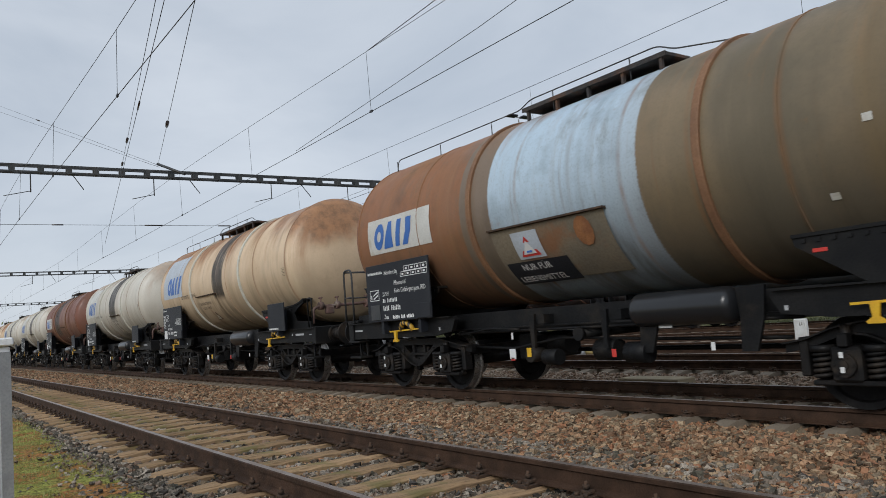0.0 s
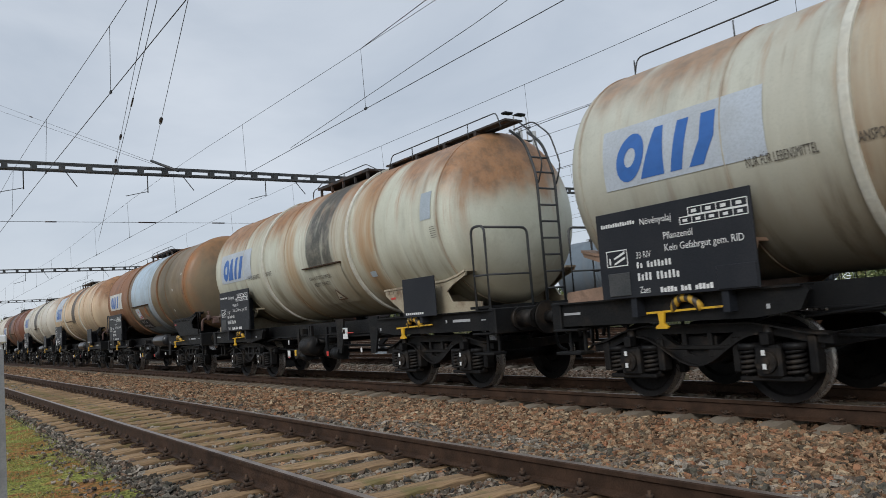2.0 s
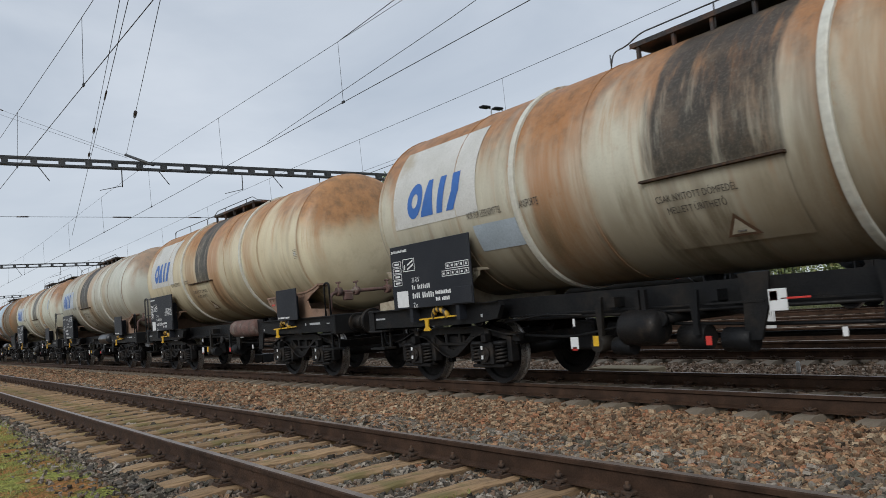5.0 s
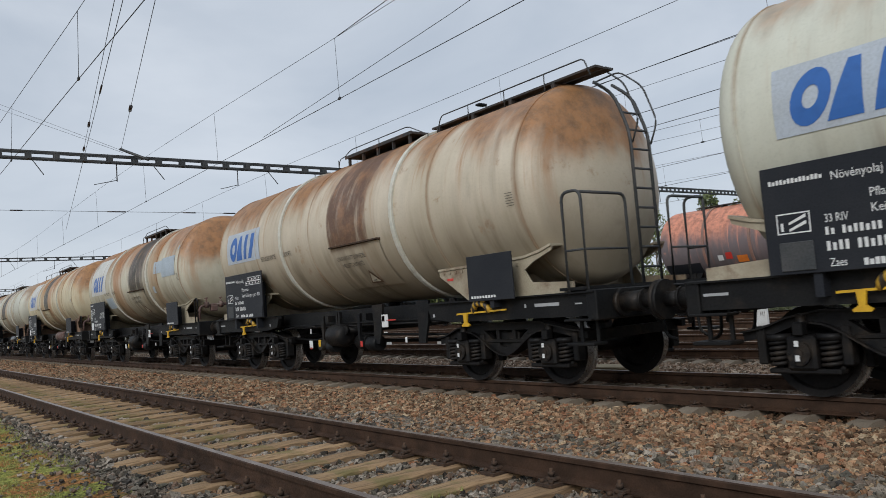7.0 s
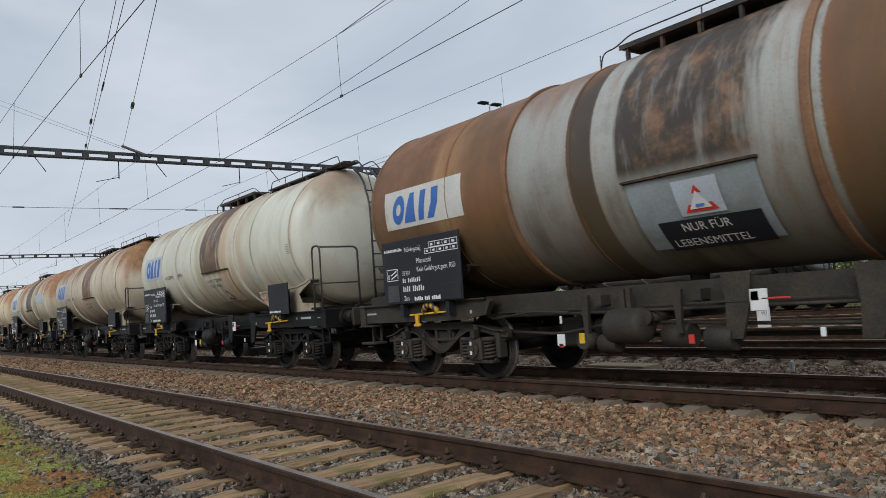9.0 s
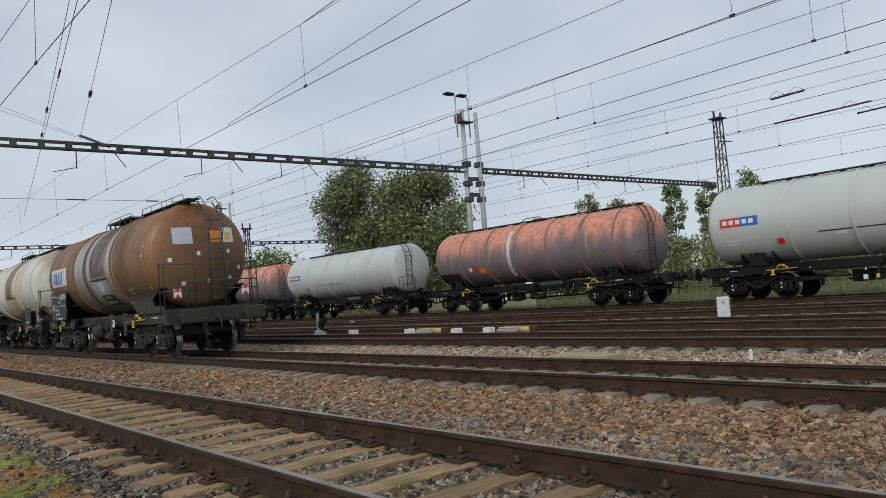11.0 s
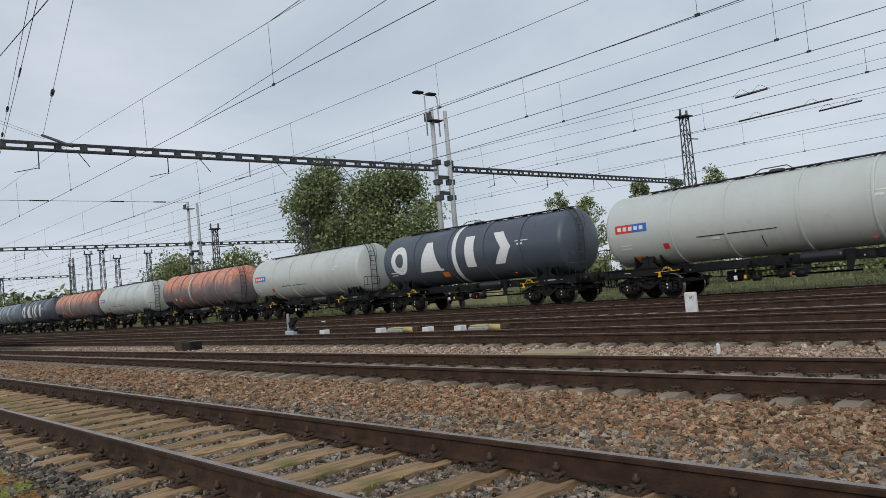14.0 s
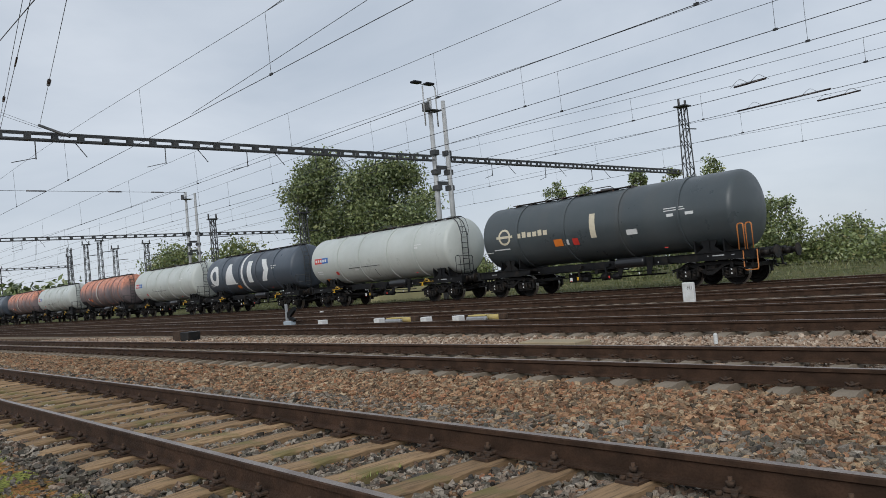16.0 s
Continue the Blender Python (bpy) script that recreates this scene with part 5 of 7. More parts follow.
def far_fittings(cfg, root, tank, r, zc, th, hb):
    """Fittings of the wagons on the far track."""
    zt = zc + r
    # marks are laid out for a tank of 1.31 m radius round a middle at 2.49 m, and enlarged to this one
    grow, shift = r / 1.31, cfg.get("shift", 0.0)
    p0, p1 = on_tank(r + 0.008, zc), on_tank(r + 0.014, zc)
    place, place2 = (lambda x, q: p0(x * grow + shift, q * grow)), (lambda x, q: p1(x * grow + shift, q * grow))
    part("roof_walk", roof_walk(-th + 1.6, cfg.get("walk_to", th + shift - 0.35), zt), M["dark_grating"], root, "dark boarded roof walk")
    bm = bmesh.new()
    rod(bm, (0, 0.1, zt - 0.1), (0, 0.1, zt + 0.14), 0.26, 16)
    tube(bm, [(-0.6, -0.5, zt + 0.02), (-0.3, -0.5, zt + 0.16), (0.6, -0.5, zt + 0.16), (0.8, -0.5, zt + 0.02)], 0.02, 5)
    part("dome_cover", bm, M["lattice"], root)
    if cfg.get("ladder", True):
        part("ladder", ladder_mesh(1, th + shift + 0.05, -0.45, zt, 0.06), M["lattice"] if not cfg.get("orange_rails") else M["lattice"], root, "steel end ladder")
    if cfg.get("orange_rails"):
        bm = bmesh.new()
        for x in (hb - 0.55, hb - 0.25):
            part("end_rail", tube(bmesh.new(), bend([(x, -1.25, 1.0), (x, -1.25, 2.15), (x + 0.22, -1.25, 2.15), (x + 0.22, -1.25, 1.0)], 0.1), 0.025, 6), M["orange_rail"], root, "orange end handrail")
        tube(bm, bend([(hb - 0.4, -1.3, 1.2), (hb - 0.4, -1.3, 0.5), (hb + 0.1, -1.3, 0.5), (hb + 0.1, -1.3, 1.2)], 0.08), 0.022, 6)
        part("end_rail", bm, M["orange_rail"], root, "orange end handrail")
    else:
        for s in (-1, 1):
            part("end_rail", shared("far_rails_%d_%.2f" % (s, hb), lambda: platform_rails(1, hb, s, 2.2), M["lattice"]), None, root)
    for name, mat, items in cfg.get("marks", ()):
        for x, z, w, h in items:
            s = arc(z, 1.31, 2.49)
            part(name, strip(bmesh.new(), x, x + w, s, s + h, place2, max(int(h / 0.12), 1)), mat, tank)
    for kind in cfg.get("art", ()):
        kind(tank, place, place2, 1.31, 2.49)


def stripes():
    k = Nodes("black_and_yellow_stripes", 0.5)
    w = k.n.new("ShaderNodeTexWave")
    w.inputs["Scale"].default_value = 3.4
    w.bands_direction = "X"
    k.link(k.coord, w.inputs["Vector"])
    k.color(k.mix(k.ramp(w.outputs["Fac"], 0.45, 0.55), (0.05, 0.04, 0.03), (0.55, 0.33, 0.04)))
    return k.mat


M["stripe"] = stripes()
M["hatch_cream"] = worn("stained_hatch_cream", (0.47, 0.43, 0.335), (0.37, 0.33, 0.25), 1.6, 0.6, 0, 30, 0.2, (0.26, 0.18, 0.10))
M["hatch_brown"] = worn("stained_hatch_brown", (0.155, 0.135, 0.10), (0.20, 0.165, 0.115), 1.6, 0.6, 0, 30, 0.2, (0.22, 0.10, 0.045))
M["hatch_grey"] = worn("stained_hatch_grey", (0.30, 0.35, 0.38), (0.20, 0.21, 0.19), 1.2, 0.6, 0, 30, 0.2, (0.14, 0.12, 0.09))
M["mark_grey"] = plain("grey_stencil", (0.38, 0.39, 0.40), 0.6)
M["rust_patch"] = worn("bare_rust", (0.34, 0.15, 0.055), (0.20, 0.08, 0.035), 4.0, 0.8, 0, 40, 0.3)
M["dusty_steel"] = worn("dust_brown_steel", (0.024, 0.021, 0.015), (0.042, 0.035, 0.024), 3.0, 0.75, 0, 40, 0.3)
M["rib"] = worn("faded_orange_rib", (0.30, 0.17, 0.13), (0.20, 0.135, 0.115), 1.5, 0.65, 0, 30, 0.2, (0.16, 0.125, 0.115))
M["valve"] = worn("rusty_valve_paint", (0.16, 0.09, 0.075), (0.09, 0.06, 0.05), 6.0, 0.75, 0, 50, 0.3, (0.22, 0.19, 0.16))
M["pale_sign"] = plain("yellow_sign_paint", (0.70, 0.48, 0.05), 0.5)
M["faded_red"] = plain("faded_brown_edge", (0.13, 0.075, 0.045), 0.6)
M["patch_blue"] = worn("faded_blue_patch", (0.40, 0.47, 0.53), (0.34, 0.40, 0.45), 2.0, 0.55, 0, 40, 0.1)
M["dark_grating"] = worn("dark_grating", (0.03, 0.029, 0.03), (0.06, 0.05, 0.045), 4.0, 0.7, 0.1, 50, 0.2, (0.13, 0.06, 0.03))
M["orange_rail"] = plain("orange_rail_paint", (0.55, 0.20, 0.05), 0.5)
M["cream_steel"] = worn("cream_saddle_paint", (0.42, 0.37, 0.27), (0.28, 0.23, 0.16), 2.0, 0.6, 0, 40, 0.2, (0.14, 0.08, 0.045))
M["salmon_steel"] = worn("dirty_salmon_saddle_paint", (0.30, 0.19, 0.13), (0.17, 0.11, 0.075), 2.0, 0.6, 0, 40, 0.2, (0.10, 0.06, 0.04))

RUST = (0.34, 0.15, 0.048)
P = {
    "w0": tank_paint("tank_brown_with_blue_courses", (0.21, 0.155, 0.09), (0.125, 0.105, 0.07), RUST, 0.30, 0.22, 0.55, None,
                     ((-6, -2.0, (0.27, 0.115, 0.05)), (-2.0, -1.30, (0.20, 0.15, 0.11)), (-1.30, 1.46, (0.44, 0.56, 0.66))), 0.5, (0.07, 0.06, 0.045), ring=0.3, spoil=0.22, stains=((4.95, 5.35, (0.38, 0.15, 0.05)), (2.5, 3.2, (0.12, 0.10, 0.065)), (3.9, 4.5, (0.17, 0.12, 0.06)), (-3.4, -2.6, (0.36, 0.16, 0.06)))),
    "w1": tank_paint("tank_pale_green_cream_rusty_crown", (0.60, 0.62, 0.525), (0.50, 0.51, 0.415), (0.36, 0.17, 0.07), 0.66, 0.2, 0.5, (0.40, 1.60, 2.4), (), 0.65, (0.20, 0.145, 0.075), band=(1.4, 2.7), stains=((-0.9, -0.2, (0.44, 0.30, 0.17)), (1.6, 2.3, (0.34, 0.25, 0.15)), (2.5, 3.2, (0.42, 0.24, 0.11))), spill=((0.05, 0.05, 0.044), (0.20, 0.185, 0.145))),
    "w2": tank_paint("tank_cream_black_spill", (0.545, 0.555, 0.475), (0.47, 0.475, 0.405), (0.33, 0.16, 0.07), 0.45, 0.16, 0.5, (-1.35, -0.05, 2.41), (), 0.65, (0.17, 0.13, 0.08), stains=((-2.0, -1.2, (0.42, 0.32, 0.21)), (-0.15, 0.7, (0.44, 0.29, 0.16)), (2.3, 2.9, (0.40, 0.31, 0.20)))),
    "w3": tank_paint("tank_cream_rusty_black_spill", (0.66, 0.60, 0.43), (0.60, 0.52, 0.35), (0.42, 0.19, 0.065), 0.72, 0.24, 0.5, (-0.95, 0.12, 2.4), (), 0.62, (0.17, 0.125, 0.06), band=(1.5, 2.7), stains=((-1.75, -0.85, (0.38, 0.25, 0.14)), (0.05, 0.8, (0.42, 0.20, 0.085)), (2.35, 2.9, (0.45, 0.27, 0.14))), spill=((0.026, 0.025, 0.023), (0.085, 0.078, 0.065))),
    "w4": tank_paint("tank_dirty_cream_rusty_crown", (0.60, 0.58, 0.47), (0.50, 0.47, 0.36), (0.38, 0.165, 0.055), 0.80, 0.26, 0.6, (0.30, 1.75, 2.4), (), 0.68, (0.15, 0.11, 0.06), band=(1.6, 2.9), stains=((-1.7, -0.7, (0.40, 0.19, 0.08)), (1.6, 2.3, (0.20, 0.15, 0.10)), (2.4, 3.4, (0.38, 0.24, 0.13))), spill=((0.03, 0.024, 0.018), (0.10, 0.07, 0.045))),
    "w5": tank_paint("tank_cream_rust_spill", (0.60, 0.53, 0.42), (0.51, 0.45, 0.345), RUST, 0.66, 0.34, 0.5, (0.1, 1.45, 2.38), (), 0.6, spill=((0.11, 0.052, 0.028), (0.25, 0.12, 0.055))),
    "w6": tank_paint("tank_white_cream_rust_spill", (0.63, 0.64, 0.55), (0.55, 0.555, 0.465), RUST, 0.36, 0.08, 0.38, (-0.05, 1.35, 2.38), (), 0.62, (0.30, 0.225, 0.135), band=(1.4, 2.6), ring=0.35, stains=((1.2, 2.1, (0.48, 0.31, 0.17)), (-0.4, 0.1, (0.40, 0.36, 0.22)), (2.3, 2.8, (0.46, 0.36, 0.24))), spill=((0.085, 0.042, 0.024), (0.24, 0.12, 0.052))),
    "w7": tank_paint("tank_rust_brown_grey_courses", (0.205, 0.09, 0.036), (0.122, 0.072, 0.036), (0.26, 0.105, 0.038), 0.42, 0.28, 0.5, (0.0, 1.7, 2.5),
                     ((-1.95, -0.75, (0.33, 0.335, 0.315)), (-0.75, -0.35, (0.06, 0.045, 0.035)), (-0.35, 2.38, (0.36, 0.375, 0.355))), 0.68, (0.10, 0.078, 0.038), band=(1.5, 3.0), ring=0.35, stains=((2.5, 3.1, (0.13, 0.065, 0.028)), (3.7, 4.6, (0.23, 0.115, 0.038)), (4.95, 5.4, (0.33, 0.17, 0.06)), (-3.6, -2.9, (0.36, 0.20, 0.09))), spoil=0.9, spill=((0.035, 0.027, 0.02), (0.20, 0.11, 0.06))),
    "tan": tank_paint("tank_tan_black_spill", (0.70, 0.54, 0.37), (0.60, 0.45, 0.30), (0.36, 0.17, 0.075), 0.6, 0.2, 0.45, (0.15, 0.95, 2.3), (), 0.6),
    "pale": tank_paint("tank_pale_grey_cream", (0.62, 0.59, 0.52), (0.55, 0.52, 0.45), (0.36, 0.18, 0.08), 0.3, 0.1, 0.4, (0.0, 1.2, 2.3), (), 0.5),
    "redbrown": tank_paint("tank_red_brown", (0.19, 0.07, 0.042), (0.15, 0.06, 0.038), (0.16, 0.06, 0.03), 0.5, 0.2, 0.3, (-1.5, 0.2, 2.0), (), 0.3, (0.09, 0.06, 0.04)),
    "far_white": tank_paint("tank_clean_white", (0.51, 0.54, 0.51), (0.47, 0.50, 0.468), (0.30, 0.25, 0.17), 0.06, 0.0, 0.10, None, (), 0.12, (0.30, 0.28, 0.22), 0.38, ring=0.06, lines=0.0),
    "far_orange": tank_paint("tank_flaking_orange_grey", (0.19, 0.155, 0.158), (0.14, 0.12, 0.125), (0.76, 0.31, 0.195), 0.88, 0.30, 0.35, None, (), 0.5, (0.11, 0.098, 0.104), band=(1.3, 2.5), ring=0.0, lines=0.0),
    "far_navy": tank_paint("tank_dark_blue_grey", (0.060, 0.078, 0.100), (0.072, 0.088, 0.110), (0.06, 0.06, 0.065), 0.1, 0.0, 0.12, None, (), 0.10, (0.05, 0.05, 0.05), 0.40, ring=0.1, lines=0.0),
    "far_grey": tank_paint("tank_anthracite", (0.056, 0.070, 0.077), (0.070, 0.084, 0.090), (0.07, 0.07, 0.07), 0.1, 0.0, 0.10, None, (), 0.10, (0.05, 0.05, 0.05), 0.38, ring=0.1, lines=0.0),
    "far_steel": tank_paint("tank_blue_grey", (0.15, 0.19, 0.22), (0.12, 0.15, 0.18), (0.06, 0.05, 0.05), 0.1, 0.05, 0.3, None, (), 0.3, (0.08, 0.08, 0.08), 0.45, lines=0.0),
}

PITCH = 13.6
NEAR = "train of used tank wagons"
small_panel = dict(panel=(-4.83, -2.82, 2.43, 3.05), logo=(-4.64, 1.33, 2.50, 0.46), motto=False, panel_mat=M["logo_white"])
WAGONS = {
    -9: dict(paint=P["pale"], label="pale cream tank wagon with rusty crown"),
    -8: dict(paint=P["tan"], label="tan bogie tank wagon with blue mark"),
    -7: dict(paint=P["pale"], label="pale cream tank wagon with rusty crown"),
    -6: dict(paint=P["tan"], label="tan bogie tank wagon with blue mark"),
    -5: dict(paint=P["pale"], label="pale cream tank wagon with rusty crown"),
    -4: dict(paint=P["pale"], label="pale grey cream tank wagon with black board"),
    -3: dict(paint=P["redbrown"], label="red-brown bogie tank wagon, streaked with dirt", band_mat=M["band_rust"], **small_panel),
    -2: dict(paint=P["pale"], label="pale grey cream tank wagon with black board", left_rails=True),
    -1: dict(paint=P["tan"], label="tan tank wagon with a black spill below the manhole", mirrored=True, panel_mat=M["logo_grey"]),
    0: dict(paint=P["w0"], label="brown tank wagon with light blue repainted middle", words=True, left_rails=True, small=False, hatch=-1.37, hatch_w=2.27, hatch_mat=M["hatch_brown"], food_sign=True, rust_patch=(0.27, 0.64, 1.95, 2.36),
            sign=0.72, rail_from=-4.95, band_mat=M["band_rust"], walk_x=(-1.24, 1.45), bands=(-1.75, 2.30), seams=(-3.2, 3.22, 5.2, -5.2), labels=((4.0, 2.62), (3.55, 2.0), (4.9, 3.05)), **small_panel),
    1: dict(paint=P["w1"], label="pale green-cream tank wagon with rusty crown and end ladder", words=True, ladder=True, hatch=0.2, hatch_w=1.64, patches=((4.75, 5.05, 2.75, 3.2), (2.75, 2.95, 2.0, 2.1)), saddle_mat=M["cream_steel"], panel_mat=M["logo_grey"],
            panel=(-4.80, -2.7, 2.46, 3.2), logo=(-4.62, 1.42, 2.52, 0.55), reservoir=False),
    2: dict(paint=P["w2"], label="cream tank wagon with black spill and salmon saddle", words=True, mirrored=True, saddle_mat=M["salmon_steel"], panel=(-4.80, -2.72, 2.50, 3.22), panel_mat=M["logo_grey"], logo=(-4.62, 1.42, 2.56, 0.55)),
    3: dict(paint=P["w3"], label="rust-streaked cream tank wagon with black spill", left_rails=True, mirrored=True, saddle_mat=M["salmon_steel"], labels=((5.0, 2.5),), panel=(-4.80, -2.72, 2.50, 3.78), logo=(-4.42, 1.42, 2.64, 0.55), reservoir_mat=M["valve"]),
    4: dict(paint=P["w4"], label="dirty cream tank wagon, rusty crown, blue patches", hatch=0.13, saddle_mat=M["cream_steel"], reservoir=False, panel=(-4.80, -2.70, 2.50, 3.78), logo=(-4.42, 1.42, 2.62, 0.55), patches=((-2.9, -2.0, 1.95, 2.32), (3.0, 3.75, 2.75, 3.1), (3.75, 4.9, 2.6, 3.15), (2.7, 2.9, 2.2, 2.4), (5.0, 5.1, 3.3, 3.4))),
    5: dict(paint=P["w5"], label="cream tank wagon with brown rust spill and end ladder", ladder=True, words=True, saddle_mat=M["cream_steel"], panel_mat=M["logo_grey"], panel=(-4.80, -3.0, 2.5, 3.2), logo=(-4.62, 1.42, 2.56, 0.55), reservoir=False),
    6: dict(paint=P["w6"], label="whitish tank wagon with brown spill and end ladder", ladder=True, words=True, saddle_mat=M["cream_steel"], panel_mat=M["logo_grey"], panel=(-4.80, -3.2, 2.5, 3.16), logo=(-4.66, 1.38, 2.56, 0.52), reservoir=False, squares=((2.45, 2.04), (2.46, 1.88), (2.67, 1.97), (2.94, 1.98), (3.13, 1.99), (2.89, 2.15), (5.01, 2.03), (5.21, 2.04))),
    7: dict(paint=P["w7"], label="rust-brown tank wagon with grey courses and tail plates", ladder=True, words=True, small=False, hatch=0.05, hatch_w=1.65, hatch_mat=M["hatch_grey"], food_sign=True, square=True, sign=0.9, dusty=True, bands=(-1.88, 2.25),
            band_mat=M["band_rust"], tail=True, reservoir=False, labels=((3.1, 1.9), (3.35, 1.93), (5.0, 2.75), (4.9, 1.88), (5.1, 3.0), (3.2, 1.8)), **small_panel),
}


def white_mark(tank, place, place2, r, zc):
    part("logo_panel", strip(bmesh.new(), -5.2, -4.5, arc(2.42, r, zc), arc(2.72, r, zc), place, 3), M["red"], tank, "red half of a name panel")
    part("logo_panel", strip(bmesh.new(), -4.5, -3.9, arc(2.42, r, zc), arc(2.72, r, zc), place, 3), M["blue"], tank, "blue half of a name panel")
    for i in range(5):
        part("logo_bar", strip(bmesh.new(), -5.1 + i * 0.225, -4.95 + i * 0.225, arc(2.50, r, zc), arc(2.64, r, zc), place2, 2), M["white"], tank)


def big_shapes(tank, place, place2, r, zc):
    """Huge white plain shapes: disc with a hole, triangle, girdling band, block and lozenge."""
    s0, h = arc(1.86, r, zc), 1.42
    part("white_ring", ring_shape(bmesh.new(), -4.32, s0 + h / 2, h / 2, h * 0.24, place2, 0, 360, 28, 0.88), M["white"], tank)
    bm = bmesh.new()
    for i in range(8):
        q0, q1 = i / 8, (i + 1) / 8
        add_shape(bm, [(-2.9 + 0.55 * q0, s0 + h * q0), (-1.4 - 0.55 * q0, s0 + h * q0), (-1.4 - 0.55 * q1, s0 + h * q1), (-2.9 + 0.55 * q1, s0 + h * q1)], place2)
    part("white_triangle", bm, M["white"], tank)
    part("white_band", lathe(bmesh.new(), [(-0.60, 1.45), (-0.32, 1.452)], 64, TANK_Z - 0.02), M["white"], tank)
    part("white_block", strip(bmesh.new(), 0.28, 0.86, s0, s0 + h, place2, 8), M["white"], tank)
    bm = strip(bmesh.new(), 1.98, 2.55, s0, s0 + h * 0.5, place2, 5, 0.5)
    strip(bm, 2.48, 3.05, s0 + h * 0.5, s0 + h, place2, 5, -0.5)
    part("white_lozenge", bm, M["white"], tank)


def round_mark(tank, place, place2, r, zc):
    c = arc(2.5, r, zc)
    bm = ring_shape(bmesh.new(), -4.3, c, 0.34, 0.25, place2)
    strip(bm, -4.75, -3.85, c - 0.05, c + 0.05, place2, 1)
    part("round_mark", bm, M["cream_mark"], tank, "cream round mark")
    for i in range(6):
        part("name_bar", strip(bmesh.new(), -3.6 + i * 0.28, -3.40 + i * 0.28, c - 0.11, c + (0.12 if i % 3 == 1 else 0.08), place2, 2), M["cream_mark"], tank)
    part("pale_strip", strip(bmesh.new(), 0.05, 0.3, arc(2.05, r, zc), arc(2.95, r, zc), place2, 8), M["cream_mark"], tank, "cream painted strip")


SMALL = (("marking", M["white"], ((-5.1, 1.95, 0.5, 0.05), (-5.1, 1.83, 0.45, 0.05), (3.3, 2.7, 0.7, 0.04), (3.4, 2.55, 0.3, 0.08), (-1.6, 1.85, 0.3, 0.1))),)
HAZ = (("orange_plate", M["orange"], ((-1.75, 1.88, 0.42, 0.3),)), ("red_plate", M["red"], ((-0.85, 1.86, 0.28, 0.28),)), ("white_plate", M["white"], ((-1.25, 1.9, 0.22, 0.22), (2.3, 2.0, 0.5, 0.25), (3.4, 2.75, 0.25, 0.12), (4.1, 2.75, 0.3, 0.12))))
GREY_MARKS = HAZ[:2] + (("white_plate", M["white"], ((-1.25, 1.9, 0.22, 0.22), (1.6, 2.0, 0.45, 0.2))), ("small_print", M["white"], ((3.2, 2.72, 0.75, 0.03), (3.2, 2.64, 0.8, 0.03), (3.3, 2.45, 0.25, 0.1), (4.0, 2.45, 0.3, 0.1), (-5.6, 1.9, 0.5, 0.04), (-5.0, 1.98, 0.9, 0.05))))
M["cream_mark"] = plain("cream_marking", (0.62, 0.56, 0.42), 0.5)
FARG = "train of tank wagons on the far track"
base = dict(far=True, group=FARG, half=7.4, piv=4.95, r=1.44, zc=2.74, tank=6.55)
white_far = dict(base, shift=-0.27, paint=P["far_white"], label="clean white bogie tank wagon with red name panel", bands=(-3.57, -1.43, 1.16, 3.47), band_mat=P["far_white"], seams=(), art=(white_mark,), marks=SMALL + (("side_pipe", M["board"], ((-2.1, 1.98, 2.7, 0.03), (0.05, 1.45, 0.035, 0.5))), ("red_plate", M["red"], ((-3.4, 1.72, 0.22, 0.22),)), ("orange_plate", M["orange"], ((-4.7, 1.4, 0.36, 0.24),))))
orange_far = dict(base, paint=P["far_orange"], label="flaking salmon-orange and grey tank wagon with raised ribs", bands=(-4.2, -2.3, -0.3, 1.65, 3.6, 5.4), band_mat=M["rib"], seams=(), marks=(("white_course", M["logo_white"], ((-0.75, 1.5, 0.2, 2.2),)), ("black_board", M["board"], ((-5.5, 1.5, 1.4, 0.45),)), ("orange_plate", M["orange"], ((-2.65, 1.74, 0.38, 0.26),)), ("red_plate", M["red"], ((-3.05, 1.88, 0.24, 0.24),)), ("white_plate", M["white"], ((-3.35, 1.85, 0.2, 0.2),))))
navy_far = dict(base, paint=P["far_navy"], label="dark blue tank wagon with huge white block marks", bands=(-3.55, -0.95, 1.55, 3.9), band_w=0.09, band_mat=P["far_navy"], seams=(), art=(big_shapes,), marks=(("orange_plate", M["orange"], ((-1.5, 1.55, 0.42, 0.28),)),) + SMALL)
grey_far = dict(base, tank=6.5, paint=P["far_grey"], handles=False, label="anthracite tank wagon with white round mark, orange rails", bands=(-3.96, -1.3, 1.43, 4.1), band_mat=P["far_grey"], seams=(), art=(round_mark,), marks=GREY_MARKS, orange_rails=True, walk_to=1.6, ladder=False)
steel_far = dict(base, paint=P["far_steel"], label="blue-grey tank wagon with white courses", bands=(-3.6, 3.6), band_mat=P["far_steel"], seams=(-1.2, 1.3), marks=(("white_course", M["logo_white"], ((-2.2, 1.5, 0.35, 2.4), (-0.6, 1.5, 0.3, 2.4), (1.9, 1.5, 0.35, 2.4))),))
FAR = [(156.75, grey_far), (142.05, white_far), (127.0, navy_far), (112.3, white_far), (96.1, orange_far), (80.0, white_far), (64.4, orange_far), (48.8, navy_far), (33.2, steel_far), (17.6, grey_far), (2.0, steel_far), (-13.6, steel_far), (-29.2, orange_far), (-44.8, grey_far), (-60.4, steel_far), (-76.0, white_far), (-91.6, steel_far)]
NEAR_Y, FAR_Y, FAR_Z = 8.29, 26.8, 0.01

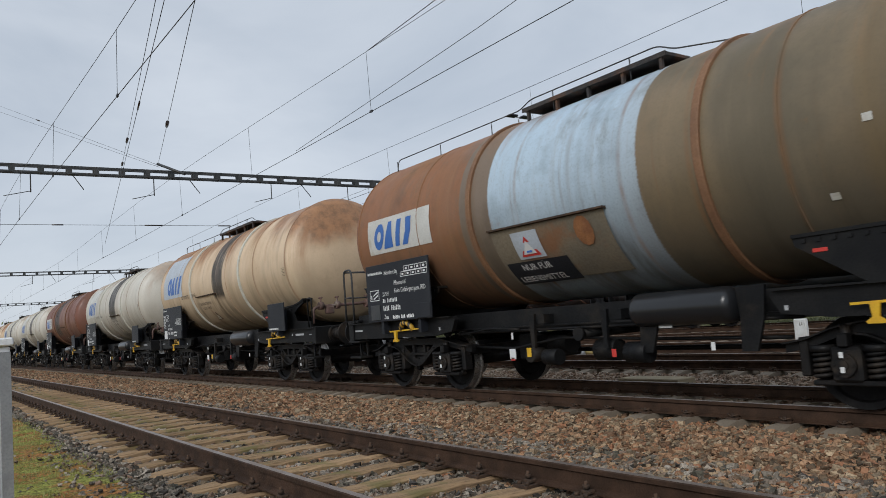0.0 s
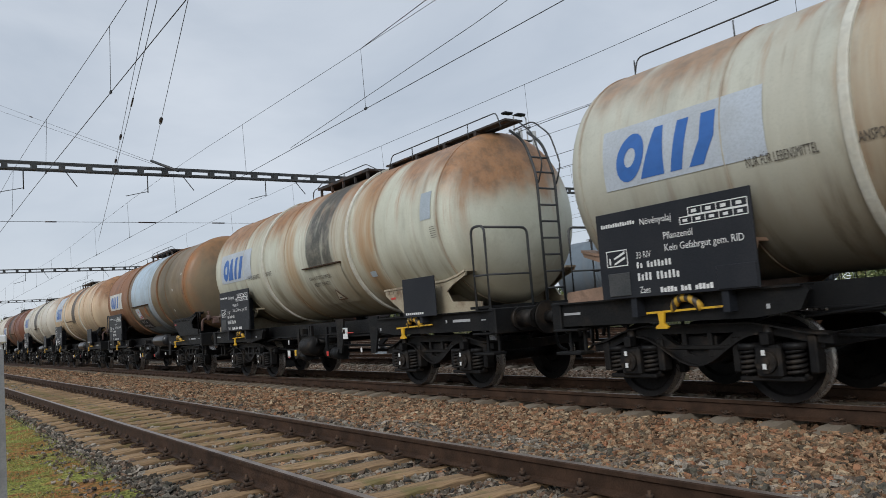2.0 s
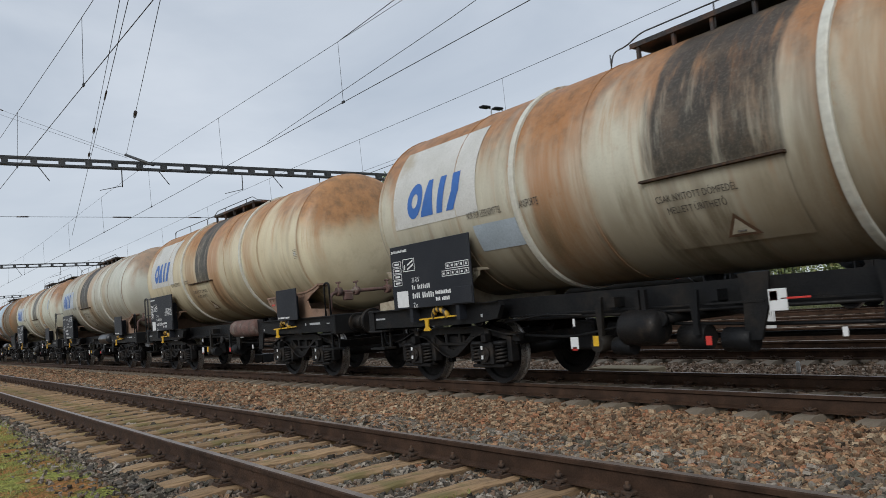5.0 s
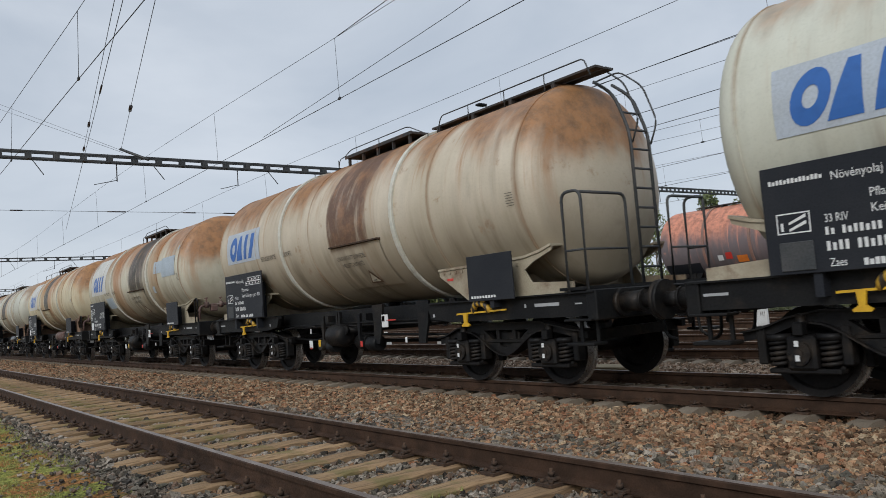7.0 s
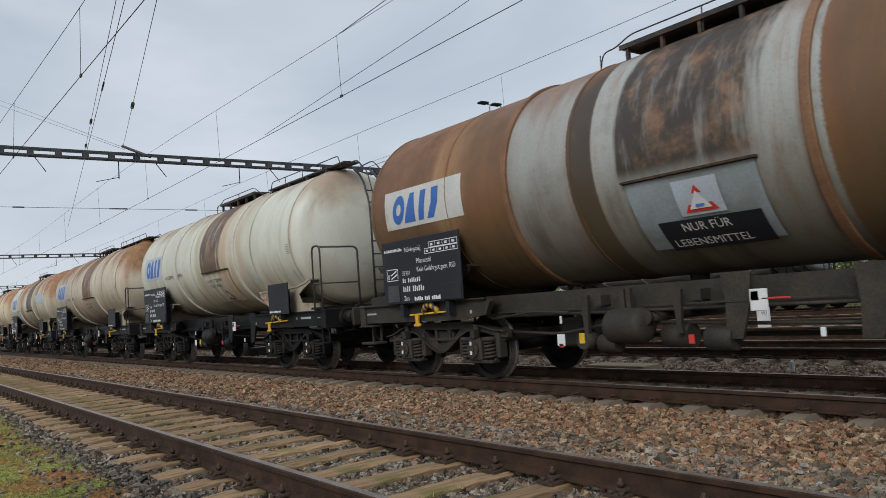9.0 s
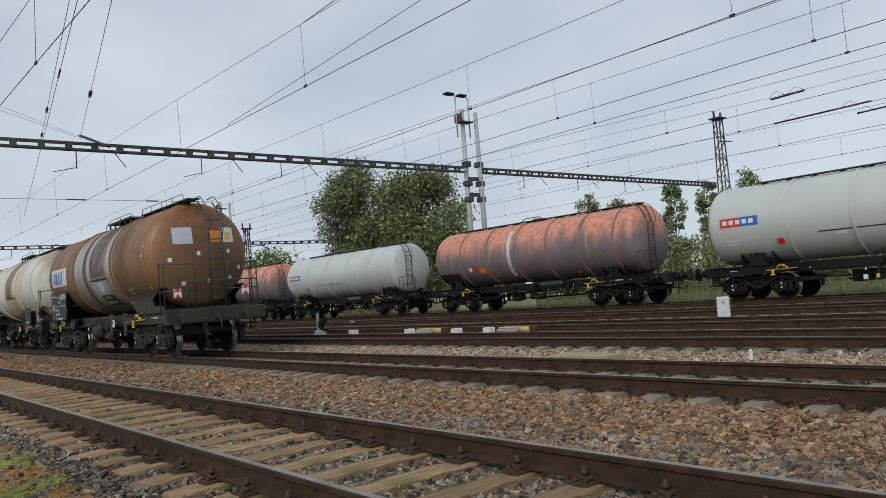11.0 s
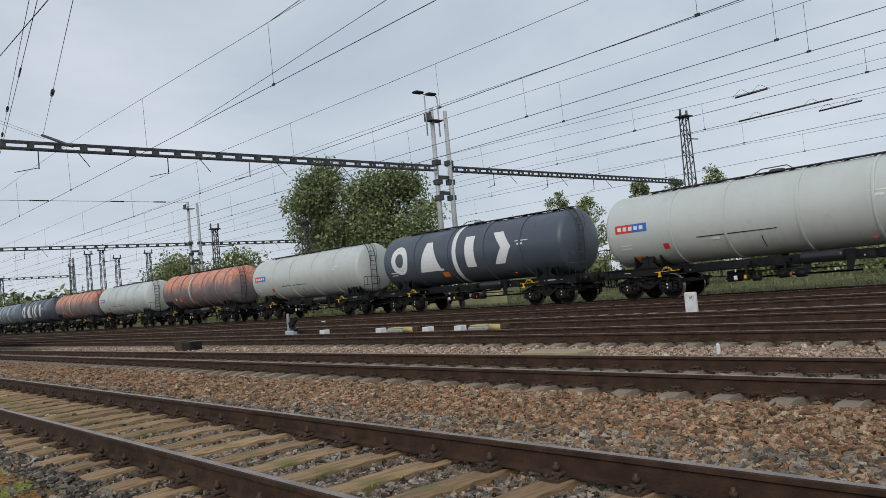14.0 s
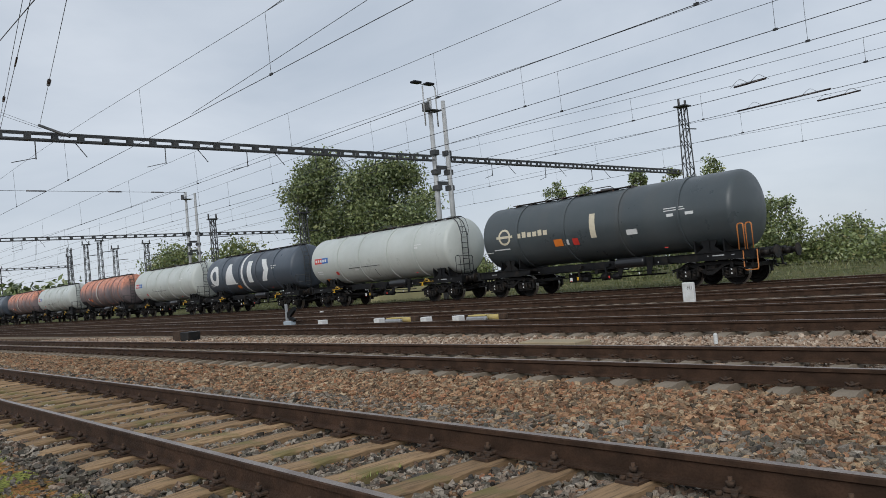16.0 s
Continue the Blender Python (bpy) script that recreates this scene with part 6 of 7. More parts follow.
near_train = [(k, *wagon(dict(cfg, group=NEAR))) for k, cfg in WAGONS.items()]
far_train = []
built = {}
for x0, cfg in FAR:
    key = cfg["label"]
    if key not in built:
        built[key] = wagon(cfg)[0]
        far_train.append((x0, built[key]))
    else:
        far_train.append((x0, copy_thing(built[key], pose(0, 0, 0))))

# ---- tracks ----
track(3.2, 0.05, "siding on old wooden sleepers with worn rails", wooden=True, x0=-70, pieces=-42)
track(8.29, 0.0, "main track on pale concrete sleepers", x0=-75, pieces=-42)
track(13.13, 0.0, "yard track on concrete sleepers, dark rails", x0=-60, pieces=-26)
track(17.0, -0.01, "yard track on concrete sleepers, rusty rails", x0=-55, pieces=20)
track(20.7, 0.05, "yard track on concrete sleepers, rusty rails", x0=-50, pieces=20)
track(26.8, 0.01, "far yard track under the tank train", x0=-50, pieces=20)


# ---- ballast stones ----
def stones(name, label, material, regions, seed):
    """Loose angular stones, each an uneven broken block. regions: x from, x to, y from, y to, per square metre, size, height."""
    rng = np.random.default_rng(seed)
    b = bmesh.new()
    bmesh.ops.create_cube(b, size=1.35)
    bmesh.ops.triangulate(b, faces=b.faces[:])
    v0 = np.array([v.co[:] for v in b.verts])
    f0 = np.array([[v.index for v in f.verts] for f in b.faces])
    b.free()
    vs = []
    for x0, x1, y0, y1, dens, size, z in regions:
        n = int((x1 - x0) * (y1 - y0) * dens)
        c = np.stack([rng.uniform(x0, x1, n), rng.uniform(y0, y1, n), z + rng.uniform(-0.95, 0.75, n) * size], 1)
        s = size * rng.uniform(0.45, 1.35, (n, 1, 1)) * rng.uniform(0.55, 1.2, (n, 1, 3)) * np.array([1.15, 1.0, 0.72])
        w = (v0[None] + rng.uniform(-0.42, 0.42, (n, len(v0), 3))) * s
        a, t = rng.uniform(0, 6.283, n), rng.uniform(-1.2, 1.2, n)
        y2, z2 = w[..., 1] * np.cos(t)[:, None] - w[..., 2] * np.sin(t)[:, None], w[..., 1] * np.sin(t)[:, None] + w[..., 2] * np.cos(t)[:, None]
        x3, y3 = w[..., 0] * np.cos(a)[:, None] - y2 * np.sin(a)[:, None], w[..., 0] * np.sin(a)[:, None] + y2 * np.cos(a)[:, None]
        vs.append((np.stack([x3, y3, z2], -1) + c[:, None]).reshape(-1, 3))
    v = np.concatenate(vs)
    n = len(v) // len(v0)
    f = (f0[None] + (np.arange(n) * len(v0))[:, None, None]).reshape(-1, 3)
    me = bpy.data.meshes.new(name)
    me.vertices.add(len(v)), me.loops.add(f.size), me.polygons.add(len(f))
    me.vertices.foreach_set("co", v.ravel())
    me.loops.foreach_set("vertex_index", f.ravel())
    me.polygons.foreach_set("loop_start", np.arange(0, f.size, 3))
    me.polygons.foreach_set("use_smooth", np.zeros(len(f), dtype=bool))
    me.update(calc_edges=True)
    me.materials.append(material)
    return tagged(new(name, me), label, "ballast", kind="stuff")


stones("brown_ballast", "rust-brown angular ballast stones between the tracks", M["brown_stone"],
       [(-12, 1.5, 4.7, 6.85, 1250, 0.031, -0.205), (-34, -12, 4.6, 6.85, 620, 0.040, -0.205), (-75, -34, 4.6, 6.85, 210, 0.062, -0.215), (-12, 2, 6.85, 7.12, 1000, 0.031, -0.222), (-24, 3, 6.85, 8.6, 420, 0.034, -0.262), (-9, 1.5, 2.2, 4.4, 260, 0.028, -0.212)], 3)
stones("pale_ballast", "pale grey and tan ballast between the main tracks", M["pale_stone"],
       [(-24, 3, 8.6, 9.7, 400, 0.036, -0.262), (-20, 4, 9.7, 11.75, 420, 0.034, -0.22), (-42, -20, 9.7, 11.75, 220, 0.045, -0.22), (-20, 4, 11.75, 14.4, 160, 0.036, -0.262), (-14, 4, 14.4, 15.7, 160, 0.04, -0.24)], 7)
stones("grey_ballast", "grey angular ballast stones in the siding", M["grey_stone"],
       [(-9, 1.5, 4.45, 5.4, 800, 0.032, -0.20), (-26, -9, 4.4, 5.0, 480, 0.042, -0.20), (-9, 1.5, 1.9, 4.45, 1100, 0.030, -0.208), (-28, -9, 1.9, 4.45, 440, 0.038, -0.215),
        (-6.5, 1.0, 1.3, 1.95, 700, 0.030, -0.185), (-14, -6.5, 1.62, 2.0, 600, 0.030, -0.185), (-12, -3, 1.25, 1.72, 120, 0.024, -0.168), (-12, -3, 0.3, 1.25, 14, 0.02, -0.165), (-60, -28, 1.9, 4.45, 160, 0.06, -0.225), (-26, -14, 1.75, 2.0, 230, 0.042, -0.18)], 4)


# ---- catenary: portals, masts, wires ----
def ladder_beam(bm, y0, y1, z, h=0.25, d=0.3):
    """A portal beam: two flat chords on each face, upright battens between them."""
    for s in (-1, 1):
        for zz in (z, z + h):
            box(bm, s * d / 2 - 0.025, s * d / 2 + 0.025, y0, y1, zz - 0.032, zz + 0.032)
        y = y0 + 0.3
        while y < y1:
            box(bm, s * d / 2 - 0.02, s * d / 2 + 0.02, y - 0.09, y + 0.09, z, z + h)
            y += 0.95
    y = y0 + 0.3
    while y < y1:
        box(bm, -d / 2, d / 2, y - 0.04, y + 0.04, z - 0.03, z + 0.03)
        y += 0.95
    return bm


def drop_arms(bm, ys, z):
    """Short hangers with slanting registration arms under a beam."""
    for y in ys:
        rod(bm, (0, y, z), (0, y, z - 0.75), 0.022, 6)
        rod(bm, (0, y + 1.4, z), (0.3, y + 1.75, z - 0.65), 0.018, 6)
        rod(bm, (0.25, y - 0.9, z - 0.95), (0, y, z - 0.7), 0.014, 6)
    return bm


def portal(x, y0, y1, z, ys, label):
    root = new("catenary_portal_beam")
    root.location = (x, 0, 0)
    tagged(root, label, "catenary beam", group="catenary portals")
    part("beam", ladder_beam(bmesh.new(), y0, y1, z), M["lattice"], root)
    for y in ys:
        part("hanger", drop_arms(bmesh.new(), (y,), z), M["lattice"], root)
    return root


def twin_mast(x, y, top, lamps=True, gap=0.95, beam=8.1):
    """Two tapered tubular masts side by side with collars, a platform and two flat lamps."""
    root = new("catenary_mast")
    root.location = (x, y, 0)
    tagged(root, "pair of grey steel masts with two flat floodlights", "mast", group="catenary masts")
    for i, s in enumerate((-0.5, 0.5)):
        part("post", rod(bmesh.new(), (0.15 * s, s * gap, -0.2), (0.15 * s, s * gap * 0.95, top - 0.1 * i), 0.17, 14, 0.12), M["mast"], root)
    for z in (beam + 0.1, beam - 1.0, beam - 1.9):
        for s in (-1, 1):
            part("collar", box(bmesh.new(), -0.2, 0.2, s * 0.475 - 0.2, s * 0.475 + 0.2, z - 0.12, z + 0.18, 0.02), M["lattice"], root)
    for z in (beam - 1.6, beam - 0.7):
        part("cross_tie", box(bmesh.new(), -0.08, 0.08, -0.5, 0.5, z - 0.1, z + 0.1), M["lattice"], root)
    bm = bmesh.new()
    box(bm, -0.3, 0.3, -0.85, 0.1, top - 0.75, top - 0.70), box(bm, -0.3, 0.3, -0.85, -0.8, top - 0.7, top - 0.3)
    part("platform", bm, M["lattice"], root)
    if lamps:
        for s, yy in ((-1, -0.95), (1, 0.0)):
            bm = rod(bmesh.new(), (0, yy, top - 1.6), (0, yy, top + 0.62), 0.04, 8)
            tube(bm, [(0, yy, top + 0.6), (0, yy - 0.08 * s, top + 0.72), (0, yy - 0.25, top + 0.78)], 0.03, 6)
            p = part("lamp_arm", bm, M["mast"], root)
            part("lamp", box(bmesh.new(), -0.2, 0.2, yy - 0.75, yy - 0.15, top + 0.74, top + 0.86, 0.04), M["board"], p, "flat dark floodlight")
    return root


def lattice_mast(x, y, top, w0=0.62, w1=0.4, group="catenary masts", label="dark steel lattice mast", arms=True):
    root = new("lattice_mast")
    root.location = (x, y, 0)
    tagged(root, label, "mast", group=group)
    bm = bmesh.new()
    for sx in (-1, 1):
        for sy in (-1, 1):
            rod(bm, (sx * w0 / 2, sy * w0 / 2, -0.2), (sx * w1 / 2, sy * w1 / 2, top), 0.055, 5)
    n = max(int(top / 0.85), 4)
    for i in range(n):
        za, zb = top * i / n, top * (i + 1) / n
        wa, wb = w0 + (w1 - w0) * i / n, w0 + (w1 - w0) * (i + 1) / n
        s = 1 if i % 2 else -1
        for e in (-1, 1):
            rod(bm, (s * wa / 2, e * wa / 2, za), (-s * wb / 2, e * wb / 2, zb), 0.03, 4)
            rod(bm, (e * wa / 2, s * wa / 2, za), (e * wb / 2, -s * wb / 2, zb), 0.03, 4)
    part("lattice", bm, M["lattice"], root)
    if arms:
        bm = box(bmesh.new(), -w1, w1, -w1 * 1.1, w1 * 1.1, top - 0.05, top + 0.05)
        for s in (-1, 1):
            rod(bm, (0, s * w1, top - 0.1), (0, s * w1, top + 0.55), 0.09, 6)
        part("head", bm, M["lattice"], root)
        part("bracket", rod(bmesh.new(), (0, 0, top - 1.8), (0, 1.9, top - 1.7), 0.05, 5), M["lattice"], root)
    return root


BEAM_X = -31.0
portal(BEAM_X, -3.0, 28.3, 7.78, (3.6, 8.0, 13.0, 16.8, 20.5, 24.2), "long dark steel portal beam over the tracks")
portal(BEAM_X, 29.5, 54.6, 7.78, (33, 38, 43), "dark steel portal beam over the far tracks")
twin_mast(BEAM_X, 28.9, 11.35)
lattice_mast(BEAM_X + 0.3, 55.6, 13.2, 0.85, 0.5, label="tall dark lattice tower at the beam's end")
lattice_mast(BEAM_X, -3.6, 9.5)
portal(-72.0, -4.0, 32.0, 7.6, (3.2, 8.3, 13.1, 17, 20.7), "distant dark portal beam over the tracks")
twin_mast(-72.0, 32.4, 12.0, lamps=False, beam=7.7)
portal(-72.0, 33.0, 60.0, 7.6, (40, 46), "distant dark portal beam over the tracks")
lattice_mast(-70.0, 33.6, 9.0)
portal(-118.0, -4.0, 34.0, 7.6, (3.2, 8.3, 13.1, 17, 20.7, 24.4), "distant dark portal beam over the tracks")
for mx, my, mt in ((-118, 34.0, 10.4), (-125, 38.5, 11.4), (-122, 39.6, 11.7), (-120, 41.2, 10.2), (-112, 43, 10.2), (-170, 8, 9.5), (-165, -3, 9.5), (-160, 46, 12), (-190, 40, 12), (-62, 39.0, 8.6), (-150, 30, 10)):
    lattice_mast(mx, my, mt, 0.8, 0.5, arms=my > 36)


def wire(bm, pts, r=0.012):
    tube(bm, pts, r, 4)
    return bm


def catenary(y, contact, carrier, x0, x1, sag, wob, label, first=-31.0, span=44.0):
    """A contact wire under its carrier wire, hung from droppers, zigzagging a little from beam to beam."""
    root = new("overhead_line")
    tagged(root, label, "overhead wire", group="overhead lines")
    xs = [x0 + (x1 - x0) * i / 90 for i in range(91)]
    off = lambda x: wob * math.cos(math.pi * (x - first) / span)
    part("contact_wire", wire(bmesh.new(), [(x, y + off(x), contact) for x in xs], 0.0085), M["wire"], root)
    hang = lambda x: carrier - sag * (1 - math.cos(2 * math.pi * (x - first) / span)) / 2
    part("carrier_wire", wire(bmesh.new(), [(x, y + off(x) * 0.5, hang(x)) for x in xs], 0.0065), M["wire"], root)
    x = -14.05
    while x > x0:
        x -= 7.3
    while x < x1 - 1:
        if x > -120:
            bm = rod(bmesh.new(), (x, y + off(x), contact), (x, y + off(x) * 0.5, hang(x)), 0.005, 4)
            box(bm, x - 0.05, x + 0.05, y + off(x) - 0.015, y + off(x) + 0.015, contact - 0.02, contact + 0.03)
            part("dropper", bm, M["wire"], root)
        x += 7.3
    return root


catenary(3.11, 5.65, 7.24, -420, 14, 0.40, -0.15, "contact wire and carrier over the siding")
catenary(8.29, 5.87, 7.5, -420, 30, 0.35, 0.10, "contact wire and carrier over the main track", first=-31, span=50.0)
catenary(13.13, 5.84, 7.12, -420, 40, 0.16, 0.12, "contact wire and carrier over a yard track", first=-30)
catenary(16.5, 5.9, 7.2, -420, 50, 0.2, 0.15, "contact wire and carrier over a yard track", first=-28)
catenary(18.2, 5.9, 7.2, -420, 50, 0.15, 0.1, "contact wire and carrier over a yard track", first=-25)
catenary(22.0, 5.9, 6.9, -420, 50, 0.35, 0.2, "contact wire and carrier over a far track", first=-28)
catenary(26.85, 6.32, 7.70, -420, 50, 0.45, 0.2, "contact wire and carrier over a far track", first=-31)
catenary(30.0, 6.0, 7.2, -420, 60, 0.45, 0.2, "contact wire and carrier over a distant track", first=-31)
catenary(36.0, 6.0, 7.2, -420, 60, 0.45, 0.2, "contact wire and carrier over a distant track", first=-31)


def guy_wires():
    """Slanting feeder and stay wires with their insulators."""
    root = new("stay_wires")
    tagged(root, "slanting stay wires with dark insulators", "overhead wire")
    eye = Vector(EYE)

    def at(d, s):
        return eye + Vector(d) * s
    bm = bmesh.new()
    lines = [((-3.373, 1, 1.927), (-4.566, 1, 1.017), 3.0, 6.6, ((0.738, 0.04), (0.953, 0.04))),
             ((-3.196, 1, 1.840), (-5.094, 1, 0.644), 3.0, 7.2, ((0.28, 0.02),)),
             ((-2.819, 1, 1.656), (-3.784, 1, 0.868), 3.2, 7.6, ((0.627, 0.05),)),
             ((-48.628, 1, 15.246), (-3.726, 1, 0.850), 1.6, 8.1, ((0.24, 0.02), (0.656, 0.035))),
             ((-48.991, 1, 14.923), (-3.756, 1, 0.851), 1.6, 8.1, ((0.25, 0.02),))]
    for a, b, sa, sb, ins in lines:
        p, q = at(a, sa), at(b, sb)
        wire(bm, [p, p.lerp(q, 0.5), q], 0.0065)
        for t, r in ins:
            c, d = p.lerp(q, t), (q - p).normalized()
            part("insulator", rod(bmesh.new(), c - d * 0.28, c + d * 0.28, r, 8), M["insulator"], root)
    wire(bm, [(-18, 8.3, 5.89), (-10, 8.29, 6.30), (0, 8.3, 7.1)], 0.007)
    p, q = Vector((-13.9, 8.29, 7.22)), Vector((2.0, 9.4, 8.6))
    wire(bm, [p, p.lerp(q, 0.5), q], 0.010)
    part("strut", rod(bmesh.new(), (-31.10, 8.20, 8.37), (-29.82, 8.90, 7.72), 0.055, 8), M["lattice"], root)
    part("stay_wire", bm, M["wire"], root)


guy_wires()


def section_gear(x, y, z, length, label):
    root = new("section_insulator")
    tagged(root, label, "overhead fitting", group="overhead fittings")
    part("insulator_rod", rod(bmesh.new(), (x, y, z), (x + length, y + 0.1, z + 0.05), 0.032, 6), M["insulator"], root)
    bm = bmesh.new()
    for t in (0.2, 0.8):
        tube(bm, bend([(x + length * t - 0.3, y, z), (x + length * t, y, z + 0.22), (x + length * t + 0.3, y, z)], 0.1), 0.006, 4)
    part("jumper", bm, M["wire"], root)


def cross_span(x, y0, y1, z, bars):
    """A span wire across the tracks with rod insulators in it."""
    root = new("cross_span_wire")
    tagged(root, "thin cross-span wire with dark rod insulators", "overhead wire")
    part("span_wire", wire(bmesh.new(), [(x, y0 + (y1 - y0) * i / 8, z) for i in range(9)], 0.018), M["wire"], root)
    for y, n in bars:
        part("insulator", rod(bmesh.new(), (x, y, z), (x, y + n, z), 0.06, 6), M["insulator"], root)


cross_span(-72.0, -4.0, 32.0, 11.95, ((9.9, 0.9), (17.6, 1.6), (24.5, 1.2), (28.5, 1.2)))
section_gear(-12.66, 26.85, 6.31, 3.25, "long dark section insulator in a contact wire")
section_gear(-10.4, 22.0, 6.12, 0.95, "short dark insulator on a carrier wire")
section_gear(-11.0, 30.0, 6.6, 1.5, "short dark insulator on a carrier wire")


# ---- trees and bushes ----
def tree(x, y, h, w, seed, name="tree", label="broad green poplar with loose dense crown", leaf="leaf", n=5200, size=0.30, trunk=True, low=0.12, group="trees behind the yard"):
    rng = random.Random(seed)
    nr = np.random.default_rng(seed)
    root = new(name)
    root.location = (x, y, -0.15)
    tagged(root, label, name, group=group)
    lumps = []
    for i in range(44):
        t = rng.uniform(low, 0.96)
        spread = w * 0.5 * math.sin(math.pi * min(0.25 + 0.62 * t, 1.0)) ** 0.8
        a, d = rng.uniform(0, 6.283), spread * rng.uniform(0.25, 0.82)
        lumps.append((d * math.cos(a), d * math.sin(a), t * h, w * rng.uniform(0.10, 0.17)))
    lumps.append((0, 0, h * 0.9, w * 0.14))
    if trunk:
        bm = rod(bmesh.new(), (0, 0, 0), (0, 0, h * 0.5), w * 0.028, 8, w * 0.016)
        for lx, ly, lz, lr in lumps[:11]:
            b = Vector((lx, ly, lz))
            a = Vector((0, 0, min(lz * 0.55, h * 0.5)))
            rod(bm, a, a.lerp(b, 0.55) + Vector((0, 0, 0.1)), w * 0.012, 6, w * 0.007)
            rod(bm, a.lerp(b, 0.55) + Vector((0, 0, 0.1)), b, w * 0.007, 5, w * 0.003)
        part("trunk", bm, M["bark"], root)
    per = n // len(lumps)
    P0 = []
    for lx, ly, lz, lr in lumps:
        d = nr.normal(0, 1, (per, 3))
        d /= np.linalg.norm(d, axis=1)[:, None]
        rr = lr * 1.35 * nr.uniform(0.0, 1.0, (per, 1)) ** 0.45 * nr.uniform(0.7, 1.15, (per, 1)) * np.array([1, 1, 0.9])
        P0.append(np.array([lx, ly, lz]) + d * rr)
    c = np.concatenate(P0)
    c = c[c[:, 2] > 0.1]
    m = len(c)
    u, v = nr.normal(0, 1, (m, 3)), nr.normal(0, 1, (m, 3))
    u /= np.linalg.norm(u, axis=1)[:, None]
    v -= u * (u * v).sum(1)[:, None]
    v /= np.linalg.norm(v, axis=1)[:, None]
    s = size * nr.uniform(0.5, 1.2, (m, 1))
    q = np.stack([c - u * s, c + v * s * 0.55, c + u * s, c - v * s * 0.55], 1).reshape(-1, 3)
    me = bpy.data.meshes.new("crown")
    me.from_pydata(q.tolist(), [], np.arange(4 * m).reshape(-1, 4).tolist())
    me.materials.append(M[leaf])
    part("crown", me, None, root)
    return root


tree(-67.0, 45.5, 15.4, 11.5, 1, n=42000, size=0.18)
tree(-57.5, 46.0, 13.0, 11.0, 2, n=36000, size=0.18)
tree(-62.5, 48.0, 12.0, 12.0, 12, n=9000, size=0.3)
tree(-125.0, 52.0, 9.8, 17.0, 3, n=9000, size=0.3, label="wide low tree with yellowing leaves", leaf="leaf2")
tree(-98.0, 50.0, 8.0, 10.0, 4, n=2600, size=0.26, label="thin airy tree behind the wagons", leaf="leaf2")
tree(-88.0, 46.0, 8.2, 9.0, 5, n=2400, size=0.26, label="thin airy tree behind the wagons", leaf="leaf2")
for i, (tx, ty, th, tw) in enumerate(((-47.7, 60, 10.2, 3.6), (-44.3, 60, 9.5, 4.0), (-38.2, 60, 10.0, 2.8), (-35.0, 60.5, 9.6, 3.0), (-31.2, 60, 10.2, 4.2), (-54, 60, 8.6, 3.6), (-24.2, 56, 5.0, 4.0), (-21, 58, 2.8, 6), (-41, 62, 7.0, 5), (-26.5, 57, 3.6, 5))):
    tree(tx, ty, th, tw, 20 + i, n=3600, size=0.15, label="slender young tree beyond the yard", leaf="leaf2" if i % 2 else "leaf")
for i in range(34):
    rb = random.Random(100 + i)
    bx, by = -120 + i * 4.6 + rb.uniform(-1.5, 1.5), 52 + rb.uniform(-5, 12)
    if bx > -16:
        by = 50 + rb.uniform(-4, 8)
    tree(bx, by, rb.uniform(2.2, 4.6) * (0.45 if bx > -27 else 0.9), rb.uniform(4.0, 6.5), 100 + i, "bush", "tangled green and yellowing bush behind the yard", "leaf2", 3400, 0.15, False, 0.1, "bushes behind the yard")
for i in range(14):
    rb = random.Random(300 + i)
    tree(-330 + i * 14 + rb.uniform(-4, 4), 60 + rb.uniform(-40, 60), rb.uniform(6, 11), rb.uniform(14, 22), 300 + i, "tree", "distant hazy green tree", "leaf", 700, 0.9, True, 0.05, "distant trees")


# ---- small trackside things ----
def km_post(x, y):
    root = part("marker_post", box(bmesh.new(), -0.17, 0.17, -0.07, 0.07, -0.26, 0.46, 0.03), M["white_concrete"])
    root.location = (x, y, 0.0)
    tagged(root, "white concrete marker post between the tracks", "marker post")
    part("figures", add_text(bmesh.new(), "64.1", 0.16, lambda u, v: Vector((-0.01 + u * 0.6, -0.075, 0.26 + v))), M["text_dark"], root)
    return root


km_post(-10.8, 18.9)


def stub(x, y, h, w, label, mat="white_concrete"):
    o = part("marker_stub", box(bmesh.new(), -w / 2, w / 2, -w / 2, w / 2, -0.2, h, 0.02), M[mat])
    o.location = (x, y, 0)
    return tagged(o, label, "marker stub", group="trackside stubs")


stub(-5.75, 10.7, -0.02, 0.06, "small white marker peg in the ballast")
for sx, sy in ((-23.8, 15.45), (-20.35, 15.45), (-16.45, 15.45), (-17.75, 15.3), (-33.0, 21.5)):
    stub(sx, sy, 0.02, 0.28, "low white-painted concrete block beside the rails")


M["pale_yellow"] = worn("faded_yellow_paint", (0.52, 0.40, 0.12), (0.42, 0.33, 0.14), 4.0, 0.7, 0, 40, 0.2)


def point_machine(x, y):
    root = new("point_machine")
    root.location = (x, y, -0.14)
    tagged(root, "yellow and grey point machine with rods", "point machine")
    part("case", box(bmesh.new(), -0.6, 0.2, -0.2, 0.2, 0.0, 0.13, 0.04), M["galv"], root)
    part("lid", box(bmesh.new(), -0.55, 0.15, -0.16, 0.16, 0.13, 0.17, 0.02), M["pale_yellow"], root)
    part("motor", rod(bmesh.new(), (0.15, 0, 0.09), (0.62, 0, 0.09), 0.085, 12), M["pale_yellow"], root)
    part("coupling_box", box(bmesh.new(), 0.62, 0.85, -0.1, 0.1, 0.02, 0.2, 0.03), M["clip"], root)


point_machine(-15.25, 15.35)
point_machine(-19.1, 15.35)


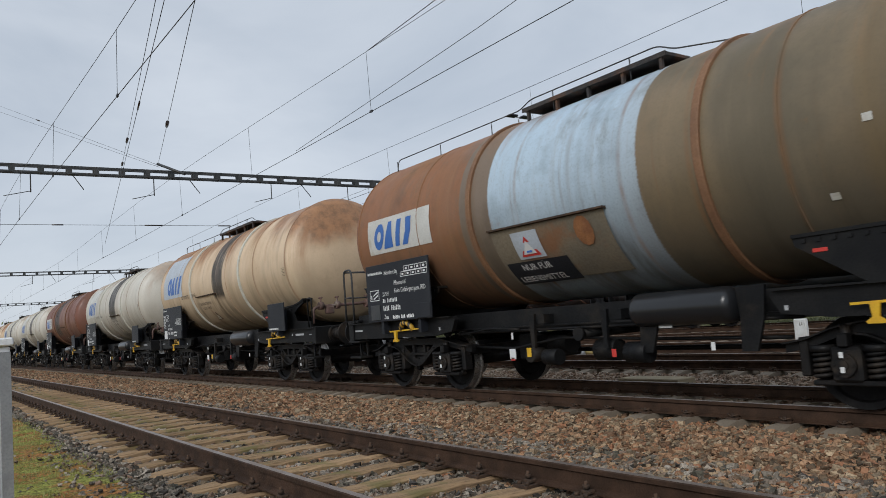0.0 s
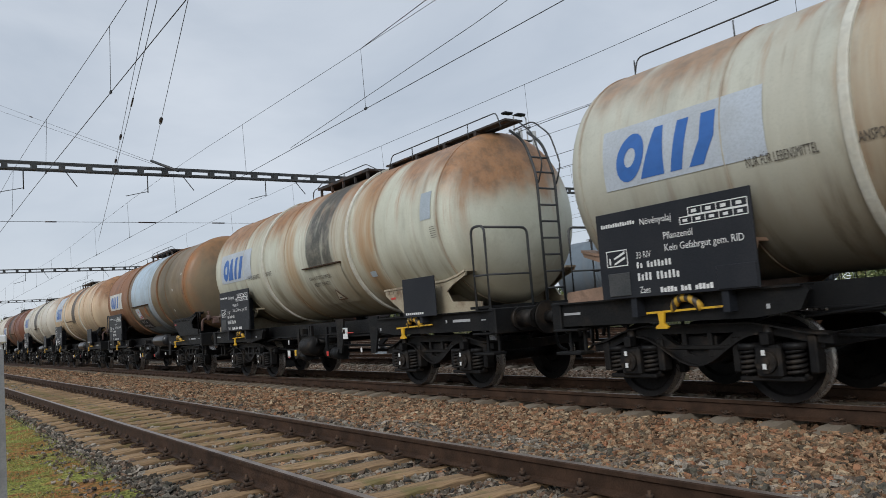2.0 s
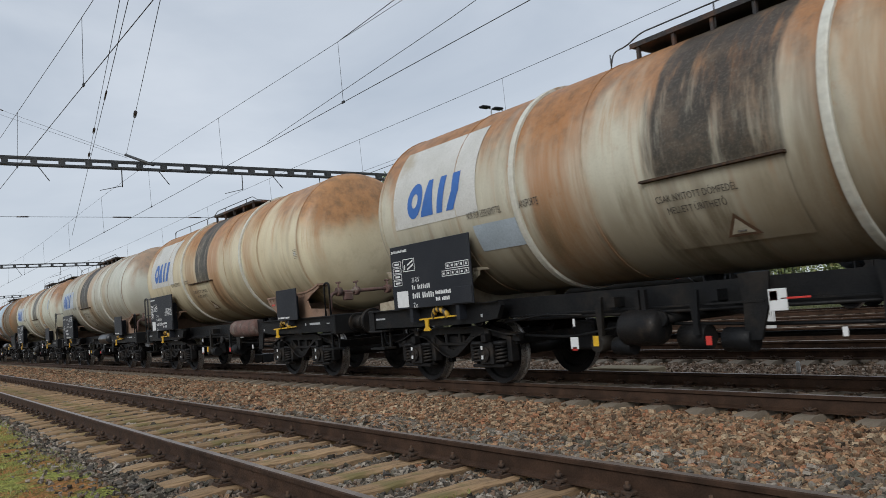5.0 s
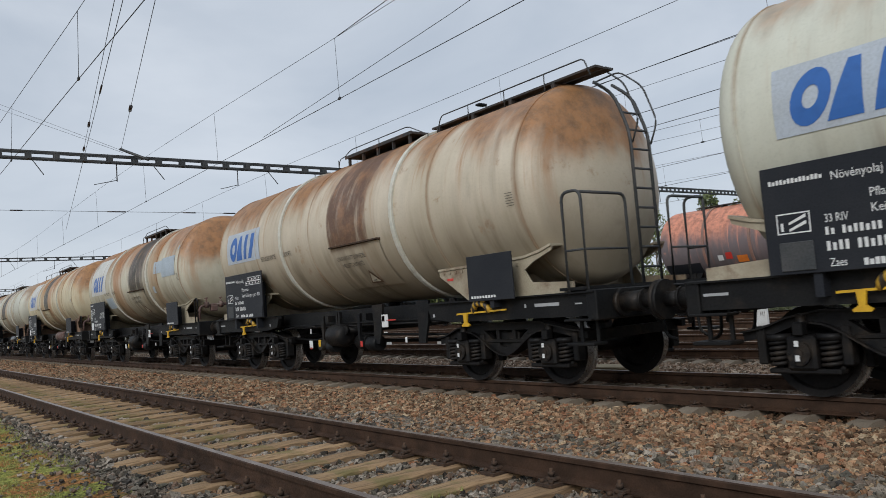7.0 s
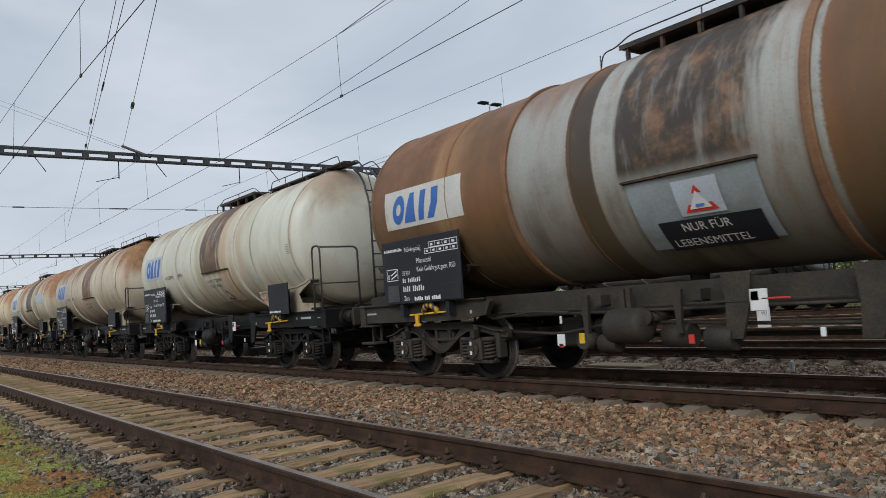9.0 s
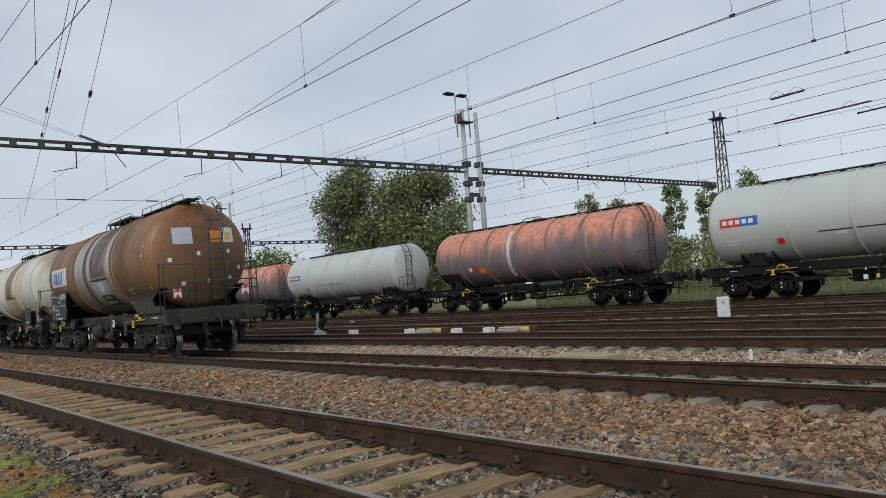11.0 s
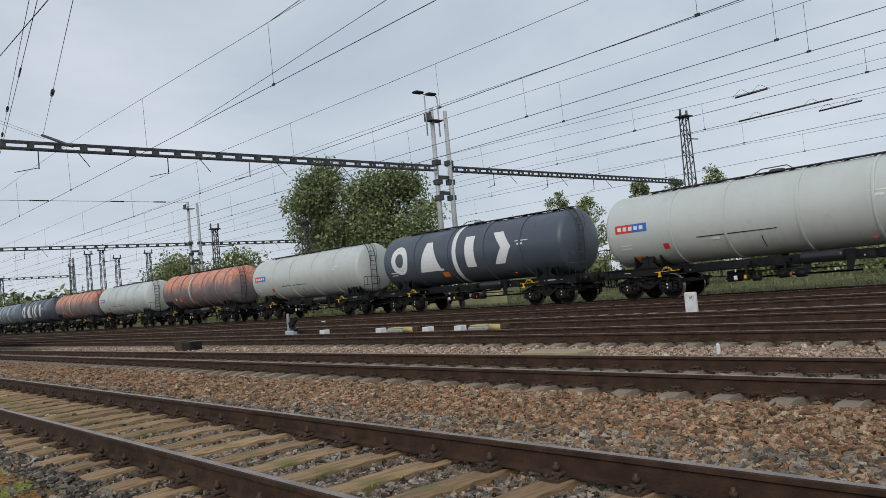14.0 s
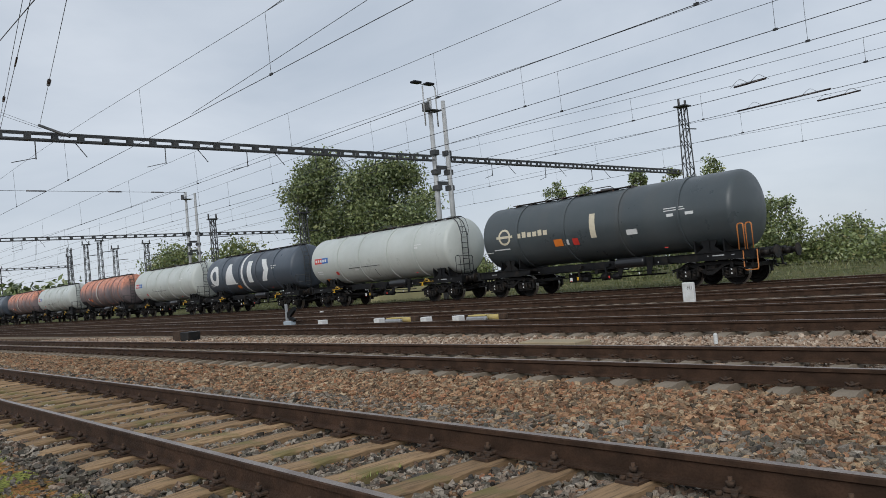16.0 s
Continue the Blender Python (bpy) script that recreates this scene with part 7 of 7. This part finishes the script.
def point_signal(x, y):
    root = new("point_indicator")
    root.location = (x, y, -0.15)
    tagged(root, "small dark point indicator on a pale post", "point indicator")
    part("post", box(bmesh.new(), -0.06, 0.06, -0.04, 0.04, 0, 0.85, 0.01), M["galv"], root)
    part("foot", box(bmesh.new(), -0.12, 0.45, -0.12, 0.12, 0, 0.16, 0.02), M["patch_blue"], root)
    bm = slab(bmesh.new(), [(0.1, 0.5), (0.62, 0.72), (0.68, 0.58), (0.3, 0.34), (0.62, 0.22), (0.55, 0.14), (0.12, 0.3)], -0.06, 0.06)
    part("lever", bm, M["black_steel"], root)


point_signal(-26.6, 15.6)


def cover_slab(x, y):
    o = part("cover_slab", box(bmesh.new(), -0.64, 0.64, -0.24, 0.24, -0.26, -0.10, 0.015), M["slab"])
    o.location = (x, y, 0)
    return tagged(o, "flat ochre concrete cable duct cover", "cover slab")


M["slab"] = worn("ochre_concrete_slab", (0.36, 0.29, 0.18), (0.30, 0.24, 0.15), 2.0, 0.9, 0, 50, 0.2)
cover_slab(-8.65, 10.4)


def relay_box(x, y):
    root = new("relay_box")
    root.location = (x, y, -0.18)
    tagged(root, "low rusty trackside junction box", "junction box")
    part("case", box(bmesh.new(), -0.5, 0.12, -0.2, 0.2, 0, 0.34, 0.02), M["clip"], root)
    part("cover", box(bmesh.new(), 0.2, 0.85, -0.22, 0.22, 0, 0.3, 0.02), M["black_steel"], root)


relay_box(-25.6, 10.9)


def cabinet():
    """Light grey cable cabinet with a metal edge at the verge, near the camera."""
    root = new("cable_cabinet")
    root.matrix_basis = pose(-6.3, 0.37, -0.2, 0, 0, 6)
    tagged(root, "light grey sheet-metal cable cabinet on the verge", "cabinet")
    part("case", box(bmesh.new(), -0.20, 0.17, -0.35, 0.17, 0, 1.44, 0.012), M["galv_light"], root)
    part("lid", box(bmesh.new(), -0.22, 0.20, -0.37, 0.19, 1.44, 1.50, 0.01), M["galv_light"], root)
    bm = box(bmesh.new(), 0.17, 0.185, 0.10, 0.17, 0.02, 1.40)
    part("edge_strip", bm, M["galv"], root)
    part("door", box(bmesh.new(), 0.172, 0.182, -0.33, 0.08, 0.05, 1.40, 0.004), M["galv_light"], root)


M["galv_light"] = worn("light_grey_sheet_metal", (0.80, 0.82, 0.83), (0.70, 0.72, 0.73), 3.0, 0.5, 0, 40, 0.08)
cabinet()


def grass_patch(name, label, regions, seed, material="grass"):
    """Blades and moss tufts."""
    nr = np.random.default_rng(seed)
    vs = []
    for x0, x1, y0, y1, n, h in regions:
        c = np.stack([nr.uniform(x0, x1, n), nr.uniform(y0, y1, n), np.full(n, -0.165 if y0 < 5 else -0.08)], 1)
        if y0 < 5:
            keep = np.array([noise.noise(Vector((p[0] * 0.9, p[1] * 0.9, 0.0))) + 0.5 * noise.noise(Vector((p[0] * 3.1, p[1] * 3.1, 4.0))) > -0.08 for p in c])
            c = c[keep]
            n = len(c)
        a = nr.uniform(0, 6.283, n)
        d = np.stack([np.cos(a), np.sin(a), np.zeros(n)], 1)
        hh = h * nr.uniform(0.4, 1.3, (n, 1))
        lean = nr.normal(0, 0.5, (n, 3)) * hh
        lean[:, 2] = 0
        tip = c + np.array([0, 0, 1.0]) * hh + lean
        vs.append(np.stack([c - d * hh * 0.12, c + d * hh * 0.12, tip], 1).reshape(-1, 3))
    v = np.concatenate(vs)
    me = bpy.data.meshes.new(name)
    me.from_pydata(v.tolist(), [], np.arange(len(v)).reshape(-1, 3).tolist())
    me.materials.append(M[material])
    return tagged(new(name, me), label, "grass", kind="stuff")


grass_patch("verge_grass", "mossy yellow-green grass on the verge", [(-14, -4.0, -0.6, 1.75, 36000, 0.026), (-30, -14, -0.5, 1.8, 9000, 0.05), (-5.1, -4.4, 2.85, 3.45, 1500, 0.03)], 5)
grass_patch("field_grass", "rough green grass beyond the far track", [(-60, 10, 29.4, 34, 14000, 0.10), (-90, 20, 34, 60, 12000, 0.22)], 6, "far_grass")


def shed(x, y):
    root = new("yard_hut")
    root.location = (x, y, 0)
    tagged(root, "low pale yellow wall behind the far track", "wall")
    part("wall", box(bmesh.new(), -7, 7, -0.2, 0.2, -0.2, 0.75, 0.02), M["pale_wall"], root)


M["pale_wall"] = worn("pale_yellow_plaster", (0.50, 0.46, 0.25), (0.42, 0.38, 0.22), 1.5, 0.9, 0, 30, 0.2)
shed(-38.0, 33.0)


# ---- what moves: both trains roll to the left, the near one slowing slightly ----
SLACK = {0: 0.28, 1: 0.10, 2: 0.04, 7: 0.05}


def near_x(t, k):
    return -7.40 - 10.6 * t + 0.025 * t * t + PITCH * k + SLACK.get(k, 0.0)


def motions():
    times = [0, 2, 4, 6, 8, 10, 12, 14, 16]
    for k, root, sets in near_train:
        walk(root, [(t, pose(near_x(t, k), NEAR_Y, 0.0)) for t in times])
    for x0, root in far_train:
        walk(root, [(t, pose(x0 - 10.967 * t, FAR_Y, FAR_Z)) for t in (0, 4, 8, 12, 16)])
    # the wheels of the wagons that pass close by roll with them
    for k, root, sets in near_train:
        if k < 0:
            continue
        for w, ox in sets:
            rows = []
            for i in range(0, 481, 2):
                t = i / 30
                rows.append((t, pose(ox, 0, 0.46) @ Matrix.Rotation((near_x(t, k) - near_x(0, k)) / 0.46, 4, "Y")))
            walk(w, rows)


motions()
